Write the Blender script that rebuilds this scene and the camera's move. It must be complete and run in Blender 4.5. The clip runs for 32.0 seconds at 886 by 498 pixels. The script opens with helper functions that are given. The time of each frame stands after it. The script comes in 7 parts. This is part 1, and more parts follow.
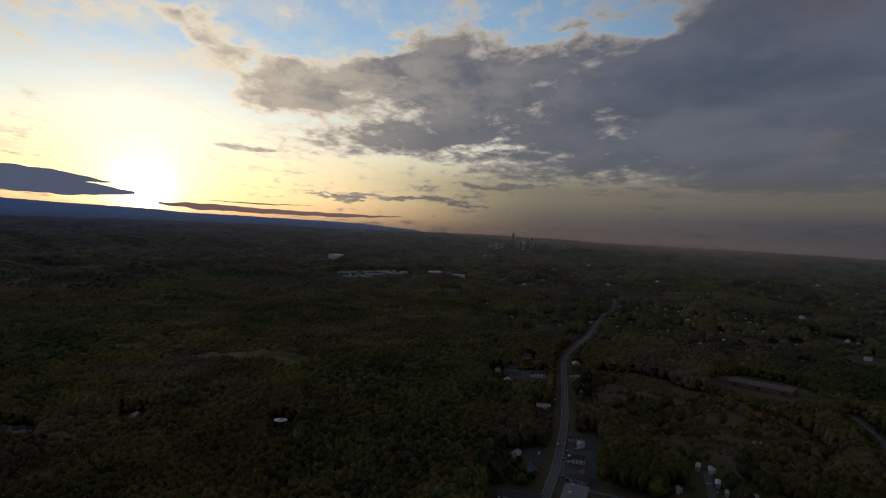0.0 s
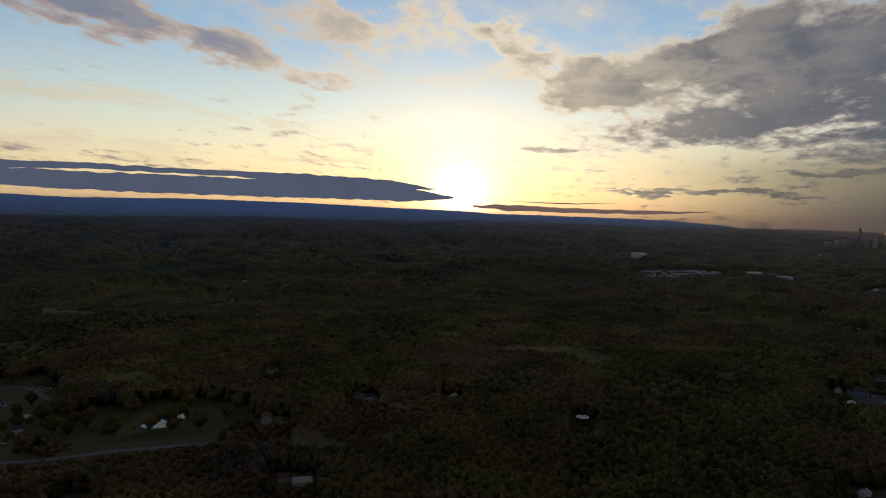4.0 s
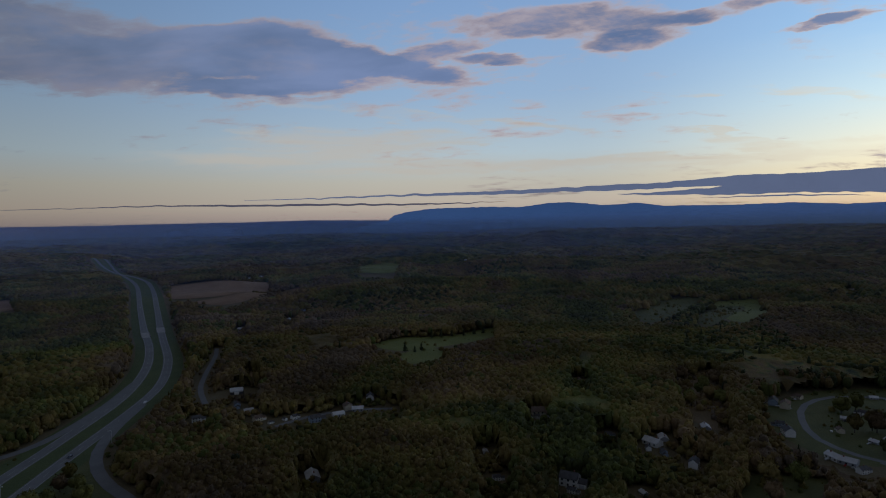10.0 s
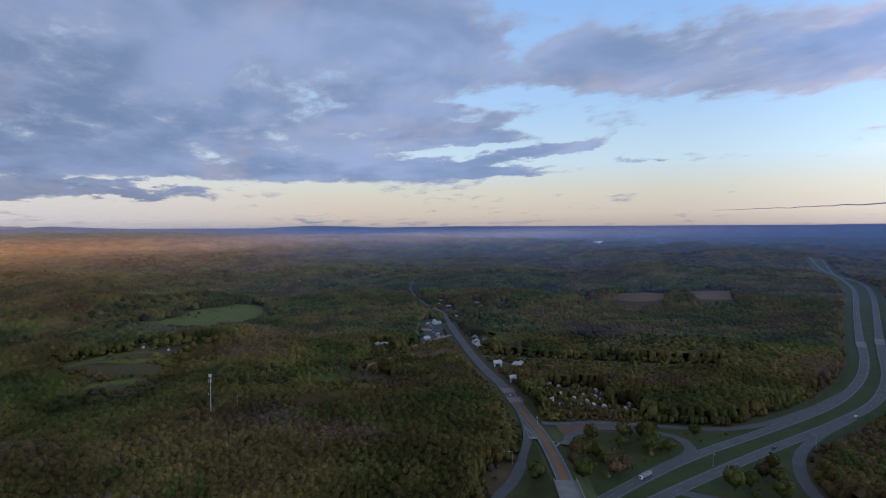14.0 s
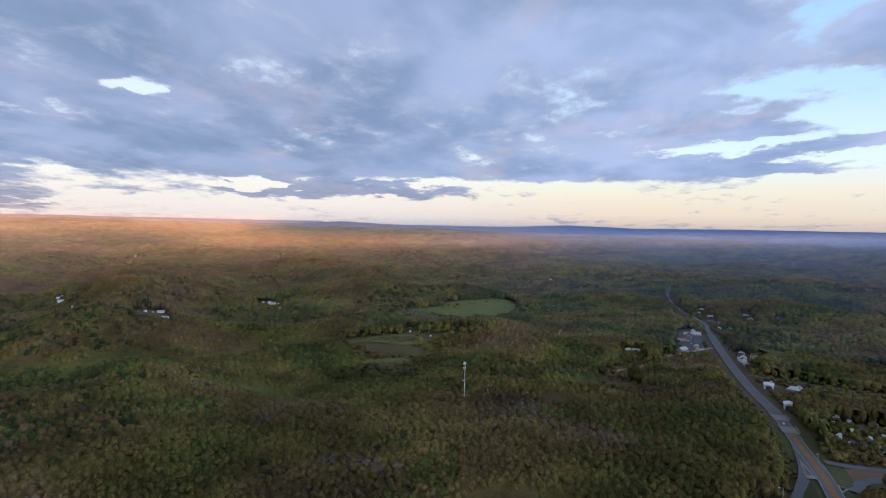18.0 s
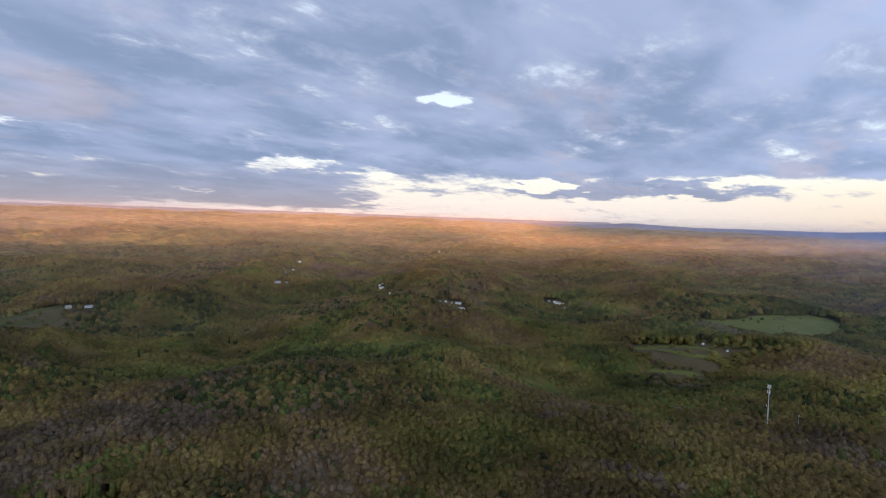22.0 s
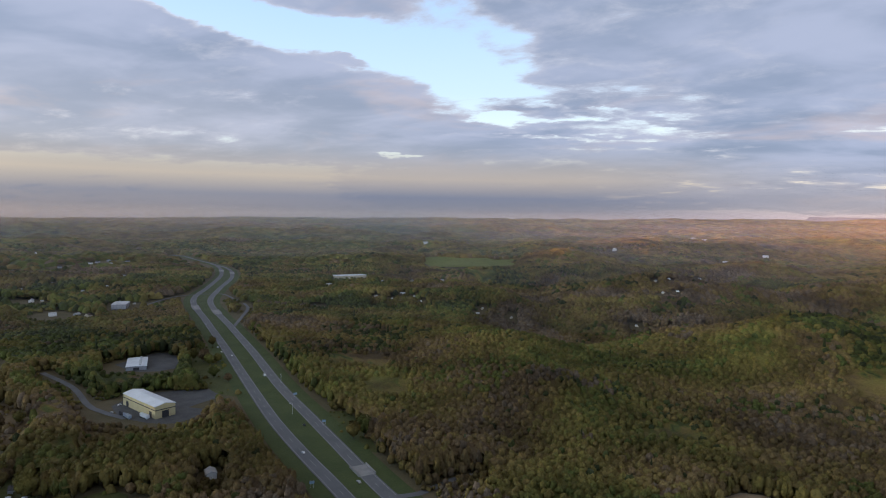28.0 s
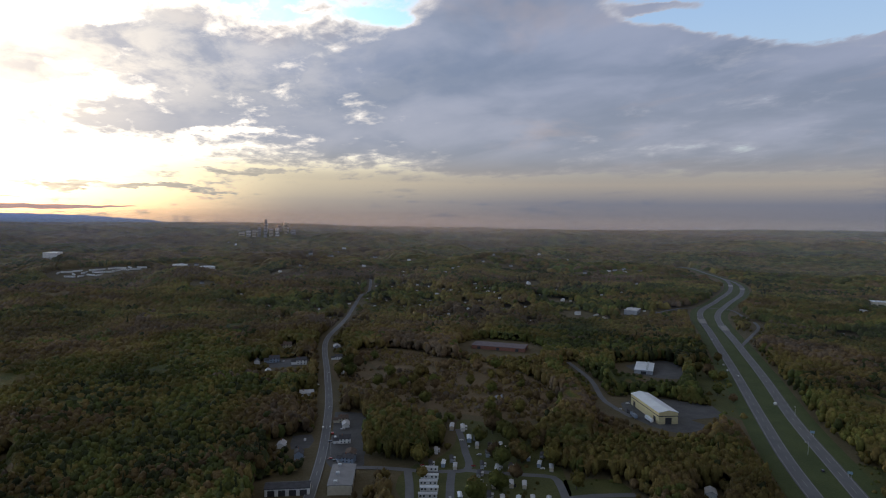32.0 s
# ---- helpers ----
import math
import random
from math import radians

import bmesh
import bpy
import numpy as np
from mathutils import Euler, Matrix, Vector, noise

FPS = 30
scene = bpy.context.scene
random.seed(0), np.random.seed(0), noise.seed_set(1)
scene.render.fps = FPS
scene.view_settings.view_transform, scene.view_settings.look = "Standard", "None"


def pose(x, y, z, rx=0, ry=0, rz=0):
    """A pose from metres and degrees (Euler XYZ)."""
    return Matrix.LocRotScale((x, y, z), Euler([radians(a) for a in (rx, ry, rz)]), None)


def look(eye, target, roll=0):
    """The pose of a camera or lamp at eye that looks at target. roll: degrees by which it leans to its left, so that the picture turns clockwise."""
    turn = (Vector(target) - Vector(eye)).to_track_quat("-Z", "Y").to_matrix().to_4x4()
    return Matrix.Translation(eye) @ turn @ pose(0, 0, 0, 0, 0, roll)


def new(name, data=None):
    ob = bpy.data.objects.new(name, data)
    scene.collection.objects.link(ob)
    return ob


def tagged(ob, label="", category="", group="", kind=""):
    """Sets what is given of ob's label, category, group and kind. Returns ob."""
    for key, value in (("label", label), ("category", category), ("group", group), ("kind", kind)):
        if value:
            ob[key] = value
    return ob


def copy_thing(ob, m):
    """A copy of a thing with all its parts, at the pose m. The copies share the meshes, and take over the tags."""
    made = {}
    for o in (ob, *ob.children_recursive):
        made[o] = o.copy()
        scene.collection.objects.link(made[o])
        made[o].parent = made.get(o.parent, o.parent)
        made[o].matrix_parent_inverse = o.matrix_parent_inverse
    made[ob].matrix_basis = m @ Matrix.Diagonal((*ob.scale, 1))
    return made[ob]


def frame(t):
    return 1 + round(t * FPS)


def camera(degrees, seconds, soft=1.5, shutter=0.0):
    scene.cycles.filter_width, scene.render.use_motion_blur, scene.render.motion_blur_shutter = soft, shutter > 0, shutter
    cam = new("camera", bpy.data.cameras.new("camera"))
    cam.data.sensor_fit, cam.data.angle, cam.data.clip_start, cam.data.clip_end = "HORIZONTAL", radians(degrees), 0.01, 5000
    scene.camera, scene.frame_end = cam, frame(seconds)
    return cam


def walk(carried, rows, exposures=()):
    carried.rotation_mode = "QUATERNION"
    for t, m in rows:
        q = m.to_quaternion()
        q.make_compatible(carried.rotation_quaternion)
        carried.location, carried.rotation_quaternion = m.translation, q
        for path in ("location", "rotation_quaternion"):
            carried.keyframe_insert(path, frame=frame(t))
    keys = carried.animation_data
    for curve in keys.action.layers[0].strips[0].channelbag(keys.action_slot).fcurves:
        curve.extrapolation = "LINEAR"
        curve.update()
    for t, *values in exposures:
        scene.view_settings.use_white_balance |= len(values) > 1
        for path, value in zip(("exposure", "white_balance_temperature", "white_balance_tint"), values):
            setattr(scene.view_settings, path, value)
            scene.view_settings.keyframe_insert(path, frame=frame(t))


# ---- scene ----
cam = camera(72.11, 32.0, soft=1.1)
walk(cam, [
    (0.0, pose(0, 0, 168, 0, 0, -0.00) @ pose(0, 0, 0, 87.97, 0, 0) @ pose(0, 0, 0, 0, 0, 3.07)),
    (0.5, pose(0, 0, 168, 0, 0, 3.70) @ pose(0, 0, 0, 87.74, 0, 0) @ pose(0, 0, 0, 0, 0, 2.84)),
    (1.0, pose(0, 0, 168, 0, 0, 7.79) @ pose(0, 0, 0, 87.53, 0, 0) @ pose(0, 0, 0, 0, 0, 2.65)),
    (1.5, pose(0, 0, 168, 0, 0, 11.55) @ pose(0, 0, 0, 87.36, 0, 0) @ pose(0, 0, 0, 0, 0, 2.36)),
    (2.0, pose(0, 0, 168, 0, 0, 14.85) @ pose(0, 0, 0, 87.18, 0, 0) @ pose(0, 0, 0, 0, 0, 2.25)),
    (2.5, pose(0, 0, 168, 0, 0, 17.86) @ pose(0, 0, 0, 87.06, 0, 0) @ pose(0, 0, 0, 0, 0, 2.16)),
    (3.0, pose(0, 0, 168, 0, 0, 21.15) @ pose(0, 0, 0, 86.92, 0, 0) @ pose(0, 0, 0, 0, 0, 2.03)),
    (3.5, pose(0, 0, 168, 0, 0, 24.66) @ pose(0, 0, 0, 86.76, 0, 0) @ pose(0, 0, 0, 0, 0, 1.86)),
    (5.5, pose(0, 0, 168, 0, 0, 37.39) @ pose(0, 0, 0, 86.47, 0, 0) @ pose(0, 0, 0, 0, 0, 1.00)),
    (6.0, pose(0, 0, 168, 0, 0, 41.73) @ pose(0, 0, 0, 86.39, 0, 0) @ pose(0, 0, 0, 0, 0, 0.68)),
    (6.5, pose(0, 0, 168, 0, 0, 47.73) @ pose(0, 0, 0, 86.39, 0, 0) @ pose(0, 0, 0, 0, 0, 0.34)),
    (7.0, pose(0, 0, 168, 0, 0, 55.01) @ pose(0, 0, 0, 86.38, 0, 0) @ pose(0, 0, 0, 0, 0, -0.11)),
    (7.5, pose(0, 0, 168, 0, 0, 62.54) @ pose(0, 0, 0, 86.50, 0, 0) @ pose(0, 0, 0, 0, 0, -0.57)),
    (8.0, pose(0, 0, 168, 0, 0, 70.92) @ pose(0, 0, 0, 86.56, 0, 0) @ pose(0, 0, 0, 0, 0, -0.82)),
    (8.5, pose(0, 0, 168, 0, 0, 80.28) @ pose(0, 0, 0, 86.68, 0, 0) @ pose(0, 0, 0, 0, 0, -1.12)),
    (9.0, pose(0, 0, 168, 0, 0, 88.92) @ pose(0, 0, 0, 86.70, 0, 0) @ pose(0, 0, 0, 0, 0, -1.04)),
    (9.5, pose(0, 0, 168, 0, 0, 95.91) @ pose(0, 0, 0, 86.87, 0, 0) @ pose(0, 0, 0, 0, 0, -1.20)),
    (10.0, pose(0, 0, 168, 0, 0, 103.07) @ pose(0, 0, 0, 87.12, 0, 0) @ pose(0, 0, 0, 0, 0, -1.16)),
    (10.5, pose(0, 0, 168, 0, 0, 109.72) @ pose(0, 0, 0, 87.25, 0, 0) @ pose(0, 0, 0, 0, 0, -1.26)),
    (11.0, pose(0, 0, 168, 0, 0, 116.11) @ pose(0, 0, 0, 87.43, 0, 0) @ pose(0, 0, 0, 0, 0, -1.35)),
    (11.5, pose(0, 0, 168, 0, 0, 123.88) @ pose(0, 0, 0, 87.61, 0, 0) @ pose(0, 0, 0, 0, 0, -1.09)),
    (12.0, pose(0, 0, 168, 0, 0, 134.21) @ pose(0, 0, 0, 87.73, 0, 0) @ pose(0, 0, 0, 0, 0, -1.01)),
    (12.5, pose(0, 0, 168, 0, 0, 144.79) @ pose(0, 0, 0, 87.87, 0, 0) @ pose(0, 0, 0, 0, 0, -1.32)),
    (13.0, pose(0, 0, 168, 0, 0, 152.45) @ pose(0, 0, 0, 87.94, 0, 0) @ pose(0, 0, 0, 0, 0, -1.00)),
    (13.5, pose(0, 0, 168, 0, 0, 159.01) @ pose(0, 0, 0, 87.99, 0, 0) @ pose(0, 0, 0, 0, 0, -0.79)),
    (14.0, pose(0, 0, 168, 0, 0, 164.03) @ pose(0, 0, 0, 87.99, 0, 0) @ pose(0, 0, 0, 0, 0, -0.53)),
    (14.5, pose(0, 0, 168, 0, 0, 168.61) @ pose(0, 0, 0, 87.98, 0, 0) @ pose(0, 0, 0, 0, 0, -0.28)),
    (16.5, pose(0, 0, 168, 0, 0, 178.23) @ pose(0, 0, 0, 87.89, 0, 0) @ pose(0, 0, 0, 0, 0, 0.35)),
    (17.0, pose(0, 0, 168, 0, 0, 181.40) @ pose(0, 0, 0, 87.86, 0, 0) @ pose(0, 0, 0, 0, 0, 0.54)),
    (17.5, pose(0, 0, 168, 0, 0, 184.66) @ pose(0, 0, 0, 87.87, 0, 0) @ pose(0, 0, 0, 0, 0, 0.66)),
    (18.0, pose(0, 0, 168, 0, 0, 187.46) @ pose(0, 0, 0, 87.91, 0, 0) @ pose(0, 0, 0, 0, 0, 0.83)),
    (18.5, pose(0, 0, 168, 0, 0, 189.24) @ pose(0, 0, 0, 87.93, 0, 0) @ pose(0, 0, 0, 0, 0, 0.97)),
    (19.0, pose(0, 0, 168, 0, 0, 191.41) @ pose(0, 0, 0, 87.91, 0, 0) @ pose(0, 0, 0, 0, 0, 1.22)),
    (19.5, pose(0, 0, 168, 0, 0, 194.95) @ pose(0, 0, 0, 87.91, 0, 0) @ pose(0, 0, 0, 0, 0, 1.35)),
    (20.0, pose(0, 0, 168, 0, 0, 198.83) @ pose(0, 0, 0, 87.79, 0, 0) @ pose(0, 0, 0, 0, 0, 1.43)),
    (20.5, pose(0, 0, 168, 0, 0, 202.34) @ pose(0, 0, 0, 87.71, 0, 0) @ pose(0, 0, 0, 0, 0, 1.52)),
    (21.0, pose(0, 0, 168, 0, 0, 205.84) @ pose(0, 0, 0, 87.64, 0, 0) @ pose(0, 0, 0, 0, 0, 1.56)),
    (21.5, pose(0, 0, 168, 0, 0, 209.76) @ pose(0, 0, 0, 87.55, 0, 0) @ pose(0, 0, 0, 0, 0, 1.68)),
    (22.0, pose(0, 0, 168, 0, 0, 213.97) @ pose(0, 0, 0, 87.45, 0, 0) @ pose(0, 0, 0, 0, 0, 1.72)),
    (22.5, pose(0, 0, 168, 0, 0, 217.84) @ pose(0, 0, 0, 87.35, 0, 0) @ pose(0, 0, 0, 0, 0, 1.76)),
    (23.0, pose(0, 0, 168, 0, 0, 222.95) @ pose(0, 0, 0, 87.25, 0, 0) @ pose(0, 0, 0, 0, 0, 1.67)),
    (23.5, pose(0, 0, 168, 0, 0, 229.36) @ pose(0, 0, 0, 87.05, 0, 0) @ pose(0, 0, 0, 0, 0, 1.81)),
    (24.0, pose(0, 0, 168, 0, 0, 237.30) @ pose(0, 0, 0, 86.96, 0, 0) @ pose(0, 0, 0, 0, 0, 1.54)),
    (24.5, pose(0, 0, 168, 0, 0, 247.08) @ pose(0, 0, 0, 86.79, 0, 0) @ pose(0, 0, 0, 0, 0, 1.24)),
    (25.0, pose(0, 0, 168, 0, 0, 257.32) @ pose(0, 0, 0, 86.64, 0, 0) @ pose(0, 0, 0, 0, 0, 0.85)),
    (25.5, pose(0, 0, 168, 0, 0, 267.94) @ pose(0, 0, 0, 86.59, 0, 0) @ pose(0, 0, 0, 0, 0, 0.56)),
    (27.5, pose(0, 0, 168, 0, 0, 286.05) @ pose(0, 0, 0, 86.87, 0, 0) @ pose(0, 0, 0, 0, 0, 0.96)),
    (28.0, pose(0, 0, 168, 0, 0, 291.77) @ pose(0, 0, 0, 86.91, 0, 0) @ pose(0, 0, 0, 0, 0, 1.03)),
    (28.5, pose(0, 0, 168, 0, 0, 299.34) @ pose(0, 0, 0, 86.92, 0, 0) @ pose(0, 0, 0, 0, 0, 1.01)),
    (29.0, pose(0, 0, 168, 0, 0, 307.86) @ pose(0, 0, 0, 86.98, 0, 0) @ pose(0, 0, 0, 0, 0, 0.87)),
    (29.5, pose(0, 0, 168, 0, 0, 315.66) @ pose(0, 0, 0, 86.99, 0, 0) @ pose(0, 0, 0, 0, 0, 0.83)),
    (30.0, pose(0, 0, 168, 0, 0, 323.70) @ pose(0, 0, 0, 87.00, 0, 0) @ pose(0, 0, 0, 0, 0, 0.67)),
    (30.5, pose(0, 0, 168, 0, 0, 329.16) @ pose(0, 0, 0, 87.05, 0, 0) @ pose(0, 0, 0, 0, 0, 0.66)),
    (31.0, pose(0, 0, 168, 0, 0, 331.35) @ pose(0, 0, 0, 87.15, 0, 0) @ pose(0, 0, 0, 0, 0, 0.81)),
    (31.5, pose(0, 0, 168, 0, 0, 334.07) @ pose(0, 0, 0, 87.25, 0, 0) @ pose(0, 0, 0, 0, 0, 0.90)),
    (32.0, pose(0, 0, 168, 0, 0, 337.23) @ pose(0, 0, 0, 87.30, 0, 0) @ pose(0, 0, 0, 0, 0, 0.92)),
], exposures=[
    (0, -1.95, 6800, 10), (3.5, -1.95, 6900, 10), (7, -2.15, 6750, 10), (9, -1.9, 6250, 10), (11, -1.15, 6100, 10), (12, -0.82, 5950, 10), (13, -0.5, 5800, 10), (14.5, -0.3, 5850, 10),
    (16, 0.0, 5950, 10), (20, 0.1, 6150, 10), (23, 0.2, 6400, 10), (25, 0.25, 6550, 10), (27.5, 0.25, 6900, 10), (29, 0.3, 7000, 10), (30.5, -0.03, 6950, 10), (32, -0.3, 6850, 10)])
# ---- world: evening sky with a low sun and broken cloud, and the sun ----
SUN_AZ, SUN_EL = 26.4, 1.03
world = bpy.data.worlds.new("evening_sky")
scene.world = world
world.use_nodes = True
WT = world.node_tree
WT.nodes.clear()


def heading(az, el):
    a, e = radians(az), radians(el)
    return Vector((-math.sin(a) * math.cos(e), math.cos(a) * math.cos(e), math.sin(e)))


class Net:
    """Short-hand for wiring nodes."""

    def __init__(self, tree):
        self.tree = tree

    def node(self, kind, **values):
        n = self.tree.nodes.new(kind)
        for key, value in values.items():
            setattr(n, key, value)
        return n

    def put(self, socket, value):
        if isinstance(value, bpy.types.NodeSocket):
            self.tree.links.new(value, socket)
        else:
            socket.default_value = value

    def math(self, op, a, b=0.0, c=0.0, clamp=False):
        n = self.node("ShaderNodeMath", operation=op, use_clamp=clamp)
        for s, v in zip(n.inputs, (a, b, c)):
            self.put(s, v)
        return n.outputs[0]

    def vec(self, op, a, b=(0, 0, 0), scale=1.0):
        n = self.node("ShaderNodeVectorMath", operation=op)
        self.put(n.inputs[0], a)
        if op == "SCALE":
            self.put(n.inputs["Scale"], scale)
        else:
            self.put(n.inputs[1], b)
        return n.outputs["Value"] if op in ("DOT_PRODUCT", "LENGTH") else n.outputs["Vector"]

    def step(self, v, lo, hi, kind="SMOOTHSTEP", to=(0.0, 1.0)):
        n = self.node("ShaderNodeMapRange", interpolation_type=kind)
        for s, x in zip(n.inputs, (v, lo, hi, to[0], to[1])):
            self.put(s, x)
        return n.outputs[0]

    def mix(self, f, a, b, how="MIX"):
        n = self.node("ShaderNodeMix", data_type="RGBA", blend_type=how)
        self.put(n.inputs[0], f)
        self.put(n.inputs[6], a if isinstance(a, bpy.types.NodeSocket) else (*a, 1))
        self.put(n.inputs[7], b if isinstance(b, bpy.types.NodeSocket) else (*b, 1))
        return n.outputs[2]

    def ramp(self, f, stops):
        n = self.node("ShaderNodeValToRGB")
        e = n.color_ramp.elements
        for i, (p, c) in enumerate(stops):
            x = e[i] if i < 2 else e.new(p)
            x.position, x.color = p, (*c, 1)
        self.put(n.inputs[0], f)
        return n.outputs[0]

    def noise(self, v, scale, detail=4.0, rough=0.55, warp=0.0):
        n = self.node("ShaderNodeTexNoise")
        self.put(n.inputs["Vector"], v)
        self.put(n.inputs["Scale"], scale)
        self.put(n.inputs["Detail"], detail)
        self.put(n.inputs["Roughness"], rough)
        self.put(n.inputs["Distortion"], warp)
        return n.outputs["Fac"]


W = Net(WT)
ray = W.node("ShaderNodeTexCoord").outputs["Generated"]
ray = W.vec("NORMALIZE", ray)
xyz = W.node("ShaderNodeSeparateXYZ")
W.put(xyz.inputs[0], ray)
rx_, ry_, rz_ = xyz.outputs
elev = W.math("MULTIPLY", W.math("ARCSINE", rz_), 180 / math.pi)
up = W.math("MAXIMUM", rz_, 0.0)
to_sun = W.vec("DOT_PRODUCT", ray, tuple(heading(SUN_AZ, 1.75)))
to_sun_pos = W.math("MAXIMUM", to_sun, 0.0)
e_n = W.math("DIVIDE", elev, 40.0, clamp=True)

# clear sky, away from the sun and round it
calm = W.ramp(e_n, [(0.0, (0.60, 0.49, 0.44)), (0.03, (0.76, 0.66, 0.55)), (0.085, (0.78, 0.75, 0.65)), (0.15, (0.68, 0.83, 0.92)),
                    (0.28, (0.48, 0.69, 0.97)), (0.52, (0.34, 0.56, 0.95)), (1.0, (0.10, 0.22, 0.5))])
warm = W.ramp(e_n, [(0.0, (1.8, 1.22, 0.68)), (0.05, (2.5, 2.0, 1.15)), (0.13, (2.4, 2.25, 1.62)), (0.22, (1.7, 2.1, 2.1)),
                    (0.36, (0.85, 1.45, 2.1)), (0.6, (0.46, 0.92, 1.7)), (1.0, (0.12, 0.26, 0.6))])
side = W.step(to_sun, 0.42, 0.985)
west_half = W.step(W.vec("DOT_PRODUCT", ray, tuple(heading(80, 0))), 0.42, 1.0, to=(1.0, 1.75))
calm = W.mix(1.0, calm, west_half, "MULTIPLY")
calm = W.mix(W.step(W.vec("DOT_PRODUCT", ray, tuple(heading(222, 6))), 0.62, 0.95, to=(0.0, 0.6)), calm, (0.78, 0.79, 0.82))
low_blue = W.math("MULTIPLY", W.step(W.vec("DOT_PRODUCT", ray, tuple(heading(272, 0))), 0.70, 0.93), W.step(elev, 3.0, 0.4, to=(0.0, 0.8)))
calm = W.mix(low_blue, calm, (0.36, 0.38, 0.50))
clear = W.mix(side, calm, W.mix(1.0, warm, (1.3, 1.3, 1.3), "MULTIPLY"))
sky = W.node("ShaderNodeTexSky", sky_type="NISHITA", sun_disc=False, sun_elevation=radians(1.5), sun_rotation=radians(-SUN_AZ))
clear = W.mix(0.08, clear, sky.outputs[0], "ADD")


def glow(power, colour):
    return W.mix(1.0, (*colour,), W.math("POWER", to_sun_pos, power), "MULTIPLY")


# cloud: one sheet seen in perspective, thickened and opened where the evening's banks and gaps lie
flat = W.math("ADD", up, 0.14)
sheet = W.node("ShaderNodeCombineXYZ")
W.put(sheet.inputs[0], W.math("DIVIDE", rx_, flat))
W.put(sheet.inputs[1], W.math("DIVIDE", ry_, flat))
sheet.inputs[2].default_value = 3.7
turned = W.node("ShaderNodeMapping")
W.put(turned.inputs["Vector"], sheet.outputs[0])
turned.inputs["Rotation"].default_value = (0, 0, radians(35))
turned.inputs["Scale"].default_value = (1.0, 0.7, 1.0)
big = W.noise(turned.outputs[0], 0.95, 9.0, 0.56, 0.3)
fine = W.noise(turned.outputs[0], 4.6, 8.0, 0.62, 0.25)
wisps = W.math("ADD", W.math("MULTIPLY", W.math("SUBTRACT", big, 0.5), 0.95), W.math("MULTIPLY_ADD", W.math("SUBTRACT", fine, 0.5), 1.0, 0.5))
# the shapes of the banks are frayed by a slow wander of the heading
wander = W.node("ShaderNodeTexNoise")
W.put(wander.inputs["Vector"], turned.outputs[0])
wander.inputs["Scale"].default_value, wander.inputs["Detail"].default_value, wander.inputs["Roughness"].default_value = 3.0, 5.0, 0.6
frayed = W.vec("NORMALIZE", W.vec("ADD", ray, W.vec("MULTIPLY", W.vec("SUBTRACT", wander.outputs["Color"], (0.5, 0.5, 0.5)), (0.13, 0.13, 0.05))))

def blot(so_far, az, el, half_az, half_el, lean=0.0, amount=1.0):
    """How far a heading lies within one long oval of the sky, 0 to amount. so_far only fixes the order of the work."""
    c = heading(az, el)
    a = Vector((-c.y, c.x, 0)).normalized()
    b = c.cross(a) * -1 if c.cross(a).z < 0 else c.cross(a)
    k = radians(lean)
    a, b = a * math.cos(k) + b * math.sin(k), b * math.cos(k) - a * math.sin(k)
    n = W.node("ShaderNodeMapping", vector_type="TEXTURE")
    W.put(n.inputs["Vector"], W.vec("ADD", frayed, W.math("MULTIPLY", so_far, 1e-7)))
    n.inputs["Location"].default_value = c
    n.inputs["Rotation"].default_value = Matrix((a, b, c)).transposed().to_euler()
    n.inputs["Scale"].default_value = (math.sin(radians(half_az)), math.sin(radians(half_el)), 0.5)
    return W.step(W.vec("LENGTH", n.outputs[0]), 1.265, 0.548, to=(0.0, amount))


def bank(az, el, half_az, half_el, amount, lean=0.0):
    """Thickens (amount above 0) or opens the cloud round one heading."""
    global bias
    bias = W.math("ADD", bias, blot(bias, az, el, half_az, half_el, lean, amount))


# the grey roof of cloud from south to north by east, open low in the south
level = W.vec("NORMALIZE", W.vec("MULTIPLY", ray, (1, 1, 0)))
roof_ = W.math("MULTIPLY", W.step(W.vec("DOT_PRODUCT", level, tuple(heading(250, 0))), -0.10, 0.16), W.step(elev, 3.6, 5.2))
roof_ = W.math("MAXIMUM", roof_, W.math("MULTIPLY", W.step(W.vec("DOT_PRODUCT", level, tuple(heading(262, 0))), 0.70, 0.84), W.step(elev, 0.4, 1.4)))
bias = W.math("MULTIPLY", roof_, 0.46)
bank(2, 12.0, 14, 5.0, 0.16)
bank(338, 12.0, 15.0, 9.00, 0.22)
bank(132, 3.4, 36, 2.4, -0.16)
bank(-18.0, 11.5, 22.7, 5.75, 0.34, -3)
bank(331.3, 14.7, 13.3, 4.30, 0.32, -3)
bank(0.1, 14.6, 9.9, 4.15, 0.30, -13)
bank(5.5, 8.1, 8.9, 1.75, 0.34, -7)
bank(-5.6, 7.0, 12.5, 2.33, 0.30)
bank(-8.1, 18.4, 5.7, 1.48, -0.22, -3)
bank(-10.6, 18.6, 2.6, 0.74, 0.26, -3)
bank(18.5, 16.4, 2.8, 1.81, -0.16, -3)
bank(14.4, 11.9, 5.0, 2.13, 0.34, 7)
bank(21.7, 14.8, 4.1, 2.48, 0.22, 17)
bank(18.1, 6.2, 2.6, 0.40, 0.40, -1)
bank(328.7, 17.1, 3.4, 0.49, -0.19, 7)
bank(5.2, 2.4, 9.0, 0.32, 0.40, 1)
bank(-4.8, 4.2, 5.8, 0.31, 0.40, -2)
bank(-17.7, 15.9, 7.6, 0.55, -0.12, -11)
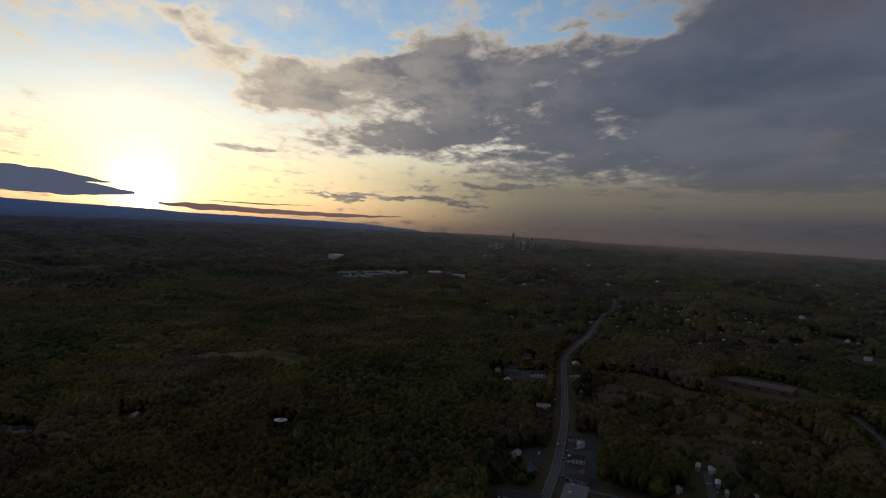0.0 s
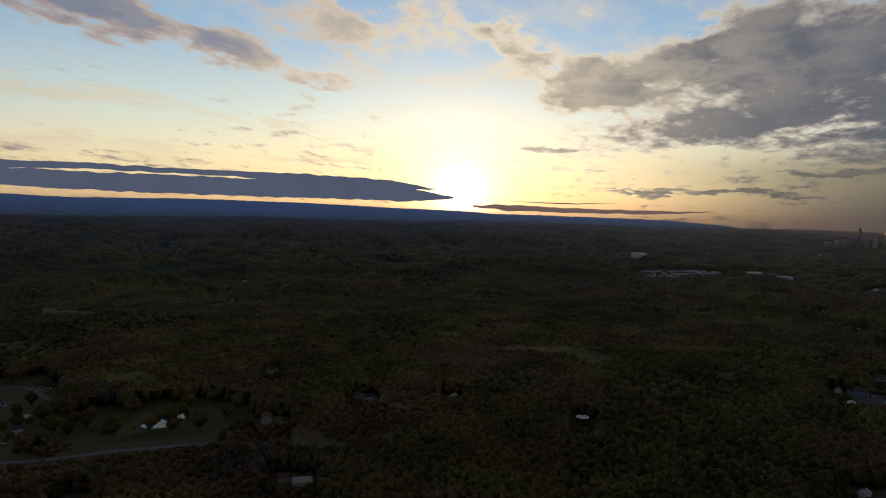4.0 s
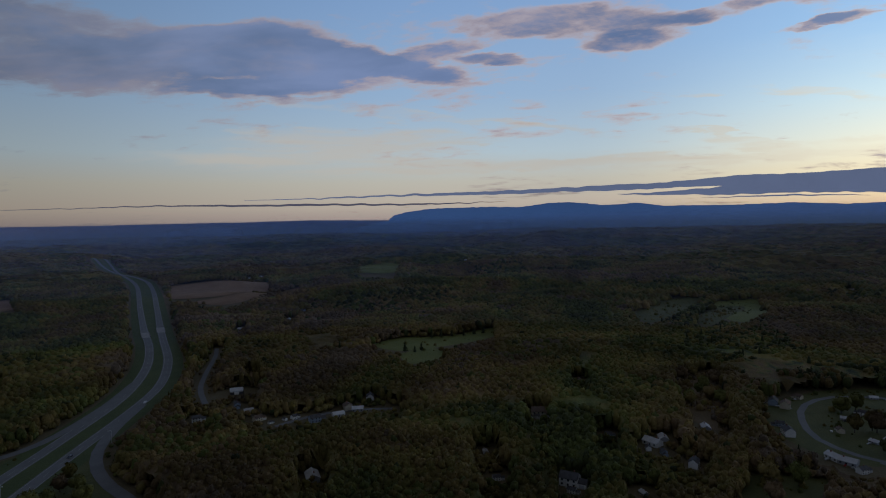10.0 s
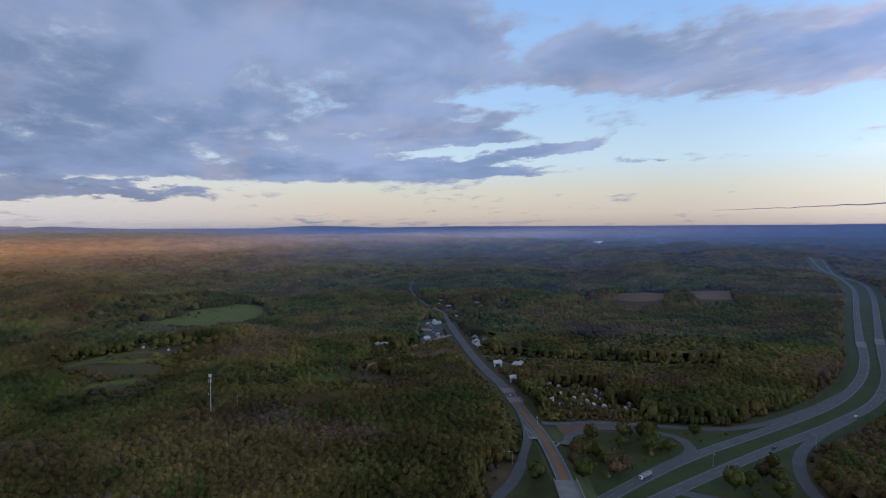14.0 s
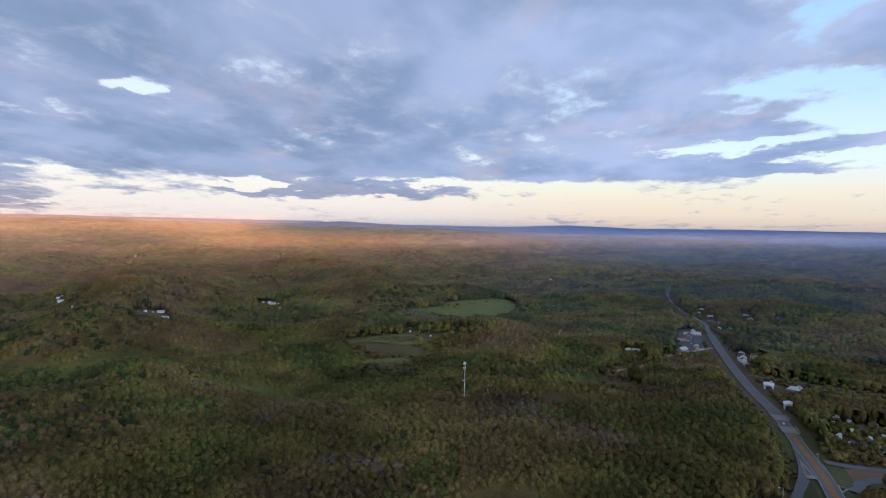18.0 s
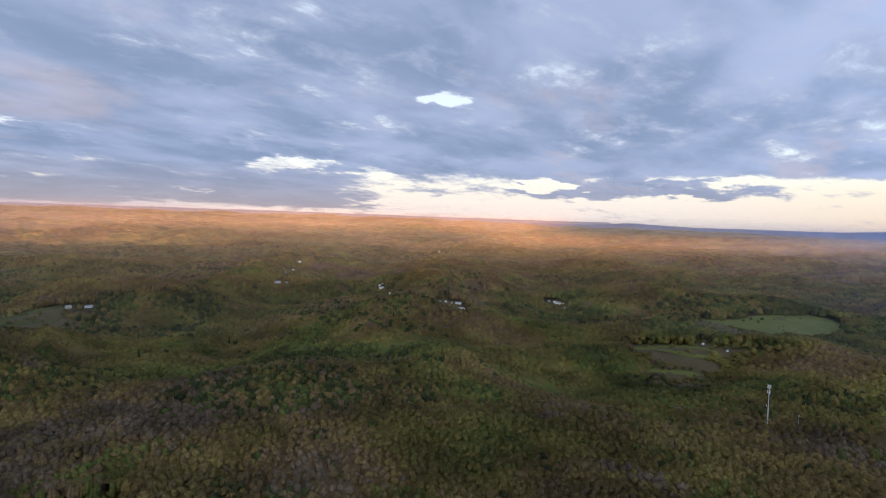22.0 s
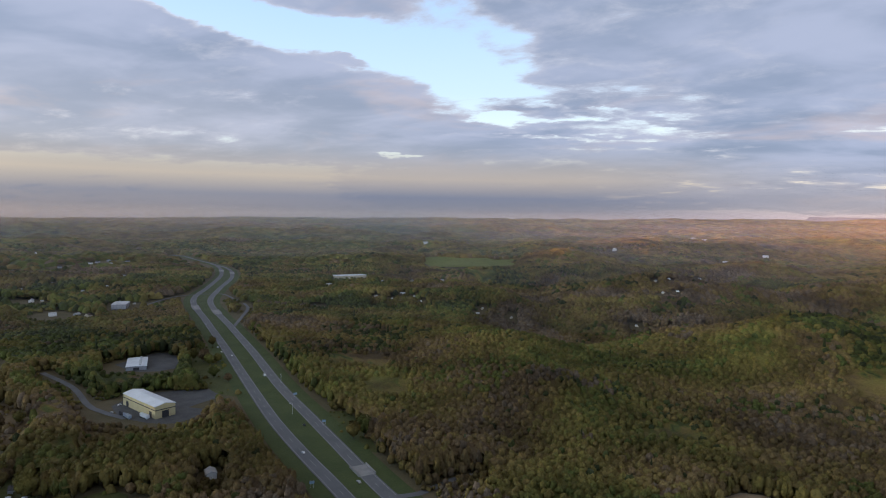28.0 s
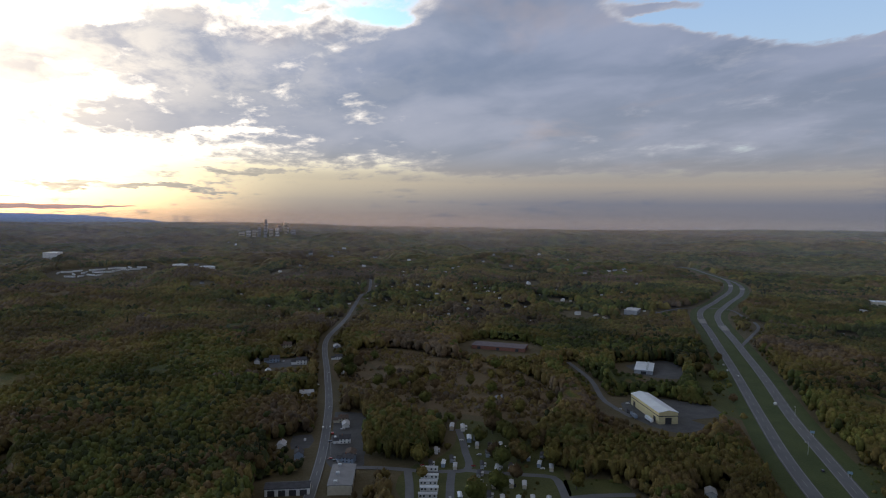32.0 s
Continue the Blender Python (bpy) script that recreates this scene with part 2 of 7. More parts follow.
bank(53.5, 14.6, 9.4, 1.12, 0.34, 11)
bank(59.8, 16.5, 8.0, 1.07, 0.26, 4)
bank(46.8, 13.5, 3.2, 1.74, 0.32, 14)
bank(39.5, 11.4, 3.4, 0.74, 0.32, 4)
bank(70.3, 14.8, 2.8, 0.38, 0.24, -1)
bank(38.0, 16.8, 3.1, 2.10, 0.20, 39)
bank(31.9, 16.7, 9.1, 1.84, 0.16, -1)
bank(30.8, 12.9, 6.6, 0.68, 0.14, 4)
bank(20.3, 15.5, 4.5, 1.99, 0.28, 9)
bank(14.2, 11.8, 5.0, 2.02, 0.32, 4)
bank(18.3, 10.2, 4.0, 0.83, 0.22, -1)
bank(8.1, 13.7, 3.2, 1.45, 0.28, -16)
bank(118.7, 14.6, 9.1, 2.35, 0.40, 9)
bank(110.2, 14.4, 9.9, 0.99, 0.32, 9)
bank(98.6, 14.3, 4.1, 0.47, 0.26, 1)
bank(121.5, 11.4, 5.2, 0.84, 0.30, 6)
bank(90.8, 17.1, 12.4, 1.40, 0.32, 4)
bank(86.2, 15.2, 4.7, 0.76, 0.26, 1)
bank(79.4, 16.5, 3.1, 0.84, 0.24, 1)
bank(73.5, 17.0, 4.8, 0.90, 0.24, 1)
bank(71.6, 14.7, 2.9, 0.37, 0.24, -9)
bank(59.3, 14.6, 7.5, 1.00, 0.28, 6)
bank(56.3, 13.1, 3.7, 0.50, 0.24, 1)
bank(138.3, 14.4, 17.1, 3.51, 0.40, 1)
bank(150.5, 14.5, 5.9, 2.81, 0.26, 1)
bank(122.7, 14.8, 13.1, 2.00, 0.34, -7)
bank(108.6, 14.2, 12.0, 0.80, 0.32, -11)
bank(119.7, 11.8, 3.9, 0.63, 0.28, 1)
bank(164.1, 15.5, 7.9, 3.35, 0.24, 1)
bank(162.3, 8.5, 7.4, 1.09, 0.32, 1)
bank(164.3, 10.3, 7.9, 1.15, 0.20, 1)
bank(155.4, 7.0, 6.4, 0.77, 0.34, -7)
bank(162.5, 5.3, 9.9, 0.60, 0.36, 3)
bank(145.8, 6.0, 3.1, 0.26, 0.26, 1)
bank(152.5, 9.9, 2.6, 0.45, -0.10, 1)
bank(166.0, 6.6, 3.6, 0.41, -0.22, 1)
bank(152.3, 7.2, 5.3, 0.69, 0.20, -10)
bank(180.2, 13.9, 4.3, 2.25, -0.08, 25)
bank(158.3, 17.1, 1.1, 0.55, -0.10)
bank(157.3, 12.1, 6.3, 0.34, -0.09, -2)
bank(162.4, 7.1, 6.9, 0.52, -0.14, -5)
bank(202.8, 3.7, 2.0, 0.37, -0.27)
bank(186.7, 4.2, 4.4, 0.47, -0.16)
bank(139.0, 8.4, 9.6, 1.34, -0.30, -6)
bank(199.0, 3.0, 13.0, 0.63, 0.34)
bank(214.0, 11.1, 1.6, 0.59, -0.29, 14)
bank(220.2, 9.1, 3.5, 0.54, -0.11, 17)
bank(221.3, 4.5, 2.7, 0.54, -0.22, 4)
bank(204.7, 3.6, 3.3, 0.59, -0.42, -1)
bank(182.7, 16.2, 4.8, 1.26, -0.08, 19)
bank(179.0, 13.5, 3.2, 1.90, -0.08, -1)
bank(160.1, 12.0, 6.9, 0.83, -0.08, -6)
bank(162.1, 6.8, 5.8, 0.66, -0.21, -9)
bank(152.7, 8.2, 2.5, 0.86, -0.15, -6)
bank(159.1, 17.0, 1.9, 0.98, -0.08, -1)
bank(215.9, 1.7, 6.4, 0.22, -0.40, 1)
bank(195.1, 3.6, 9.9, 0.84, 0.40, 2)
bank(178.3, 5.0, 3.6, 0.52, 0.30, 2)
bank(160.8, 5.2, 8.4, 0.47, 0.30, -4)
bank(228.7, 4.9, 5.1, 0.73, -0.37, -2)
bank(214.2, 11.4, 1.9, 0.69, -0.29, 3)
bank(225.1, 11.1, 3.5, 0.55, -0.15, 8)
bank(219.3, 9.3, 2.2, 0.40, -0.13, 13)
bank(231.8, 7.0, 1.6, 1.00, -0.14, 18)
bank(250.2, 6.8, 8.8, 0.40, -0.18, 8)
bank(228.0, 18.6, 3.2, 0.72, -0.11, 8)
bank(232.5, 14.1, 1.6, 0.44, -0.11, 23)
bank(194.9, 15.8, 2.2, 0.66, -0.08, -2)
bank(236.8, 2.4, 2.5, 0.16, -0.27)
bank(211.8, 1.9, 8.7, 0.28, -0.37, -1)
bank(196.7, 1.9, 10.0, 0.37, -0.32)
bank(295.3, 14.1, 10.3, 2.14, -0.37, 23)
bank(289.2, 15.7, 6.8, 2.66, -0.29, 19)
bank(289.3, 9.8, 5.0, 0.94, -0.20, 19)
bank(278.7, 8.4, 11.7, 0.65, -0.24, 5)
bank(251.8, 7.0, 9.8, 0.30, -0.18, 2)
bank(295.5, 5.6, 1.9, 0.23, -0.26, -1)
bank(272.5, 6.0, 8.4, 0.25, -0.20, 2)
bank(279.7, 9.9, 4.5, 0.29, -0.17, 4)
bank(311.5, 16.9, 13.5, 1.59, -0.39, 14)
bank(293.0, 14.5, 8.3, 2.43, -0.37, 19)
bank(317.2, 18.0, 3.6, 0.64, 0.34, 7)
bank(280.6, 9.2, 10.0, 0.45, -0.24, 1)
bank(282.6, 7.3, 12.5, 0.28, -0.20, 1)
bank(295.5, 5.7, 2.3, 0.20, -0.29, -1)
bank(287.2, 11.6, 6.5, 1.21, -0.17, 7)
bank(-5.9, 14.2, 2.7, 1.61, -0.18, -1)
bank(-16.8, 18.2, 3.5, 0.91, -0.20, -1)
bank(306.4, 16.6, 15.4, 1.63, -0.39, 7)
bank(318.0, 18.2, 4.5, 0.63, 0.30, 7)
bank(301.0, 13.8, 4.3, 0.51, 0.20, 5)
bank(-18.3, 12.4, 3.1, 0.29, -0.20, -1)
bank(336.0, 11.7, 6.3, 0.35, -0.17, 3)
bank(-4.5, 7.9, 6.1, 0.43, -0.20, -5)
tatters = W.math("MULTIPLY", W.math("SUBTRACT", W.noise(turned.outputs[0], 11.0, 6.0, 0.6, 0.3), 0.5), W.step(to_sun, 0.55, 0.95, to=(0.12, 0.85)))
density = W.math("ADD", W.math("ADD", wisps, tatters), W.math("ADD", bias, -0.15))
cover = W.step(density, 0.40, 0.68)
near_sun = W.math("POWER", to_sun_pos, 9.0)
body = W.step(W.math("SUBTRACT", density, W.math("MULTIPLY", near_sun, 0.12)), 0.45, 0.86)
sunny = W.math("POWER", to_sun_pos, 3.0)
mottle = W.step(W.noise(turned.outputs[0], 2.1, 5.0, 0.5, 0.3), 0.32, 0.68)
edge = W.mix(sunny, (0.46, 0.51, 0.66), (3.1, 2.8, 2.35))
core = W.mix(mottle, W.mix(sunny, (0.232, 0.305, 0.46), (0.30, 0.40, 0.62)), W.mix(sunny, (0.365, 0.435, 0.625), (0.54, 0.60, 0.76)))
blush = W.step(W.noise(turned.outputs[0], 1.1, 5.0, 0.6, 0.4), 0.52, 0.70)
core = W.mix(W.math("MULTIPLY", blush, W.step(sunny, 0.05, 0.4, to=(0.36, 0.28))), core, (0.62, 0.50, 0.49))
core = W.mix(W.math("MULTIPLY", W.math("POWER", to_sun_pos, 14.0), 0.75), core, (1.7, 1.5, 1.3))
flush = W.math("MULTIPLY", W.step(W.vec("DOT_PRODUCT", level, tuple(heading(-22, 0))), 0.55, 0.97), W.step(elev, 16.0, 4.0))
core = W.mix(W.math("MULTIPLY", flush, 0.3), core, (0.60, 0.59, 0.59))
lit_west = W.step(west_half, 1.0, 1.75, "LINEAR")
edge = W.mix(W.math("MULTIPLY", lit_west, 0.8), edge, (1.75, 1.25, 1.05))
core = W.mix(1.0, core, W.step(W.vec("DOT_PRODUCT", level, tuple(heading(145, 0))), 0.55, 1.0, to=(1.0, 1.28)), "MULTIPLY")
core = W.mix(1.0, core, W.mix(lit_west, (1.0, 1.0, 1.0), (1.35, 1.5, 1.75)), "MULTIPLY")
cloud = W.mix(body, edge, core)
low = W.step(elev, -0.5, 6.0)
cloud = W.mix(low, W.mix(sunny, (0.34, 0.33, 0.38), (0.7, 0.52, 0.34)), cloud)
painted = W.mix(cover, clear, cloud)
# smooth rain-grey bank low in the north and east; the unseen zenith is greyed to temper its light
north = W.step(W.vec("DOT_PRODUCT", W.vec("NORMALIZE", W.vec("MULTIPLY", ray, (1, 1, 0))), tuple(heading(-44, 0))), 0.50, 0.84)
north = W.math("MULTIPLY", north, W.step(elev, 7.8, 3.6))
murk = W.ramp(W.math("DIVIDE", elev, 10.0, clamp=True), [(0.0, (0.23, 0.23, 0.265)), (0.06, (0.175, 0.195, 0.26)), (0.17, (0.155, 0.19, 0.285)), (0.34, (0.40, 0.37, 0.36)), (0.60, (0.30, 0.33, 0.39)), (1.0, (0.26, 0.31, 0.40))])
murk = W.mix(W.math("MULTIPLY", W.math("POWER", to_sun_pos, 6.0), W.step(elev, 0.0, 3.5)), murk, (0.86, 0.80, 0.60))
painted = W.mix(W.math("MULTIPLY", north, 0.9), painted, murk)
veil = W.math("MULTIPLY", W.step(fine, 0.36, 0.62), W.math("MULTIPLY", near_sun, W.step(elev, 7.0, 13.0)))
painted = W.mix(W.math("MULTIPLY", veil, 0.6), painted, (2.7, 2.4, 1.9))
painted = W.mix(W.step(elev, 26.0, 45.0), painted, (0.22, 0.22, 0.23))

# thin streaks of high cloud
thin = W.node("ShaderNodeMapping")
W.put(thin.inputs["Vector"], ray)
thin.inputs["Scale"].default_value = (2.2, 2.2, 26.0)
strand = W.step(W.noise(thin.outputs[0], 2.1, 7.0, 0.6, 0.3), 0.34, 0.62)
streak = W.math("MULTIPLY", W.step(density, 0.4, 0.6), 1e-4)


def cirrus(az, el, half_az, half_el, lean=0.0):
    global streak
    streak = W.math("MAXIMUM", streak, blot(streak, az, el, half_az, half_el, lean))


cirrus(71.2, 9.4, 4.3, 0.31, 11)
cirrus(64.0, 9.3, 4.0, 0.42, 13)
cirrus(53.5, 8.6, 7.1, 0.35, 8)
cirrus(75.1, 5.5, 4.4, 0.52, 11)
cirrus(60.4, 4.5, 10.8, 0.49, 5)
cirrus(42.1, 7.6, 2.6, 0.31, 11)
cirrus(39.4, 4.4, 4.8, 0.26, -1)
cirrus(119.4, 7.8, 1.4, 0.22, 3)
cirrus(110.9, 7.6, 5.9, 0.43, 7)
cirrus(101.4, 6.8, 2.6, 0.26, 9)
cirrus(71.6, 9.4, 3.8, 0.39, 4)
cirrus(59.7, 8.5, 8.8, 0.54, -1)
cirrus(80.0, 10.0, 2.0, 0.20, 3)
cirrus(77.0, 6.4, 5.6, 0.25, 10)
cirrus(112.8, 5.7, 16.7, 1.04, 1)
cirrus(93.2, 4.8, 26.8, 0.52)
cirrus(61.2, 4.7, 10.8, 0.74)
cirrus(103.3, 9.3, 14.7, 0.39, 6)
cirrus(110.3, 7.2, 12.3, 1.23)
cirrus(119.5, 8.1, 2.0, 0.30, 1)
cirrus(105.3, 5.0, 10.6, 0.55, -1)
streak = W.math("MULTIPLY", streak, W.math("MULTIPLY_ADD", strand, 0.8, 0.2))
painted = W.mix(W.math("MULTIPLY", streak, 0.6), painted, W.mix(side, (1.5, 1.3, 1.05), (2.8, 2.45, 1.8)))

# light scattered round the sun, and its disc
total = W.mix(1.0, painted, glow(28.0, (1.0, 0.82, 0.54)), "ADD")
total = W.mix(1.0, total, glow(260.0, (2.6, 2.2, 1.5)), "ADD")
total = W.mix(1.0, total, glow(1800.0, (7.0, 6.2, 4.4)), "ADD")
total = W.mix(1.0, total, glow(40000.0, (90.0, 75.0, 45.0)), "ADD")
below = W.step(elev, -2.0, -0.2)
total = W.mix(below, (0.05, 0.05, 0.05), total)
back = W.node("ShaderNodeBackground")
W.put(back.inputs[0], total)
back.inputs[1].default_value = 1.0
W.put(W.node("ShaderNodeOutputWorld").inputs[0], back.outputs[0])

sun = new("sun", bpy.data.lights.new("sun", "SUN"))
sun.data.energy, sun.data.angle, sun.data.color = 5.0, radians(0.6), (1.0, 0.43, 0.13)
sun.matrix_world = look(tuple(heading(SUN_AZ, SUN_EL) * 3000), (0, 0, 0))

# ---- materials ----
def surface(name, dark, light, scale, rough=0.85, bump=0.3, spread=0.12, metal=0.0, spec=0.3, fine=8.0):
    """A rough surface that varies at two scales between two colours, with a fine relief."""
    m = bpy.data.materials.new(name)
    m.use_nodes = True
    n = Net(m.node_tree)
    bsdf = m.node_tree.nodes["Principled BSDF"]
    where = n.node("ShaderNodeNewGeometry").outputs["Position"]
    a, b = n.noise(where, 1 / scale, 5, 0.6), n.noise(where, fine / scale, 4, 0.6)
    f = n.math("ADD", n.math("MULTIPLY", n.step(a, 0.3, 0.7), 0.65), n.math("MULTIPLY", n.step(b, 0.3, 0.7), 0.35))
    shade = n.node("ShaderNodeObjectInfo").outputs["Random"]
    f = n.math("ADD", f, n.math("MULTIPLY", n.math("SUBTRACT", shade, 0.5), spread), clamp=True)
    n.put(bsdf.inputs["Base Color"], n.mix(f, dark, light))
    bsdf.inputs["Roughness"].default_value, bsdf.inputs["Metallic"].default_value = rough, metal
    bsdf.inputs["Specular IOR Level"].default_value = spec
    if bump:
        k = n.node("ShaderNodeBump")
        k.inputs["Strength"].default_value, k.inputs["Distance"].default_value = bump, scale * 0.05
        n.put(k.inputs["Height"], b)
        n.put(bsdf.inputs["Normal"], k.outputs[0])
    return m


def foliage(name, stops, rough=0.8):
    """Leaves: the tint of each tree picks its hue; light and dark leaf masses vary over a few metres."""
    m = bpy.data.materials.new(name)
    m.use_nodes = True
    n = Net(m.node_tree)
    bsdf = m.node_tree.nodes["Principled BSDF"]
    tint = n.node("ShaderNodeAttribute", attribute_name="tint").outputs["Fac"]
    where = n.node("ShaderNodeNewGeometry").outputs["Position"]
    hue = n.ramp(tint, stops)
    v = n.math("ADD", n.math("MULTIPLY", n.step(n.noise(where, 0.5, 4, 0.65), 0.3, 0.7), 0.42), 0.78)
    groves = n.step(n.noise(where, 0.022, 4, 0.6, 0.3), 0.32, 0.68, to=(0.60, 1.26))
    tracts = n.step(n.noise(where, 0.0045, 3, 0.55), 0.34, 0.66, to=(0.76, 1.22))
    v = n.math("MULTIPLY", v, n.math("MULTIPLY", groves, tracts))
    n.put(bsdf.inputs["Base Color"], n.mix(1.0, hue, v, "MULTIPLY"))
    bsdf.inputs["Roughness"].default_value = rough
    bsdf.inputs["Specular IOR Level"].default_value = 0.1
    k = n.node("ShaderNodeBump")
    k.inputs["Strength"].default_value, k.inputs["Distance"].default_value = 0.8, 0.9
    n.put(k.inputs["Height"], n.noise(where, 0.7, 3, 0.65))
    n.put(bsdf.inputs["Normal"], k.outputs[0])
    return m


LEAF = foliage("spring_leaves", [(0.0, (0.026, 0.034, 0.016)), (0.12, (0.042, 0.049, 0.019)), (0.22, (0.080, 0.096, 0.025)), (0.40, (0.132, 0.112, 0.031)),
                                 (0.60, (0.148, 0.107, 0.038)), (0.76, (0.132, 0.089, 0.046)), (0.90, (0.126, 0.096, 0.070)), (1.0, (0.18, 0.16, 0.13))])
BARK = surface("bark", (0.05, 0.04, 0.03), (0.12, 0.10, 0.08), 0.8)
FLOOR = surface("woodland_floor", (0.085, 0.072, 0.034), (0.14, 0.11, 0.062), 40, 0.95, 0.4, fine=14)
PASTURE = surface("pasture", (0.11, 0.135, 0.030), (0.165, 0.178, 0.048), 45, 0.9, 0.3, fine=20)
MEADOW = surface("meadow", (0.058, 0.070, 0.020), (0.105, 0.108, 0.036), 25, 0.9, 0.4, fine=16)
DRY = surface("dry_grass", (0.10, 0.072, 0.036), (0.19, 0.135, 0.075), 22, 0.95, 0.5, fine=14)
SOIL = surface("ploughed_soil", (0.18, 0.110, 0.066), (0.26, 0.170, 0.110), 60, 0.95, 0.4, fine=30)
GRAVEL = surface("gravel", (0.32, 0.23, 0.14), (0.45, 0.335, 0.22), 14, 0.95, 0.3)
ASPHALT = surface("asphalt", (0.115, 0.118, 0.125), (0.165, 0.168, 0.175), 18, 0.8, 0.1, fine=10)
LOT = surface("lot_asphalt", (0.07, 0.07, 0.075), (0.12, 0.12, 0.12), 12, 0.85, 0.1)
CONCRETE = surface("concrete", (0.23, 0.225, 0.22), (0.32, 0.315, 0.30), 6, 0.8, 0.1)
PAINT_W = surface("road_paint_white", (0.22, 0.22, 0.22), (0.36, 0.36, 0.35), 3, 0.7, 0)
MEDIAN = surface("tinted_median", (0.24, 0.125, 0.05), (0.33, 0.18, 0.075), 8, 0.85, 0.1)
VERGE = surface("mown_verge", (0.050, 0.072, 0.021), (0.080, 0.102, 0.032), 25, 0.9, 0.4, fine=16)
WATER = surface("pond_water", (0.02, 0.025, 0.025), (0.03, 0.035, 0.03), 30, 0.06, 0.02, spec=0.5)
GROUNDS = {"pasture": PASTURE, "meadow": MEADOW, "dry_grass": DRY, "soil": SOIL, "gravel": GRAVEL, "asphalt": LOT}

# ---- plan: lines of the roads and outlines of the open land, in metres from the camera's foot ----
HIGHWAY_WEST = [(-1900, -1750), (-1500, -1340), (-1160, -996), (-1010, -846), (-742, -617), (-581, -479), (-503, -410), (-429, -354), (-356, -313), (-273, -284), (-212, -265), (-170, -248), (-110, -216), (0, -128), (110, -8), (226, 139), (248, 169), (283, 214), (333, 272), (420, 371), (522, 489), (631, 612), (762, 708), (948, 848), (1085, 984), (1156, 1106), (1302, 1342)]
HIGHWAY_EAST = [(-1880, -1770), (-1475, -1350), (-1119, -922), (-991, -797), (-761, -605), (-596, -470), (-541, -424), (-454, -352), (-383, -306), (-319, -281), (-260, -262), (-191, -238), (-145, -220), (-98, -196), (12, -138), (122, -24), (239, 128), (262, 156), (298, 200), (343, 255), (419, 340), (501, 435), (631, 583), (742, 669), (919, 797), (1059, 931), (1130, 1060), (1280, 1310)]
CROSS_ROAD = [(-560, -2050), (-430, -1700), (-352, -1471), (-270, -1178), (-236, -938), (-235, -826), (-217, -739), (-192, -604), (-174, -488), (-167, -419), (-155, -355), (-146, -312), (-121, -230), (-70, -90), (-8, 100), (59, 292), (74, 346), (85, 392), (100, 468), (121, 574), (156, 669), (206, 808), (245, 904), (310, 1081), (330, 1150)]
RAMP_LOOP = [(-165, -247), (-188, -258), (-207, -266), (-217, -276), (-219, -292), (-205, -309), (-185, -318), (-165, -312), (-150, -294)]
RAMP_BRANCH = [(-157, -334), (-194, -326), (-258, -294), (-325, -306), (-390, -332)]
RAMP_LEFT = [(-156, -364), (-145, -329), (-136, -307), (-122, -283), (-106, -260), (-98, -252), (-84, -232), (-70, -206)]
RAMP_RIGHT = [(-343, -287), (-298, -269), (-267, -252), (-246, -233), (-231, -212), (-215, -184), (-190, -165), (-150, -150), (-95, -150)]
RAMP_INNER = [(-176, -229), (-187, -217), (-195, -208), (-201, -192), (-196, -178), (-176, -168)]
SIDE_LANE = [(-187, -530), (-194, -525), (-236, -500), (-279, -475), (-324, -448), (-363, -431)]
FARM_LANE = [(-514, -344), (-480, -323), (-429, -297), (-383, -271), (-351, -245)]
DIRT_LANE = [(-74, -521), (-95, -539), (-115, -564), (-146, -605), (-192, -642)]
PARK_STREET_A = [(143, 314), (137, 294), (132, 280), (128, 267), (123, 260), (116, 261), (103, 266), (94, 272), (85, 277), (66, 285)]
PARK_STREET_B = [(123, 260), (133, 253), (149, 244), (158, 238), (156, 229), (149, 213)]
PARK_STREET_C = [(116, 261), (110, 249), (102, 231)]
PARK_STREET_D = [(97, 271), (92, 254), (87, 240)]
PARK_LANE = [(150, 217), (164, 215), (182, 209)]
SUBDIVISION_STREET = [(-315, 151), (-329, 130), (-350, 119), (-381, 121), (-411, 132), (-432, 155), (-433, 189), (-420, 215), (-379, 211)]
SUBDIVISION_SPUR = [(-322, 137), (-296, 152), (-273, 182), (-243, 213)]
VALLEY_STREET = [(-319, -177), (-338, -166), (-355, -145), (-363, -119)]
INTERCHANGE_FAR = [(496, 430), (551, 465), (616, 509), (644, 539)]
BRIDGE_ROAD = [(561, 621), (645, 651), (669, 649), (702, 633), (660, 563)]
YARD_LANE = [(300, 434), (283, 379), (258, 329), (253, 296)]
RIDGE_LANE = [(227, 113), (235, 103), (254, 95), (266, 87)]
FAR_ROAD = [(259, 709), (300, 682), (345, 660)]
FIELDS = []
FIELDS.append(("green_field", "pasture", [(159, -778), (112, -826), (60, -799), (22, -881), (5, -1000), (27, -1032), (86, -929), (125, -861), (160, -837)]))
FIELDS.append(("green_strip", "pasture", [(190, -610), (154, -609), (98, -596), (91, -586), (123, -576), (171, -590)]))
FIELDS.append(("green_strip", "pasture", [(145, -546), (109, -557), (93, -551), (125, -541), (143, -540)]))
FIELDS.append(("green_strip", "meadow", [(107, -624), (48, -652), (50, -640), (103, -614)]))
FIELDS.append(("ploughed_field", "soil", [(-536, -875), (-681, -1013), (-698, -951), (-584, -804), (-548, -824)]))
FIELDS.append(("ploughed_field", "soil", [(-731, -941), (-808, -917), (-686, -771), (-619, -768)]))
FIELDS.append(("ploughed_field", "soil", [(-1010, -775), (-1082, -693), (-1140, -636), (-1019, -567), (-847, -543), (-834, -635)]))
FIELDS.append(("ploughed_field", "soil", [(-794, -585), (-843, -540), (-1047, -520), (-1004, -499), (-790, -506)]))
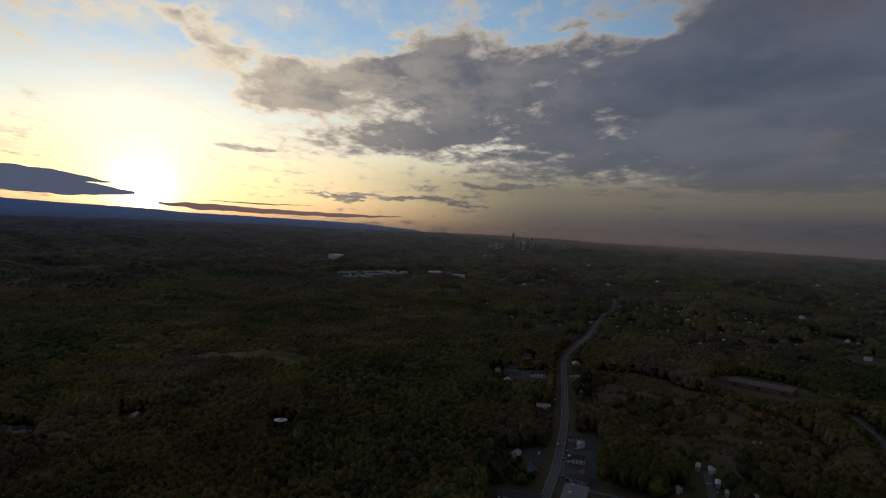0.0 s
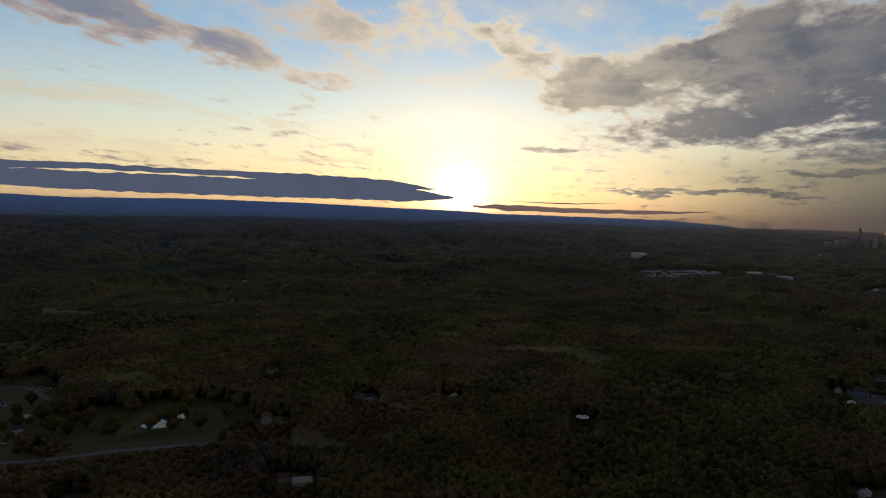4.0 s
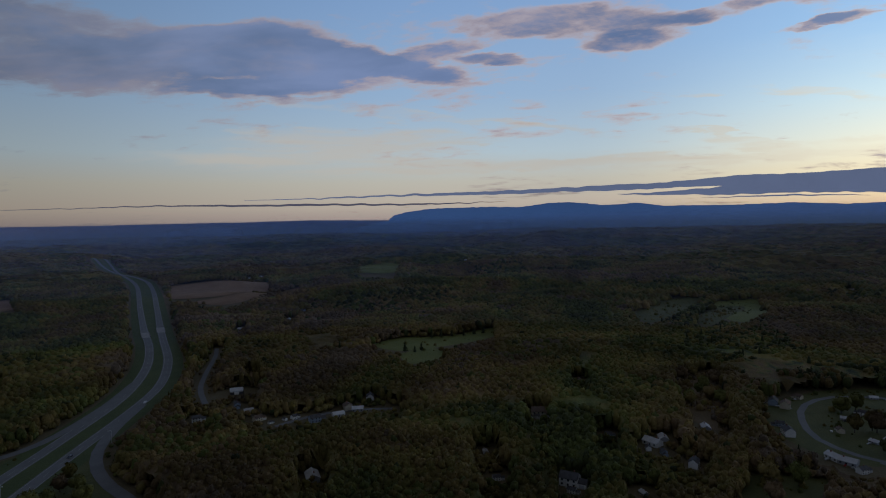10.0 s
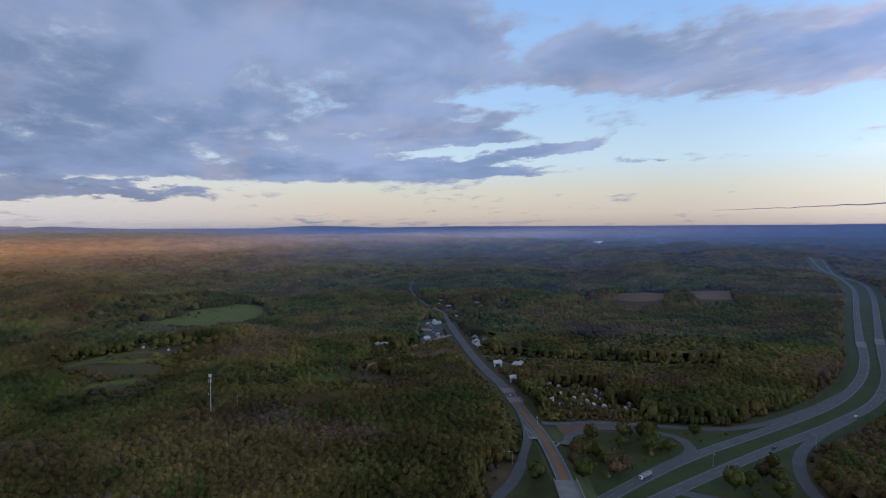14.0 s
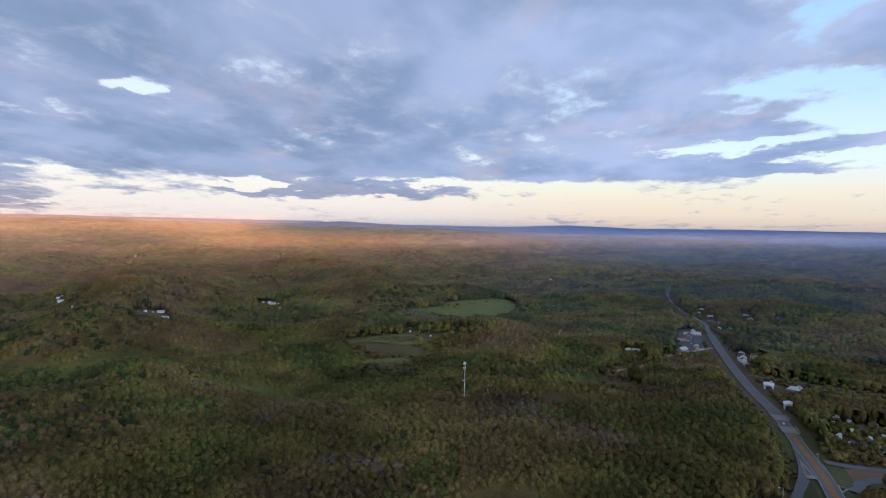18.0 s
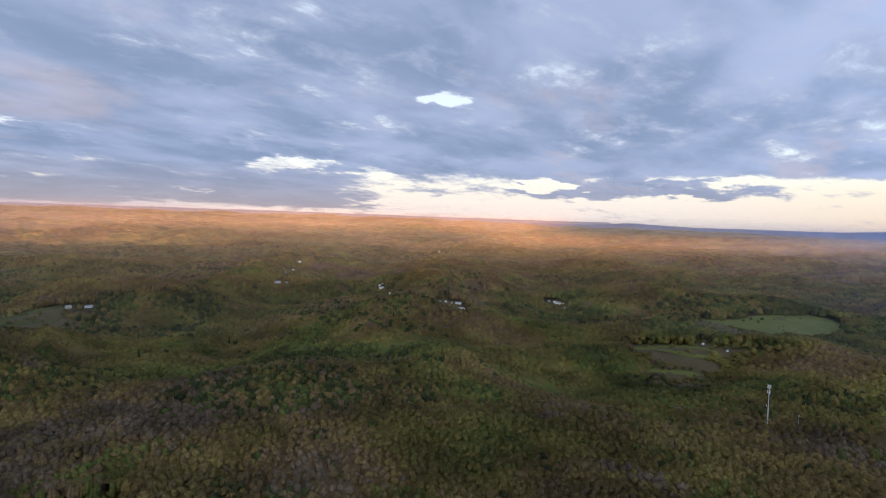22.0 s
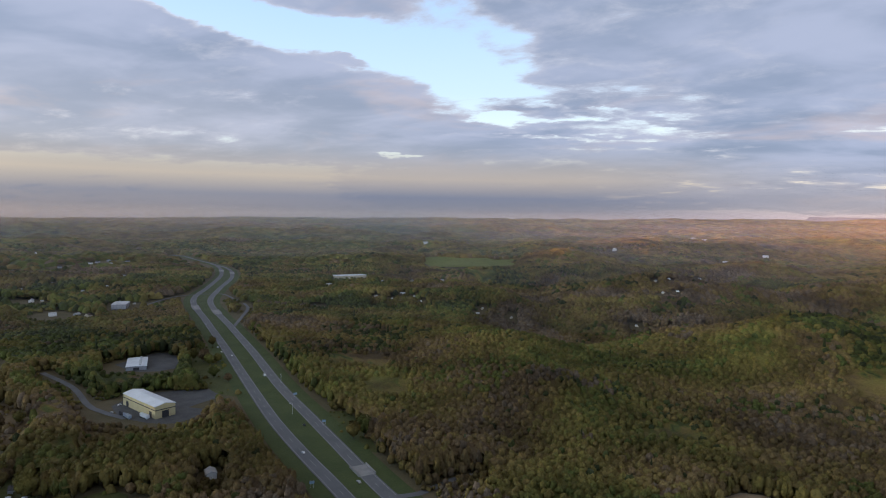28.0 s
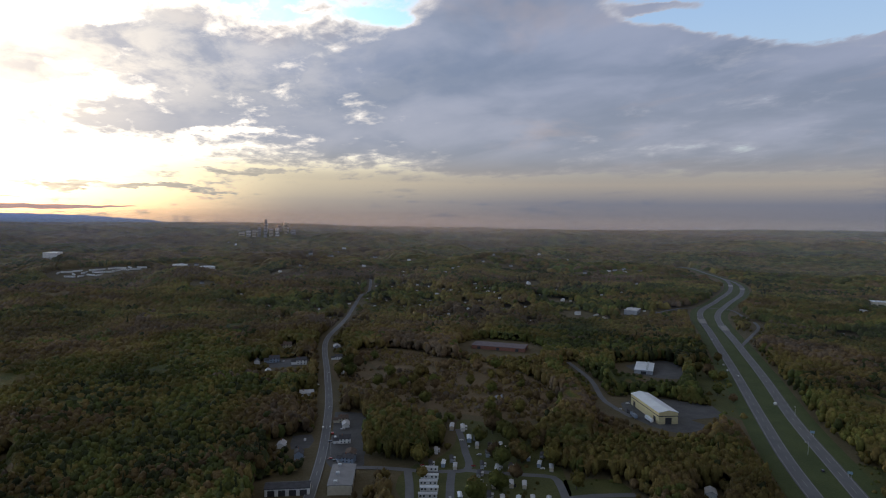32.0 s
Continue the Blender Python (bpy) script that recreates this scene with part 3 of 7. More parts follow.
FIELDS.append(("green_field", "pasture", [(-1422, -553), (-1509, -507), (-1500, -455), (-1215, -388), (-1170, -444)]))
FIELDS.append(("gravel_clearing", "gravel", [(279, -15), (298, -27), (291, -57), (266, -93), (256, -117), (240, -132), (230, -129), (246, -51), (263, -34)]))
FIELDS.append(("grass_bank", "pasture", [(266, -4), (277, -15), (263, -34), (246, -51), (254, -4)]))
FIELDS.append(("grass_strip", "meadow", [(627, -167), (818, -281), (676, -303), (656, -291), (600, -194)]))
FIELDS.append(("green_field", "pasture", [(1575, 683), (1558, 561), (1618, 434), (1490, 418), (1371, 515), (1474, 640)]))
FIELDS.append(("green_field", "pasture", [(1497, 661), (1553, 544), (1608, 436), (1520, 416), (1385, 485), (1444, 614)]))
FIELDS.append(("brown_field", "dry_grass", [(118, 521), (130, 510), (137, 451), (132, 398), (110, 417), (101, 447)]))
FIELDS.append(("marsh", "dry_grass", [(139, 537), (176, 534), (200, 510), (183, 456), (181, 379), (212, 332), (192, 312), (160, 335), (133, 367), (133, 403), (140, 456)]))
FIELDS.append(("lawn", "meadow", [(161, 234), (185, 224), (178, 206), (154, 205), (148, 210)]))
FIELDS.append(("verge", "meadow", [(401, 396), (435, 391), (371, 315), (319, 258), (313, 281), (348, 334)]))
FIELDS.append(("verge", "meadow", [(307, 203), (318, 190), (291, 160), (268, 141), (275, 164)]))
FIELDS.append(("warehouse_yard", "asphalt", [(266, 323), (291, 327), (321, 289), (304, 278), (284, 280), (286, 266), (259, 265), (253, 281), (255, 304)]))
FIELDS.append(("hall_yard", "asphalt", [(340, 409), (385, 410), (376, 378), (350, 359), (332, 374)]))
FIELDS.append(("parking_lot", "asphalt", [(84, 369), (100, 360), (82, 294), (76, 279), (63, 287), (75, 335)]))
FIELDS.append(("parking_lot", "asphalt", [(62, 525), (94, 520), (92, 502), (60, 497)]))
FIELDS.append(("roadside_lot", "asphalt", [(-180, -741), (-210, -780), (-197, -693), (-179, -620), (-164, -643)]))
FIELDS.append(("parking_lot", "asphalt", [(53, 335), (63, 334), (58, 315), (49, 316)]))
FIELDS.append(("trailer_park_ground", "meadow", [(113, 276), (131, 292), (151, 329), (161, 321), (174, 271), (162, 233), (147, 211), (100, 226), (84, 242), (90, 264), (103, 275)]))
FIELDS.append(("lawn", "meadow", [(-297, 73), (-298, 105), (-270, 95), (-268, 63)]))
FIELDS.append(("fairway", "pasture", [(-511, -163), (-542, -139), (-521, -118), (-480, -138)]))
FIELDS.append(("fairway", "pasture", [(-911, 176), (-931, 238), (-790, 215), (-697, 165), (-744, 147)]))
FIELDS.append(("bare_field", "dry_grass", [(-481, 65), (-492, 95), (-417, 88), (-354, 78), (-364, 63), (-415, 61)]))
FIELDS.append(("lawn", "meadow", [(-350, 180), (-335, 223), (-302, 265), (-262, 266), (-258, 226), (-285, 190), (-310, 178)]))
FIELDS.append(("subdivision_lawn", "meadow", [(-417, 114), (-450, 162), (-455, 203), (-435, 241), (-385, 220), (-331, 167), (-317, 125), (-341, 105), (-381, 102)]))
FIELDS.append(("loop_lawn", "meadow", [(-151, -293), (-165, -309), (-186, -312), (-214, -288), (-211, -273), (-185, -259), (-149, -246), (-137, -258)]))
FIELDS.append(("ramp_lawn", "meadow", [(-202, -318), (-272, -284), (-341, -305), (-273, -284), (-212, -265), (-216, -278), (-221, -297)]))
FIELDS.append(("ramp_lawn", "meadow", [(-184, -230), (-293, -267), (-248, -237), (-225, -206), (-205, -193), (-194, -217)]))
FIELDS.append(("ramp_lawn", "meadow", [(-140, -315), (-134, -294), (-117, -240), (-101, -249), (-124, -281)]))
FIELDS.append(("storage_yard", "dry_grass", [(-60, -509), (-80, -477), (-87, -461), (-104, -533), (-116, -556), (-107, -572), (-75, -536)]))
FIELDS.append(("farm_field", "meadow", [(60, -799), (112, -826), (150, -800), (150, -745), (100, -720), (58, -740)]))
FIELDS.append(("scrub_field", "dry_grass", [(195, 493), (227, 464), (244, 413), (235, 349), (212, 332), (181, 379), (184, 454)]))
FIELDS.append(("bare_patch", "dry_grass", [(-95, -272), (-104, -282), (-115, -287), (-113, -276), (-101, -263)]))
FIELDS.append(("weir", "gravel", [(-444, -272), (-444, -268), (-430, -256), (-424, -244), (-416, -241), (-421, -253)]))
FIELDS.append(("ramp_shoulder", "soil", [(-161, -337), (-204, -318), (-175, -319), (-157, -311), (-156, -316)]))
FIELDS.append(("fairway", "meadow", [(-772, 57), (-897, 112), (-929, 162), (-805, 121), (-712, 71)]))
FIELDS.append(("fairway", "meadow", [(-726, 121), (-905, 187), (-923, 215), (-761, 170), (-683, 125)]))
FIELDS.append(("fairway", "pasture", [(-542, -201), (-587, -182), (-604, -133), (-652, -96), (-614, -88), (-553, -126), (-524, -163)]))
FIELDS.append(("clearing", "dry_grass", [(-132, -596), (-190, -598), (-184, -571), (-133, -552)]))
# ---- helpers for meshes ----
def mesh_from(name, verts, tris, material, tint=None, smooth=False):
    """A mesh of triangles from arrays; tint: one number a corner point."""
    verts, tris = np.asarray(verts, np.float32), np.asarray(tris, np.int32)
    me = bpy.data.meshes.new(name)
    me.vertices.add(len(verts))
    me.vertices.foreach_set("co", verts.ravel())
    me.loops.add(tris.size)
    me.loops.foreach_set("vertex_index", tris.ravel())
    me.polygons.add(len(tris))
    me.polygons.foreach_set("loop_start", np.arange(0, tris.size, 3, dtype=np.int32))
    me.polygons.foreach_set("use_smooth", np.full(len(tris), smooth))
    if tint is not None:
        me.attributes.new("tint", "FLOAT", "POINT").data.foreach_set("value", np.asarray(tint, np.float32))
    me.update(calc_edges=True)
    me.materials.append(material)
    return me


def part(name, bm, material, parent, label=""):
    """Links a bmesh as one mesh object under a thing or a part."""
    me = bpy.data.meshes.new(name)
    bm.to_mesh(me)
    bm.free()
    me.materials.append(material)
    ob = new(name, me)
    ob.parent = parent
    return tagged(ob, label)


def box(bm, x0, x1, y0, y1, z0, z1):
    v = [bm.verts.new(p) for p in ((x0, y0, z0), (x1, y0, z0), (x1, y1, z0), (x0, y1, z0), (x0, y0, z1), (x1, y0, z1), (x1, y1, z1), (x0, y1, z1))]
    for f in ((3, 2, 1, 0), (4, 5, 6, 7), (0, 1, 5, 4), (1, 2, 6, 5), (2, 3, 7, 6), (3, 0, 4, 7)):
        bm.faces.new([v[i] for i in f])
    return v


def hash_noise(x, y, size, seed):
    """Smooth value noise, 0 to 1."""
    u, v = x / size, y / size
    i, j = np.floor(u).astype(np.int64), np.floor(v).astype(np.int64)
    a, b = u - i, v - j
    a, b = a * a * (3 - 2 * a), b * b * (3 - 2 * b)

    def h(p, q):
        k = (p * 374761393 + q * 668265263 + seed * 974634777) & 0xFFFFFFFF
        k = ((k ^ (k >> 13)) * 1274126177) & 0xFFFFFFFF
        return ((k ^ (k >> 16)) & 0xFFFF) / 65535.0
    return (h(i, j) * (1 - a) + h(i + 1, j) * a) * (1 - b) + (h(i, j + 1) * (1 - a) + h(i + 1, j + 1) * a) * b


def inside(x, y, outline):
    """Which points lie within an outline."""
    hit = np.zeros(np.shape(x), bool)
    for (x0, y0), (x1, y1) in zip(outline, outline[1:] + outline[:1]):
        if y0 != y1:
            hit ^= ((y0 > y) != (y1 > y)) & (x < (x1 - x0) * (y - y0) / (y1 - y0) + x0)
    return hit


def off_line(x, y, line):
    """Distance of points to a polyline."""
    d = np.full(np.shape(x), 1e9)
    for (x0, y0), (x1, y1) in zip(line, line[1:]):
        dx, dy = x1 - x0, y1 - y0
        t = np.clip(((x - x0) * dx + (y - y0) * dy) / max(dx * dx + dy * dy, 1e-9), 0, 1)
        d = np.minimum(d, np.hypot(x - x0 - t * dx, y - y0 - t * dy))
    return d


def smooth_line(points, step=12.0):
    """A flowing line through the points (centripetal spline), resampled."""
    p = [Vector((a, b)) for a, b in points]
    p = [p[0] * 2 - p[1]] + p + [p[-1] * 2 - p[-2]]
    out = []
    for a, b, c, d in zip(p, p[1:], p[2:], p[3:]):
        n = max(2, int((c - b).length / step))
        t1 = max((b - a).length, 1e-3) ** 0.5
        t2 = t1 + max((c - b).length, 1e-3) ** 0.5
        t3 = t2 + max((d - c).length, 1e-3) ** 0.5
        for i in range(n):
            t = t1 + (t2 - t1) * i / n
            a1, a2, a3 = a * ((t1 - t) / t1) + b * (t / t1), b * ((t2 - t) / (t2 - t1)) + c * ((t - t1) / (t2 - t1)), c * ((t3 - t) / (t3 - t2)) + d * ((t - t2) / (t3 - t2))
            b1, b2 = a1 * ((t2 - t) / t2) + a2 * (t / t2), a2 * ((t3 - t) / (t3 - t1)) + a3 * ((t - t1) / (t3 - t1))
            q = b1 * ((t2 - t) / (t2 - t1)) + b2 * ((t - t1) / (t2 - t1))
            out.append((q.x, q.y))
    out.append((p[-2].x, p[-2].y))
    return out


# ---- the land: one sheet, flat near, rolling farther out, rising to the ridges ----
SKY_AZ = [0, 20, 36, 44, 56, 66, 78, 104, 124, 152, 190, 225, 258, 290, 310, 327, 340, 360]
SKY_EL = [-0.45, -0.6, -0.7, -0.75, -0.85, -0.95, -1.0, -1.05, -1.05, -0.95, -0.15, 0.4, 0.28, -0.1, -0.3, -0.6, -0.55, -0.45]
def terrain(x, y):
    r = np.hypot(x, y)
    far = np.clip((r - 700) / 1800, 0, 1)
    far = far * far * (3 - 2 * far)
    hills = (9 * np.sin(x / 310 + 1.3 * np.sin(y / 530)) + 8 * np.sin(y / 270 + 1.1 * np.sin(x / 450) + 2.0)
             + 5 * np.sin((x + y) / 170 + 0.7) + 4 * np.sin((x - 1.3 * y) / 130 + 4.0))
    u = np.clip((r - 2300) / 2500, 0, 1)
    az = np.degrees(np.arctan2(-x, y)) % 360
    top = 111 + 4800 * np.tan(np.radians(np.interp(az, SKY_AZ, SKY_EL)))
    east = np.clip((az - 176) / 18, 0, 1) * np.clip((295 - az) / 12, 0, 1) * np.clip((r - 235) / 300, 0, 1) * (1 - np.exp(-((x - 265) ** 2 + (y + 70) ** 2) / 8500.0)) * (1 - np.exp(-((x - 40) ** 2 + (y + 425) ** 2) / 4000.0))
    knolls = 4 + 14 * np.sin(x / 70 + y / 120 + 0.5) + 11 * np.sin(y / 58 - x / 150 + 1.0) + 8 * np.sin(x / 31 + 1.6 * np.sin(y / 61)) * np.sin(y / 37 + 1.2 * np.sin(x / 73))
    calm_ = 1 - np.exp(-((az - 131) / 8) ** 2) - np.exp(-((az - 311) / 9) ** 2) - np.exp(-((az - 166) / 5) ** 2)
    folds = 11 * np.sin(x / 74 + 1.3 * np.sin(y / 160)) * np.sin(y / 88 + 1.1 * np.sin(x / 190) + 1.0) + 7 * np.sin((x + 0.6 * y) / 49 + 1.5 * np.sin((y - x) / 120))
    folds = folds * calm_ * np.clip((r - 520) / 700, 0, 1) * np.clip((4900 - r) / 1500, 0, 1) * (1 - 0.6 * east)
    return folds + east * (1 - 0.7 * far) * knolls + far * hills * (1 + 0.4 * far) * (1 - 0.75 * u) + u ** 1.4 * top


def high(x, y):
    return float(terrain(np.float64(x), np.float64(y)))


rings = np.concatenate([[0.0], np.geomspace(40, 4930, 150)])
turns = np.arange(0, 540) / 540 * 2 * np.pi
RR, AA = np.meshgrid(rings, turns, indexing="ij")
GX, GY = -RR * np.sin(AA), RR * np.cos(AA)


def polar_tris(nr, na):
    i, j = np.meshgrid(np.arange(nr - 1), np.arange(na), indexing="ij")
    a, b = (i * na + j).ravel(), (i * na + (j + 1) % na).ravel()
    c, d = a + na, b + na
    return np.concatenate([np.stack([a, b, d], 1), np.stack([a, d, c], 1)])


ground = new("ground", mesh_from("ground", np.stack([GX, GY, terrain(GX, GY)], -1).reshape(-1, 3), polar_tris(*RR.shape), FLOOR, smooth=True))
tagged(ground, "brown-green woodland floor and grass reaching the hills", "ground", kind="structure")


def patch(name, outline, material, lift, label, category="field", ragged=True):
    """A sheet of open land laid on the ground, with a slightly ragged outline."""
    rim = smooth_line(outline + outline[:1], 8.0)[:-1] if ragged else outline
    cx, cy = sum(p[0] for p in rim) / len(rim), sum(p[1] for p in rim) / len(rim)
    bm = bmesh.new()
    face = bm.faces.new([bm.verts.new((x, y, 0)) for x, y in rim])
    bmesh.ops.triangulate(bm, faces=[face])
    if max(math.hypot(x, y) for x, y in rim) > 450:
        for _ in range(3):
            bmesh.ops.subdivide_edges(bm, edges=[e for e in bm.edges if e.calc_length() > 45], cuts=1, use_grid_fill=True)
    bmesh.ops.recalc_face_normals(bm, faces=bm.faces)
    for v in bm.verts:
        v.co.z = high(v.co.x, v.co.y) + lift
    if sum(f.normal.z * f.calc_area() for f in bm.faces) < 0:
        bmesh.ops.reverse_faces(bm, faces=bm.faces)
    me = bpy.data.meshes.new(name)
    bm.to_mesh(me)
    bm.free()
    me.materials.append(material)
    return tagged(new(name, me), label, category, kind="structure")


FIELD_LABEL = {"pasture": "bright green mown grass among trees", "meadow": "dull green rough grass with a ragged edge", "dry_grass": "brown dry marsh grass and scrub",
               "soil": "pinkish brown ploughed bare soil", "gravel": "pale tan gravel ground", "asphalt": "grey asphalt parking area"}
for i, (n_, k_, o_) in enumerate(FIELDS):
    patch(n_, o_, GROUNDS[k_], 0.10 + 0.006 * (i % 9) + 0.0009 * max(0.0, max(math.hypot(*q) for q in o_) - 600), FIELD_LABEL[k_])

# ---- where the buildings stand: x, y, turn ----
SUBDIVISION = [(-410, 114, 161), (-404, 119, 158), (-425, 133, 222), (-369, 106, 261), (-354, 106, 181), (-323, 117, 205), (-318, 121, 233), (-308, 123, 120), (-386, 145, 250), (-396, 158, 227), (-363, 134, 178), (-384, 165, 249), (-349, 145, 210), (-352, 153, 204), (-385, 177, 79), (-390, 190, 358), (-334, 153, 236), (-327, 155, 331), (-338, 172, 239), (-355, 186, 353), (-430, 188, 181), (-400, 219, 359), (-432, 178, 86)]
VALLEY_HOMES = [(-350, -221, 36), (-320, -230, 128), (-342, -208, 133), (-327, -193, 150), (-324, -183, 151), (-331, -177, 241)]
WEST_HOMES = [(-357, -147, 216), (-356, -140, 109), (-344, -148, 133), (-379, -140, 199), (-335, -173, 152), (-332, -158, 135), (-360, -28, 248), (-448, -4, 212), (-337, 12, 99), (-320, 31, 183), (-316, 38, 15), (-268, 24, 26), (-264, -6, 69), (-271, -40, 109), (-302, -50, 200), (-247, 112, 30), (-240, 142, 50)]
WEST_HOMES_FAR = [(-256, -124, 33), (-364, -28, 102), (-328, 34, 48), (-336, 40, 5), (-357, 65, 181), (-272, -7, 72), (-302, 50, 162), (-607, -375, 106), (-667, -347, 201), (-769, -378, 54), (-1503, -291, 102), (-1512, -440, 172), (-1110, -530, 20), (-1184, -679, 60), (-1158, -692, 130), (-918, -1226, 40), (-1244, -274, 75)]
STRIP = [(-198, -722, 171), (-184, -699, 74), (-173, -684, 167), (-177, -632, 221), (-159, -626, 220), (-210, -611, 82), (-195, -590, 82), (-217, -600, 164), (-248, -764, 75), (-236, -772, 76), (-246, -843, 177), (-253, -913, 86), (-309, -872, 94), (-345, -868, 43), (-354, -1452, 80), (-348, -1496, 164), (-105, -618, 233), (-113, -615, 327)]
PARK_FAR = [(-201, -414, 67), (-193, -402, 66), (-204, -405, 69), (-197, -387, 71), (-207, -396, 65), (-209, -390, 68), (-218, -402, 68), (-222, -394, 73), (-226, -390, 69), (-226, -381, 73), (-217, -375, 66), (-187, -367, 68), (-193, -367, 71), (-211, -353, 73), (-211, -342, 69), (-219, -350, 67), (-221, -344, 66), (-229, -352, 70), (-186, -379, 66), (-211, -381, 72), (-206, -367, 73), (-201, -376, 66), (-216, -366, 67), (-224, -338, 72), (-198, -359, 71), (-206, -358, 72)]
SOUTH_HOMES = [(1621, -816, 61), (673, -305, 93), (668, -323, 113), (802, -693, 70), (1677, -1550, 97), (1033, -1017, 165), (649, -783, 227), (589, -730, 261), (378, -565, 45), (369, -590, 178), (359, -869, 98), (274, -798, 37), (113, -612, 88), (90, -601, 93), (1578, -2254, 89), (1474, -2170, 162), (892, -1397, 135), (876, -776, 137), (803, -715, 18), (2339, -1480, 146)]
EAST_HOMES = [(903, 573, 92), (972, 503, 69), (1082, 497, 200), (1051, 420, 89), (746, 397, 135), (740, 369, 17), (780, 372, 105), (769, 349, 26), (732, 322, 204), (909, 396, 47), (677, 451, 26), (668, 432, 69), (719, 233, 9), (701, 233, 143), (706, 192, 2), (753, 51, 201), (724, 16, 171), (702, -23, 131), (885, 8, 103), (873, 26, 29), (949, 40, 161), (979, 22, 49), (1650, 6, 261), (1378, -12, 162), (1319, -28, 222), (1279, -74, 230), (1245, -109, 20), (1229, -129, 18), (1230, -98, 66), (1373, 469, 158)]
EAST_HOMES += [(1155, 371, 217)]
EAST_HOMES_FAR = [(3125, -32, 99), (2733, -69, 228), (2179, 944, 136), (928, 1129, 169), (468, 658, 160), (501, 742, 45), (2054, 216, 175), (2993, 145, 72), (2233, -243, 258), (1852, -104, 102), (617, 1033, 263), (796, 1240, 168)]
ROAD_HOMES = [(66, 516, 174), (86, 502, 169), (74, 411, 168), (45, 322, 70), (51, 304, 77), (114, 509, 169), (124, 550, 80), (121, 485, 74), (106, 461, 75), (84, 564, 167), (57, 483, 83), (74, 318, 170), (73, 290, 143), (82, 342, 76), (78, 356, 168), (52, 514, 83), (485, 642, 14), (485, 624, 23)]
NORTH_HOMES = [(342, 959, 66), (402, 1022, 65), (377, 920, 161), (418, 956, 173), (346, 734, 68), (396, 802, 232), (427, 798, 183), (396, 724, 167), (369, 1068, 73), (344, 1058, 75), (266, 844, 161), (240, 814, 153), (274, 790, 72), (297, 745, 331), (428, 724, 136), (488, 785, 132), (634, 961, 44), (513, 740, 170), (165, 755, 65), (165, 828, 62), (110, 755, 71), (102, 855, 116), (675, 948, 59), (654, 852, 131), (693, 848, 89), (812, 951, 16), (310, 1034, 65), (310, 1000, 165), (187, 731, 71), (197, 709, 159)]
NORTH_HOMES += [(373, 1004, 137), (413, 982, 217), (416, 917, 150), (452, 926, 264), (444, 868, 185), (444, 847, 151), (372, 799, 217), (296, 785, 202), (302, 698, 331), (390, 761, 113), (442, 1281, 103), (498, 1284, 118), (520, 1223, 116), (291, 1098, 76), (201, 920, 70), (73, 951, 227), (160, 885, 66), (585, 1047, 42), (600, 1017, 25)]
NORTH_FAR = [(363, 1668, 133), (425, 1834, 59), (287, 1670, 144), (301, 1960, 148), (516, 1751, 192), (461, 1463, 226), (610, 1621, 215), (742, 1680, 219), (705, 1413, 113), (763, 1368, 99), (1110, 1793, 35), (1105, 1615, 57), (996, 1349, 169), (-8, 2144, 165), (-88, 2584, 268), (-227, 2901, 251), (-304, 2667, 200), (372, 2570, 106), (401, 2467, 121), (321, 2605, 121), (254, 2306, 242), (244, 2611, 26), (457, 1898, 160), (764, 2510, 10), (900, 2204, 196), (1243, 2682, 95), (764, 1464, 249), (551, 1549, 108), (166, 2754, 9), (132, 2996, 67)]
NORTH_FAR += [(1000, 1218, 77), (957, 1199, 107), (904, 1154, 129), (1015, 1176, 98), (843, 1162, 146), (366, 2781, 89), (291, 1729, 136), (318, 1718, 149), (349, 3470, 104), (321, 3450, 149), (188, 2685, 59), (1402, 2829, 86), (290, 1604, 174), (333, 1550, 7), (219, 1302, 71), (-13, 1518, 155), (18, 1518, 171), (-23, 1497, 178), (2, 1505, 41), (318, 2276, 178), (513, 1485, 83)]
NORTH_HOMES += [(388, 1042, 151), (476, 983, 10), (458, 906, 77), (461, 896, 7), (484, 949, 68), (321, 854, 121), (325, 818, 152), (336, 802, 99), (470, 1301, 109), (428, 1237, 101), (575, 1276, 147), (555, 1261, 113), (553, 648, 34), (556, 664, 93), (563, 642, 24), (609, 911, 9), (347, 697, 34), (308, 635, 126), (317, 1069, 55), (245, 871, 66), (212, 847, 172), (312, 727, 111), (391, 645, 160)]
SOUTH_HOMES += [(393, -581, 138), (390, -588, 146), (385, -593, 145), (381, -601, 26), (377, -885, 167), (369, -886, 54), (669, -810, 162), (699, -818, 146), (611, -760, 68), (117, -632, 72), (-62, -1342, 31), (1269, -1862, 123), (1008, -1569, 163), (668, -802, 22), (853, -980, 88), (982, -890, 105), (385, -891, 38), (396, -892, 75), (1851, -1476, 106), (1013, -938, 30)]
STRIP += [(-201, -746, 75), (-189, -724, 160), (-178, -647, 70), (-269, -960, 154), (-263, -892, 157), (-256, -823, 11), (-313, -902, 150), (-199, -568, 84), (-515, -1036, 141), (-526, -937, 71), (-369, -1548, 60)]
NORTH_FAR += [(375, 1364, 157), (172, 1259, 35), (21, 1068, 12)]
TRAILERS = [(140, 316, 63), (145, 312, 68), (141, 295, 66), (146, 297, 60), (141, 285, 63), (153, 281, 64), (159, 278, 61), (158, 261, 63), (162, 246, 60), (159, 252, 53), (109, 271, 71), (115, 269, 61), (121, 273, 67), (119, 264, 64), (132, 261, 65), (137, 255, 59), (144, 254, 57), (122, 241, 68), (127, 239, 63), (135, 237, 62)]
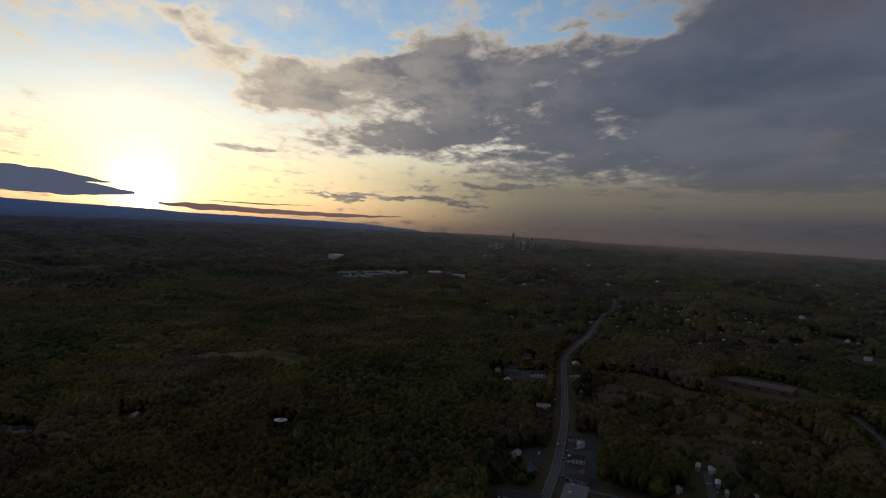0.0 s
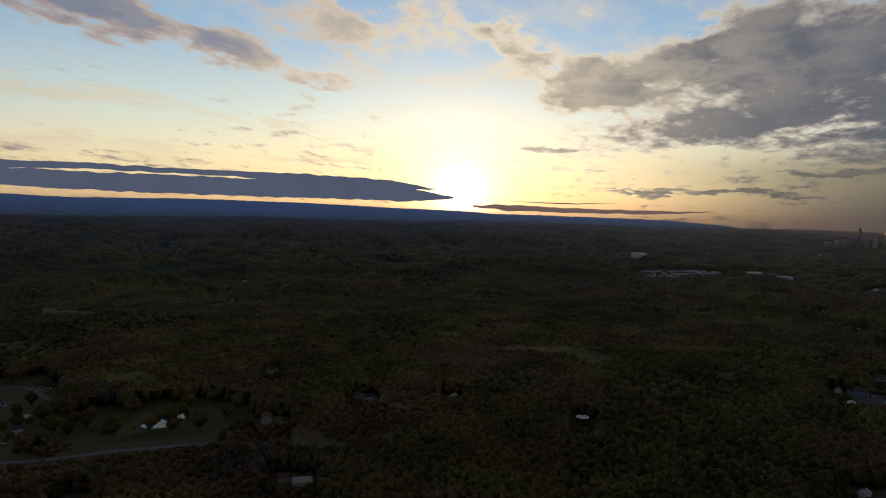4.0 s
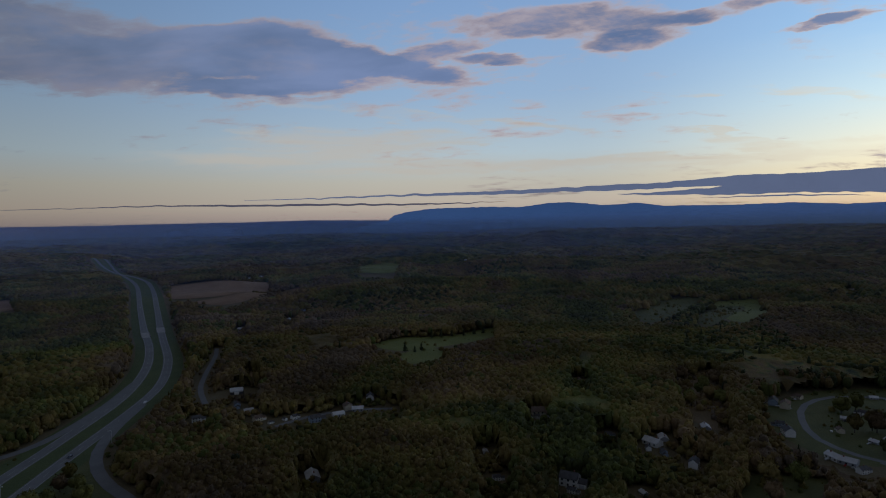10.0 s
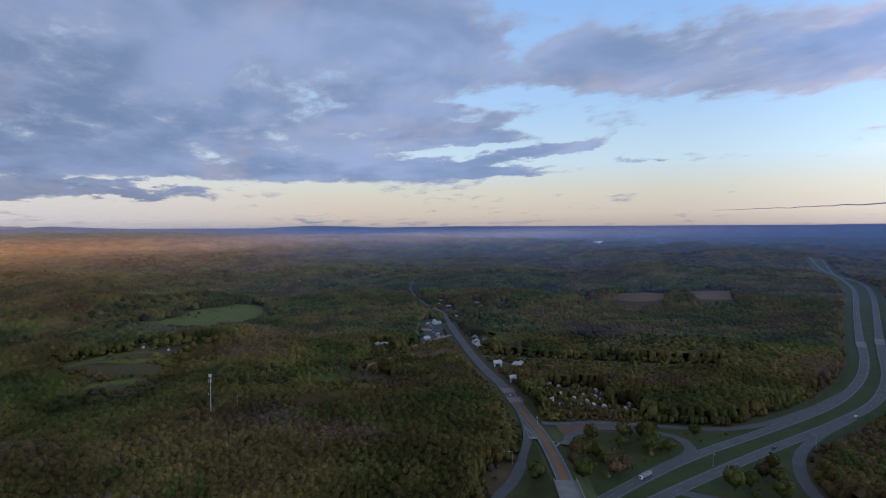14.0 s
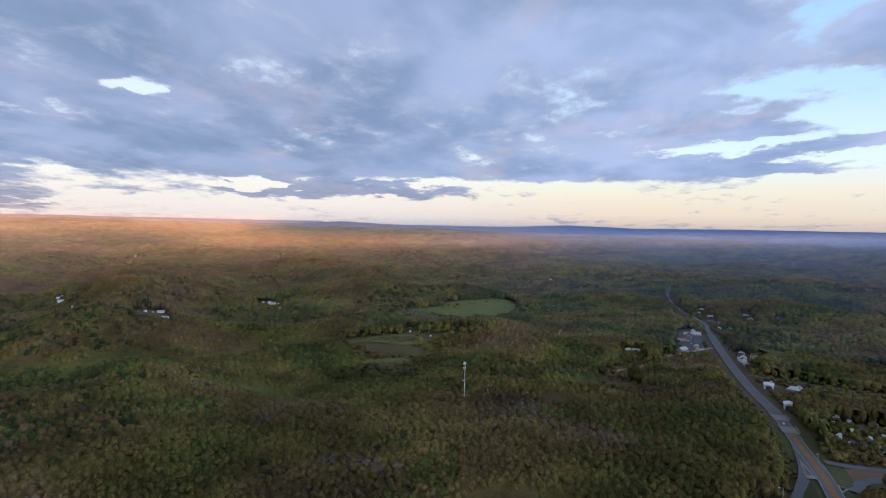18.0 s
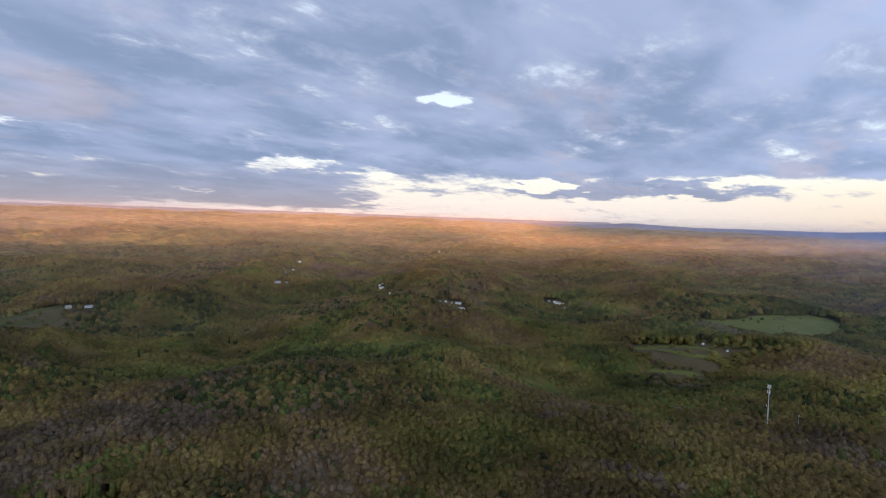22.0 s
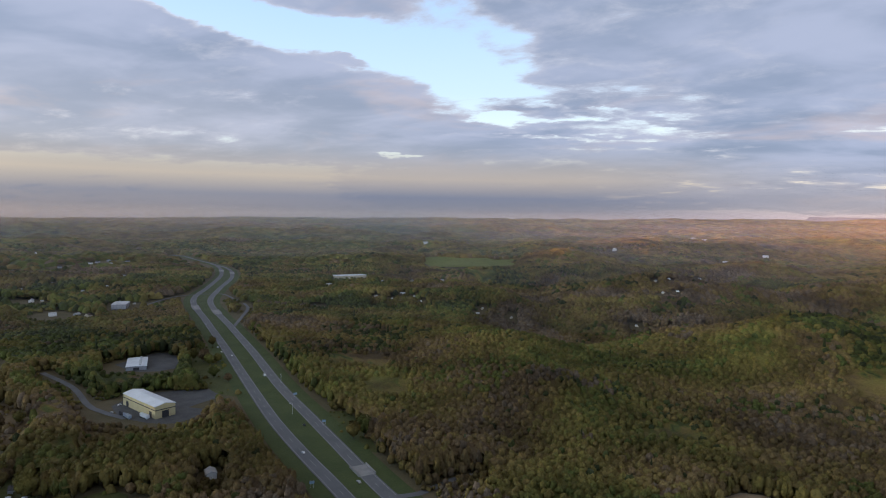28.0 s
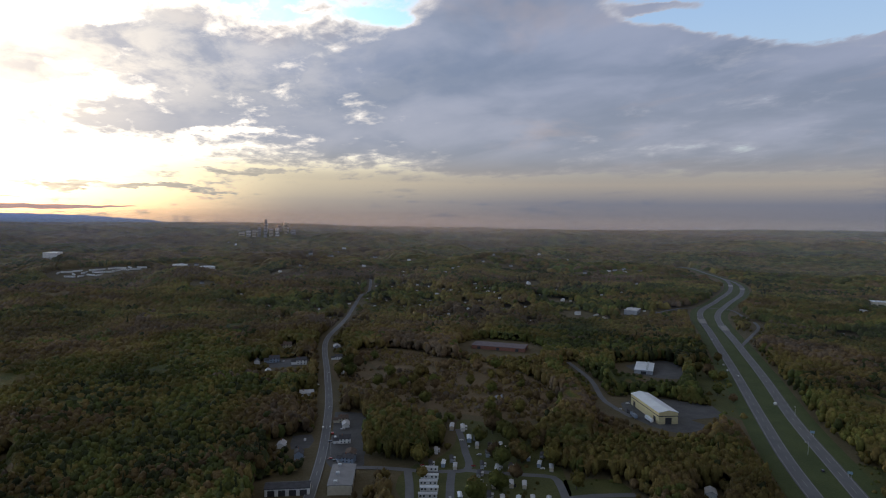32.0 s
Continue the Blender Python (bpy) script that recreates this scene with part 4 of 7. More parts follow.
TRAILERS += [(140, 234, 61), (113, 233, 65), (120, 230, 62), (124, 225, 65), (130, 222, 56), (142, 217, 54), (141, 273, 67), (166, 261, 54), (118, 286, 70), (147, 282, 62), (133, 243, 55), (136, 220, 62), (108, 234, 71), (126, 252, 58), (172, 260, 53)]
TRAILER_ROWS = [(106, 265, 158), (103, 257, 158), (100, 251, 158), (98, 245, 158), (95, 239, 158)]
WEST_SPARKS = [(-313, 330, 76), (-606, 566, 154), (-678, 598, 83), (-776, 752, 22), (-242, 252, 133), (-236, 254, 49), (-225, 317, 170), (-218, 316, 49), (-173, 202, 44), (-182, 200, 48), (-175, 351, 266), (-2702, 2075, 104), (-1276, 1305, 30), (-963, 1804, 129), (-981, 375, 34)]
WHITE_ROWS = [(-231, 1366, 91), (-217, 1367, 9), (-203, 1351, 109), (-198, 1367, 48), (-185, 1353, 71), (-173, 1338, 136), (-170, 1364, 222), (-161, 1347, 174), (-156, 1363, 65), (-144, 1344, 170), (-138, 1365, 49), (-129, 1346, 228), (-124, 1366, 167), (-114, 1349, 132), (-108, 1370, 109), (-96, 1349, 19), (-86, 1373, 149), (-208, 1341, 157), (-188, 1337, 244), (-157, 1331, 63)]
PLACES = dict(tank=(-89, 350), quarry_van=(263, -77))
POND_WEST = [(-295, 210), (-294, 223), (-297, 237), (-297, 243), (-289, 239), (-282, 227), (-281, 216), (-288, 210)]
POND_MARSH = [(191, 364), (201, 369), (200, 355), (198, 343), (192, 348), (190, 356)]
POND_YARD = [(201, 306), (213, 305), (216, 294), (208, 285), (200, 287), (197, 296)]
POND_VALLEY = [(-444, -265), (-461, -261), (-481, -246), (-470, -235), (-450, -231), (-431, -237), (-428, -243)]
GORES = [[(-145, -335), (-136, -306), (-140, -304)], [(-146, -298), (-149, -294), (-142, -286)]]
POND_SMALL = [(202, 293), (211, 290), (207, 283), (199, 284)]
CARS_HIGHWAY = [(-257, -260), (-347, -288), (-753, -626), (362, 284), (408, 365), (420, 380), (449, 412), (500, 468), (252, 174), (286, 197), (234, 132), (401, 348)]
CARS_ROAD = [(-152, -387), (71, 342), (86, 432), (-163, -399), (48, 272)]
SIGNS = [(291, 187), (328, 233), (221, 148)]
CARS_LOT = [(80, 351), (83, 349), (75, 342), (81, 336), (74, 331), (74, 324), (70, 319), (73, 316), (78, 324), (67, 293), (68, 291), (69, 295), (65, 296), (58, 326), (52, 318), (-190, -715), (-186, -700), (-182, -690), (-187, -680), (-178, -665), (-174, -650), (-196, -735), (-199, -750), (69, 518), (73, 514), (81, 512), (257, 312), (269, 320)]
# ---- plots kept free of trees ----
def beside_road(rows, line, clear):
    """Buildings that stand clear of a road's edge."""
    out = []
    for x, y, turn in rows:
        spots = [(x0 + (x1 - x0) * k / 8, y0 + (y1 - y0) * k / 8) for (x0, y0), (x1, y1) in zip(line, line[1:]) for k in range(9)]
        q = min(spots, key=lambda s: math.hypot(x - s[0], y - s[1]))
        d = math.hypot(x - q[0], y - q[1])
        if d < clear:
            x, y = q[0] + (x - q[0]) / max(d, 0.5) * clear, q[1] + (y - q[1]) / max(d, 0.5) * clear
        out.append((x, y, turn))
    return out


ROAD_HOMES = beside_road(ROAD_HOMES, smooth_line(CROSS_ROAD, 20.0), 11.0)
STRIP = beside_road(STRIP, smooth_line(CROSS_ROAD, 20.0), 13.0)
PLOTS = [(0, 0, 14)] + [(x, y, 8) for g in (SUBDIVISION, VALLEY_HOMES, WEST_HOMES, WEST_HOMES_FAR, ROAD_HOMES) for x, y, _ in g]
PLOTS += [(x, y, 5.5) for x, y, _ in TRAILERS + TRAILER_ROWS]
PLOTS += [(x, y, 4.5) for x, y, _ in PARK_FAR]
PLOTS += [(x, y, 9) for g in (STRIP, SOUTH_HOMES, EAST_HOMES, NORTH_HOMES, WEST_SPARKS) for x, y, _ in g]
PLOTS += [(x, y, 24) for g in (EAST_HOMES_FAR, NORTH_FAR, WHITE_ROWS) for x, y, _ in g]
PLOTS += [(272, 299, 36), (344, 391, 26), (270, 502, 42), (-242, 72, 20), (64, 266, 16), (75, 294, 6), (40, 266, 18), (538, 636, 22), (-377, -238, 16), (1002, 591, 36), (-89, 350, 9), (-190, -488, 16), (212, 196, 8)]

# ---- roads ----
def lifted(line, step=12.0):
    return smooth_line(line, step)


def far_lift(x, y):
    """Roads stand on low banks where the land rolls."""
    return 0.55 * min(1.0, max(0.0, (math.hypot(x, y) - 430) / 300))


def ribbon(points, left, right, lift, z_of=None):
    """Verts and faces of a strip along a line, between two offsets to its right."""
    verts, tris = [], []
    n = len(points)
    for i, (x, y) in enumerate(points):
        a, b = points[max(i - 1, 0)], points[min(i + 1, n - 1)]
        dx, dy = b[0] - a[0], b[1] - a[1]
        l = math.hypot(dx, dy) or 1
        for o in (left, right):
            ox, oy = x + dy / l * o, y - dx / l * o
            verts.append((ox, oy, (z_of(x, y) if z_of else high(ox, oy)) + lift + (far_lift(x, y) if lift > 0.205 else 0.0)))
        if i:
            k = 2 * i
            tris += [(k - 2, k - 1, k + 1), (k - 2, k + 1, k)]
    return verts, tris


def strip(name, points, left, right, lift, material, z_of=None):
    v, t = ribbon(points, left, right, lift, z_of)
    return new(name, mesh_from(name, v, t, material))


def dashes(name, points, offset, width, dash, gap, lift, material, z_of=None):
    """Painted dashes along a line, joined into one part."""
    V, T = [], []
    run, paint, cur = 0.0, True, [points[0]]
    dense = smooth_line(points, 3.0)
    for a, b in zip(dense, dense[1:]):
        run += math.hypot(b[0] - a[0], b[1] - a[1])
        if paint:
            cur.append(b)
        if run > (dash if paint else gap):
            if paint and len(cur) > 1:
                v, t = ribbon(cur, offset - width / 2, offset + width / 2, lift, z_of)
                T += [tuple(i + len(V) for i in f) for f in t]
                V += v
            paint, run, cur = not paint, 0.0, [b]
    return new(name, mesh_from(name, V, T, material))


def near_part(points, reach):
    return [p for p in points if math.hypot(*p) < reach]


def road(name, line, half, label, lift=0.27, lanes=(), edges=(), reach=1200, z_of=None, material=None, category="road"):
    pts = lifted(line)
    base = strip(name, pts, -half, half, lift, material or ASPHALT, z_of)
    tagged(base, label, category, kind="structure")
    close = near_part(pts, reach)
    if len(close) > 2:
        for o in edges:
            p = strip("edge_line", close, o - 0.14, o + 0.14, lift + 0.02, PAINT_W, z_of)
            p.parent = base
        for o in lanes:
            p = dashes("lane_dashes", close, o, 0.22, 4, 8, lift + 0.02, PAINT_W, z_of)
            p.parent = base
    return pts


def ramped(x, y):
    """Height of the road that bridges the highway: an embankment round the crossing."""
    d = math.hypot(x + 120, y + 228)
    k = max(0.0, 1 - d / 150)
    return high(x, y) + 6.5 * k * k * (3 - 2 * k)


HW = road("highway", HIGHWAY_WEST, 3.8, "grey two-lane divided highway carriageway with white lines", lanes=(0.25,), edges=(-2.9, 3.3))
HE = road("highway", HIGHWAY_EAST, 3.8, "grey two-lane divided highway carriageway with white lines", lanes=(-0.25,), edges=(-3.3, 2.9))
for line_, n_ in ((HIGHWAY_WEST, "highway_verge"), (HIGHWAY_EAST, "highway_verge")):
    tagged(strip(n_, smooth_line(line_, 8.0), -12, 12, 0.16 if line_ is HIGHWAY_WEST else 0.18, VERGE), "green mown grass verge beside the highway", "grass", kind="structure")
CROSS = lifted(CROSS_ROAD)
road("cross_road", [p for p in CROSS if -735 < p[1] < -20], 3.9, "grey asphalt main road over the highway to the southern town", lift=0.32, edges=(-3.4, 3.4), z_of=ramped)
road("country_road", [p for p in CROSS if p[1] < -715], 2.3, "narrow grey country road running into the southern woods", lift=0.34, z_of=ramped)
road("town_road", [p for p in CROSS if p[1] > -45], 2.5, "grey two-lane road running north to the town", lift=0.34, edges=(-2.15, 2.15), lanes=(0.0,), z_of=ramped)
near_cross = [p for p in CROSS if -390 < p[1] < -150]
tagged(strip("tinted_median", near_cross, -1.5, 1.5, 0.36, MEDIAN, ramped), "orange-brown paved centre strip of the main road", "median", kind="structure")
bank_v, bank_t = [], []
for o0, o1, z0, z1 in ((-14, -6, 0, 1), (-6, 6, 1, 1), (6, 14, 1, 0)):
    lo, tris_ = ribbon(near_cross, o0, o1, 0.12, None)
    for k_, (bx, by, bz) in enumerate(lo):
        top_ = ramped(bx, by) - 0.35
        lo[k_] = (bx, by, max(bz, top_) if (z0, z1)[k_ % 2] else bz)
    bank_t += [tuple(i + len(bank_v) for i in f) for f in tris_]
    bank_v += lo
tagged(new("road_embankment", mesh_from("road_embankment", bank_v, bank_t, MEADOW)), "grass embankment of the bridge approach", "embankment", kind="structure")
RAMPS = [RAMP_LOOP, RAMP_BRANCH, RAMP_LEFT, RAMP_RIGHT, RAMP_INNER]
CROSS_FINE = smooth_line(CROSS_ROAD, 8.0)
CROSS_FINE = [p for p in CROSS_FINE if -400 < p[1] < -100]


def beside(x, y):
    """Height of the ground and of the embankment's slope beside the main road."""
    d = float(off_line(np.float64(x), np.float64(y), CROSS_FINE))
    k = min(1.0, max(0.0, (14.5 - d) / 8.0))
    return high(x, y) + (ramped(x, y) - high(x, y)) * k


for r_ in RAMPS:
    road("ramp", r_, 3.0, "grey single-lane highway ramp", lift=0.30, z_of=beside)
LANES = [SIDE_LANE, FARM_LANE, PARK_STREET_A, PARK_STREET_B, PARK_STREET_C, PARK_STREET_D, PARK_LANE, SUBDIVISION_STREET, SUBDIVISION_SPUR, VALLEY_STREET, INTERCHANGE_FAR, BRIDGE_ROAD, YARD_LANE, FAR_ROAD, RIDGE_LANE]
for i, r_ in enumerate(LANES):
    road("lane", r_, 1.9, "narrow grey asphalt side street", lift=0.21 + 0.006 * i)
road("dirt_lane", DIRT_LANE, 2.6, "pale gravel track", lift=0.22, material=GRAVEL)

# ---- trees ----
rng = np.random.default_rng(7)
t_ = (1 + 5 ** 0.5) / 2
ICO_V = np.array([(-1, t_, 0), (1, t_, 0), (-1, -t_, 0), (1, -t_, 0), (0, -1, t_), (0, 1, t_), (0, -1, -t_), (0, 1, -t_), (t_, 0, -1), (t_, 0, 1), (-t_, 0, -1), (-t_, 0, 1)])
ICO_V /= np.linalg.norm(ICO_V[0])
ICO_F = np.array([(0, 11, 5), (0, 5, 1), (0, 1, 7), (0, 7, 10), (0, 10, 11), (1, 5, 9), (5, 11, 4), (11, 10, 2), (10, 7, 6), (7, 1, 8),
                  (3, 9, 4), (3, 4, 2), (3, 2, 6), (3, 6, 8), (3, 8, 9), (4, 9, 5), (2, 4, 11), (6, 2, 10), (8, 6, 7), (9, 8, 1)])


def crown(cores, leaves, leaf, conifer=False):
    """A crown one unit wide and high, base at zero: rounded leaf masses heaped into a dome, with loose sprays that fray the rim."""
    V, F, n = [], [], 0
    lean = rng.normal(0, 0.05, 2)
    first = rng.uniform(0, 2 * np.pi)
    for i in range(cores):
        if conifer:
            h = (i + 0.5) / cores
            c, s = np.array([0, 0, 0.08 + 0.86 * h]), np.array([0.26 * (1.08 - h), 0.26 * (1.08 - h), 0.7 / cores])
        elif i == 0:
            c, s = np.array([lean[0], lean[1], 0.50]), np.array([0.42, 0.42, 0.44]) if cores < 3 else np.array([0.34, 0.34, 0.46])
        else:
            a = first + i * 2 * np.pi / max(cores - 1, 1) + rng.uniform(-0.4, 0.4)
            rad = rng.uniform(0.20, 0.30)
            c = np.array([rad * np.cos(a) + lean[0], rad * np.sin(a) + lean[1], rng.uniform(0.40, 0.66)])
            s = np.array([0.25, 0.25, 0.24]) * rng.uniform(0.85, 1.15)
        turn = rng.uniform(0, 2 * np.pi)
        c_, s_ = np.cos(turn), np.sin(turn)
        ball = ICO_V @ np.array([(c_, s_, 0), (-s_, c_, 0), (0, 0, 1)])
        V.append(ball * rng.uniform(0.86, 1.14, (12, 1)) * s + c)
        F.append(ICO_F + n)
        n += 12
    for _ in range(leaves):
        az = rng.uniform(0, 2 * np.pi)
        if conifer:
            h = rng.uniform(0.05, 1.0)
            o = np.array([0.33 * (1.05 - h) * np.cos(az), 0.33 * (1.05 - h) * np.sin(az), h])
        else:
            up_ = rng.uniform(-0.2, 1.0)
            flat_ = (1 - up_ * up_) ** 0.5
            rim = 0.44 * rng.uniform(0.86, 1.1)
            o = np.array([rim * flat_ * np.cos(az) + lean[0], rim * flat_ * np.sin(az) + lean[1], 0.50 + 0.44 * up_ * rng.uniform(0.9, 1.1)])
        V.append(o + rng.normal(0, leaf, (3, 3)))
        F.append(np.array([[n, n + 1, n + 2]]))
        n += 3
    return np.concatenate(V), np.concatenate(F)


def dome(leaves, leaf):
    """A small far crown: an uneven dome of twelve faces and a few sprays."""
    a = np.arange(4) * np.pi / 2 + rng.uniform(0, 1)
    V = [np.stack([0.44 * np.cos(a), 0.44 * np.sin(a), np.full(4, 0.12)], 1) * rng.uniform(0.85, 1.15, (4, 1)),
         np.stack([0.36 * np.cos(a + 0.5), 0.36 * np.sin(a + 0.5), np.full(4, 0.62)], 1) * rng.uniform(0.8, 1.2, (4, 1)), np.array([[rng.normal(0, 0.06), rng.normal(0, 0.06), rng.uniform(0.85, 1.05)]])]
    F = []
    for i in range(4):
        j = (i + 1) % 4
        F += [(i, j, 4 + i), (j, 4 + j, 4 + i), (4 + i, 4 + j, 8)]
    n = 9
    for _ in range(leaves):
        o = np.concatenate(V[:2])[rng.integers(8)]
        V.append(o + rng.normal(0, leaf, (3, 3)))
        F.append((n, n + 1, n + 2))
        n += 3
    return np.concatenate(V), np.array(F)


KINDS = {"near": [crown(3, 12, 0.06) for _ in range(12)], "mid": [crown(1 + k % 2, 5, 0.08) for k in range(12)], "plain": [crown(1, 3, 0.09) for _ in range(12)], "far": [dome(1, 0.12) for _ in range(12)], "dot": [dome(0, 0.12) for _ in range(12)]}
FIRS = {"near": [crown(3, 40, 0.05, True) for _ in range(3)], "mid": [crown(2, 12, 0.08, True) for _ in range(3)], "plain": [crown(1, 6, 0.09, True) for _ in range(3)], "far": [dome(2, 0.12) for _ in range(3)], "dot": [dome(0, 0.1) for _ in range(3)]}


def open_land(x, y, margin=0.0):
    """Where no trees stand: roads with their verges, fields and yards."""
    o = np.zeros(x.shape, bool)
    far_ = np.clip((np.hypot(x, y) - 500) / 300, 0, 1)
    for line, w in ((HIGHWAY_WEST, 18), (HIGHWAY_EAST, 18), (CROSS_ROAD, 11)):
        flow = smooth_line(line, 20.0)
        if line is CROSS_ROAD:
            o |= off_line(x, y, [p for p in flow if p[1] < -700]) < 4.5
            o |= off_line(x, y, [p for p in flow if p[1] > 60]) < 7.5
            flow = [p for p in flow if -720 < p[1] < 80]
        o |= off_line(x, y, flow) < w + margin
        for s in (0.03, 0.06, 0.09):
            o |= off_line(x * (1 + s * far_), y * (1 + s * far_), flow) < w * 0.8
    for line in RAMPS + LANES + [DIRT_LANE]:
        o |= off_line(x, y, smooth_line(line, 20.0)) < (4 if line in (RIDGE_LANE, DIRT_LANE) else 9) + margin
    for _, _, outline in FIELDS:
        o |= inside(x, y, outline) | inside(x * 1.035, y * 1.035, outline)
    for hx, hy, hr in PLOTS:
        o |= np.hypot(x - hx, y - hy) < hr
    return o


def low_growth(x, y):
    """Strips of young trees and scrub on the near side of roads, fields and yards."""
    o = np.zeros(x.shape, bool)
    for s in (1.025, 1.05, 1.075, 1.1):
        a, b = x * s, y * s
        for line in (HIGHWAY_WEST, HIGHWAY_EAST, CROSS_ROAD):
            o |= off_line(a, b, line) < 10
        for line in RAMPS + LANES + [DIRT_LANE]:
            o |= off_line(a, b, line) < 7
        for _, _, outline in FIELDS:
            o |= inside(a, b, outline)
    for hx, hy, hr in PLOTS:
        far_ = math.hypot(hx, hy)
        if far_ < 60:
            continue
        ahead, aside = (x * hx + y * hy) / far_, np.abs(x * hy - y * hx) / far_
        o |= (aside < hr * 0.9) & (ahead < far_ + hr) & (ahead > far_ * 0.9 - hr)
    return o


def stand(r0, r1, spacing, keep=1.0):
    """Tree places in a ring, on a shaken grid."""
    n = int(r1 / spacing / 0.9) + 2
    i, j = np.meshgrid(np.arange(-n, n + 1), np.arange(-n, n + 1))
    x = (i + 0.5 * (j % 2)).ravel() * spacing + rng.uniform(-0.42, 0.42, i.size) * spacing
    y = j.ravel() * spacing * 0.9 + rng.uniform(-0.42, 0.42, i.size) * spacing
    r = np.hypot(x, y)
    ok = (r >= r0) & (r < r1) & (rng.uniform(size=x.size) < keep)
    x, y = x[ok], y[ok]
    ok = ~open_land(x, y)
    x, y = x[ok], y[ok]
    gap = hash_noise(x, y, 60, 3) * 0.6 + hash_noise(x, y, 23, 4) * 0.4
    ok = gap > 0.2
    return x[ok], y[ok]


def tints(x, y):
    """Hue of each tree: broad stands, then single trees."""
    broad = hash_noise(x, y, 170, 11) * 0.40 + hash_noise(x, y, 48, 12) * 0.42 + hash_noise(x, y, 420, 13) * 0.18
    t = 0.50 + (broad - 0.5) * 1.4 + rng.normal(0, 0.075, x.size) + 0.01 + 0.03 * np.clip(x / 400, -0.5, 1)
    t = np.clip(t, 0.15, 0.86)
    t[(rng.uniform(size=x.size) < 0.5) & (hash_noise(x, y, 45, 15) > 0.90)] = 0.88
    hollow = hash_noise(x, y, 130, 21) * 0.6 + hash_noise(x, y, 52, 22) * 0.4
    dark = rng.uniform(size=x.size) < np.clip((hollow - 0.62) * 4, 0.02, 0.6)
    t[dark] = rng.uniform(0.06, 0.22, dark.sum())
    fresh = (rng.uniform(size=x.size) < 0.5) & (hash_noise(x, y, 38, 23) > 0.80)
    t[fresh] = rng.uniform(0.22, 0.30, fresh.sum())
    fir = dark & (rng.uniform(size=x.size) < 0.06)
    t[fir] = rng.uniform(0.0, 0.12, fir.sum())
    return t, fir


def canopy(x, y):
    """Height of the closed canopy over the ground."""
    return 7.6 + 4.2 * hash_noise(x, y, 55, 31) + 2.0 * hash_noise(x, y, 24, 32)


def forest(name, x, y, lod, label, size=(4.8, 7.2), share=1.0, deep=(0.95, 1.25)):
    t, fir = tints(x, y)
    low_ = low_growth(x, y)
    wide = rng.uniform(*size, x.size) * (0.8 + 0.4 * hash_noise(x, y, 24, 33)) * np.where(low_, 0.7, 1.0)
    top = canopy(x, y) * share * np.where(low_, 0.42, 1.0) + rng.uniform(-0.7, 0.7, x.size)
    tall = np.where(fir, top * 1.1, np.minimum(wide * rng.uniform(*deep, x.size), top))
    # crowns that face a clearing reach down to the ground
    if lod in ("near", "mid", "plain"):
        edge_ = open_land(x * 0.98, y * 0.98) | open_land(x * 0.965, y * 0.965) | open_land(x + 5, y - 5) | open_land(x - 5, y + 5)
        tall = np.where(edge_ & ~fir, top, tall)
    z = terrain(x, y) + np.where(fir, 0.0, top - tall) - 0.4
    pick, spin = rng.integers(0, 1000, x.size), rng.uniform(0, 2 * np.pi, x.size)
    VV, FF, TT, n = [], [], [], 0
    for firs, protos in ((False, KINDS[lod]), (True, FIRS[lod])):
        for k, (pv, pf) in enumerate(protos):
            s = np.where((fir == firs) & (pick % len(protos) == k))[0]
            if not len(s):
                continue
            c, q = np.cos(spin[s])[:, None], np.sin(spin[s])[:, None]
            px, py, pz = pv[None, :, 0], pv[None, :, 1], pv[None, :, 2]
            h = tall[s]
            v = np.stack([(px * c - py * q) * wide[s][:, None] + x[s][:, None], (px * q + py * c) * wide[s][:, None] + y[s][:, None],
                          pz * h[:, None] + z[s][:, None] + 0.4], -1)
            VV.append(v.reshape(-1, 3))
            FF.append((pf[None] + (np.arange(len(s)) * len(pv))[:, None, None] + n).reshape(-1, 3))
            TT.append(np.repeat(t[s], len(pv)))
            n += len(s) * len(pv)
    ob = new(name, mesh_from(name, np.concatenate(VV), np.concatenate(FF), LEAF, np.concatenate(TT), True))
    return tagged(ob, label, "forest", kind="stuff")


forest("near_woods", *stand(200, 330, 4.3), "near", "olive and rust spring broadleaf woods with dark firs", (4.2, 6.4), 1.0, (1.1, 1.6))
forest("middle_woods", *stand(330, 520, 4.9), "mid", "olive and rust spring broadleaf woods", (4.8, 7.2), 1.0, (1.05, 1.5))
forest("middle_woods", *stand(520, 800, 6.4), "plain", "olive spring broadleaf woods on low hills", (6.4, 9.2), 1.0, (0.9, 1.2))
forest("outer_woods", *stand(800, 1420, 9.0), "far", "olive spring woods over rolling land", (10.0, 14.0), 1.0, (0.65, 0.9))
forest("far_crowns", *stand(1420, 2500, 22.0), "dot", "far olive spring woods over rolling land", (18, 27), 1.0, (0.45, 0.6))
forest("woods_underfoot", *stand(0, 200, 7.4), "mid", "spring woods round the interchange", (7, 11))

# young growth and boughs that close the canopy between the crowns
u_rings = np.concatenate([np.arange(195, 700, 6.5), np.arange(700, 1420, 13.0)])
u_turns = np.arange(0, 760) / 760 * 2 * np.pi
UR, UA = np.meshgrid(u_rings, u_turns, indexing="ij")
UR, UA = UR + rng.uniform(-2.4, 2.4, UR.shape), UA + rng.uniform(-0.003, 0.003, UR.shape)
UX, UY = -UR * np.sin(UA), UR * np.cos(UA)
UZ = terrain(UX, UY) + canopy(UX, UY) - 2.5 - 1.5 * rng.uniform(0, 1, UX.shape) - 1.4 * np.clip((UR - 650) / 200, 0, 1)
u_open = open_land(UX, UY)
UZ[u_open] = terrain(UX, UY)[u_open] - 0.3
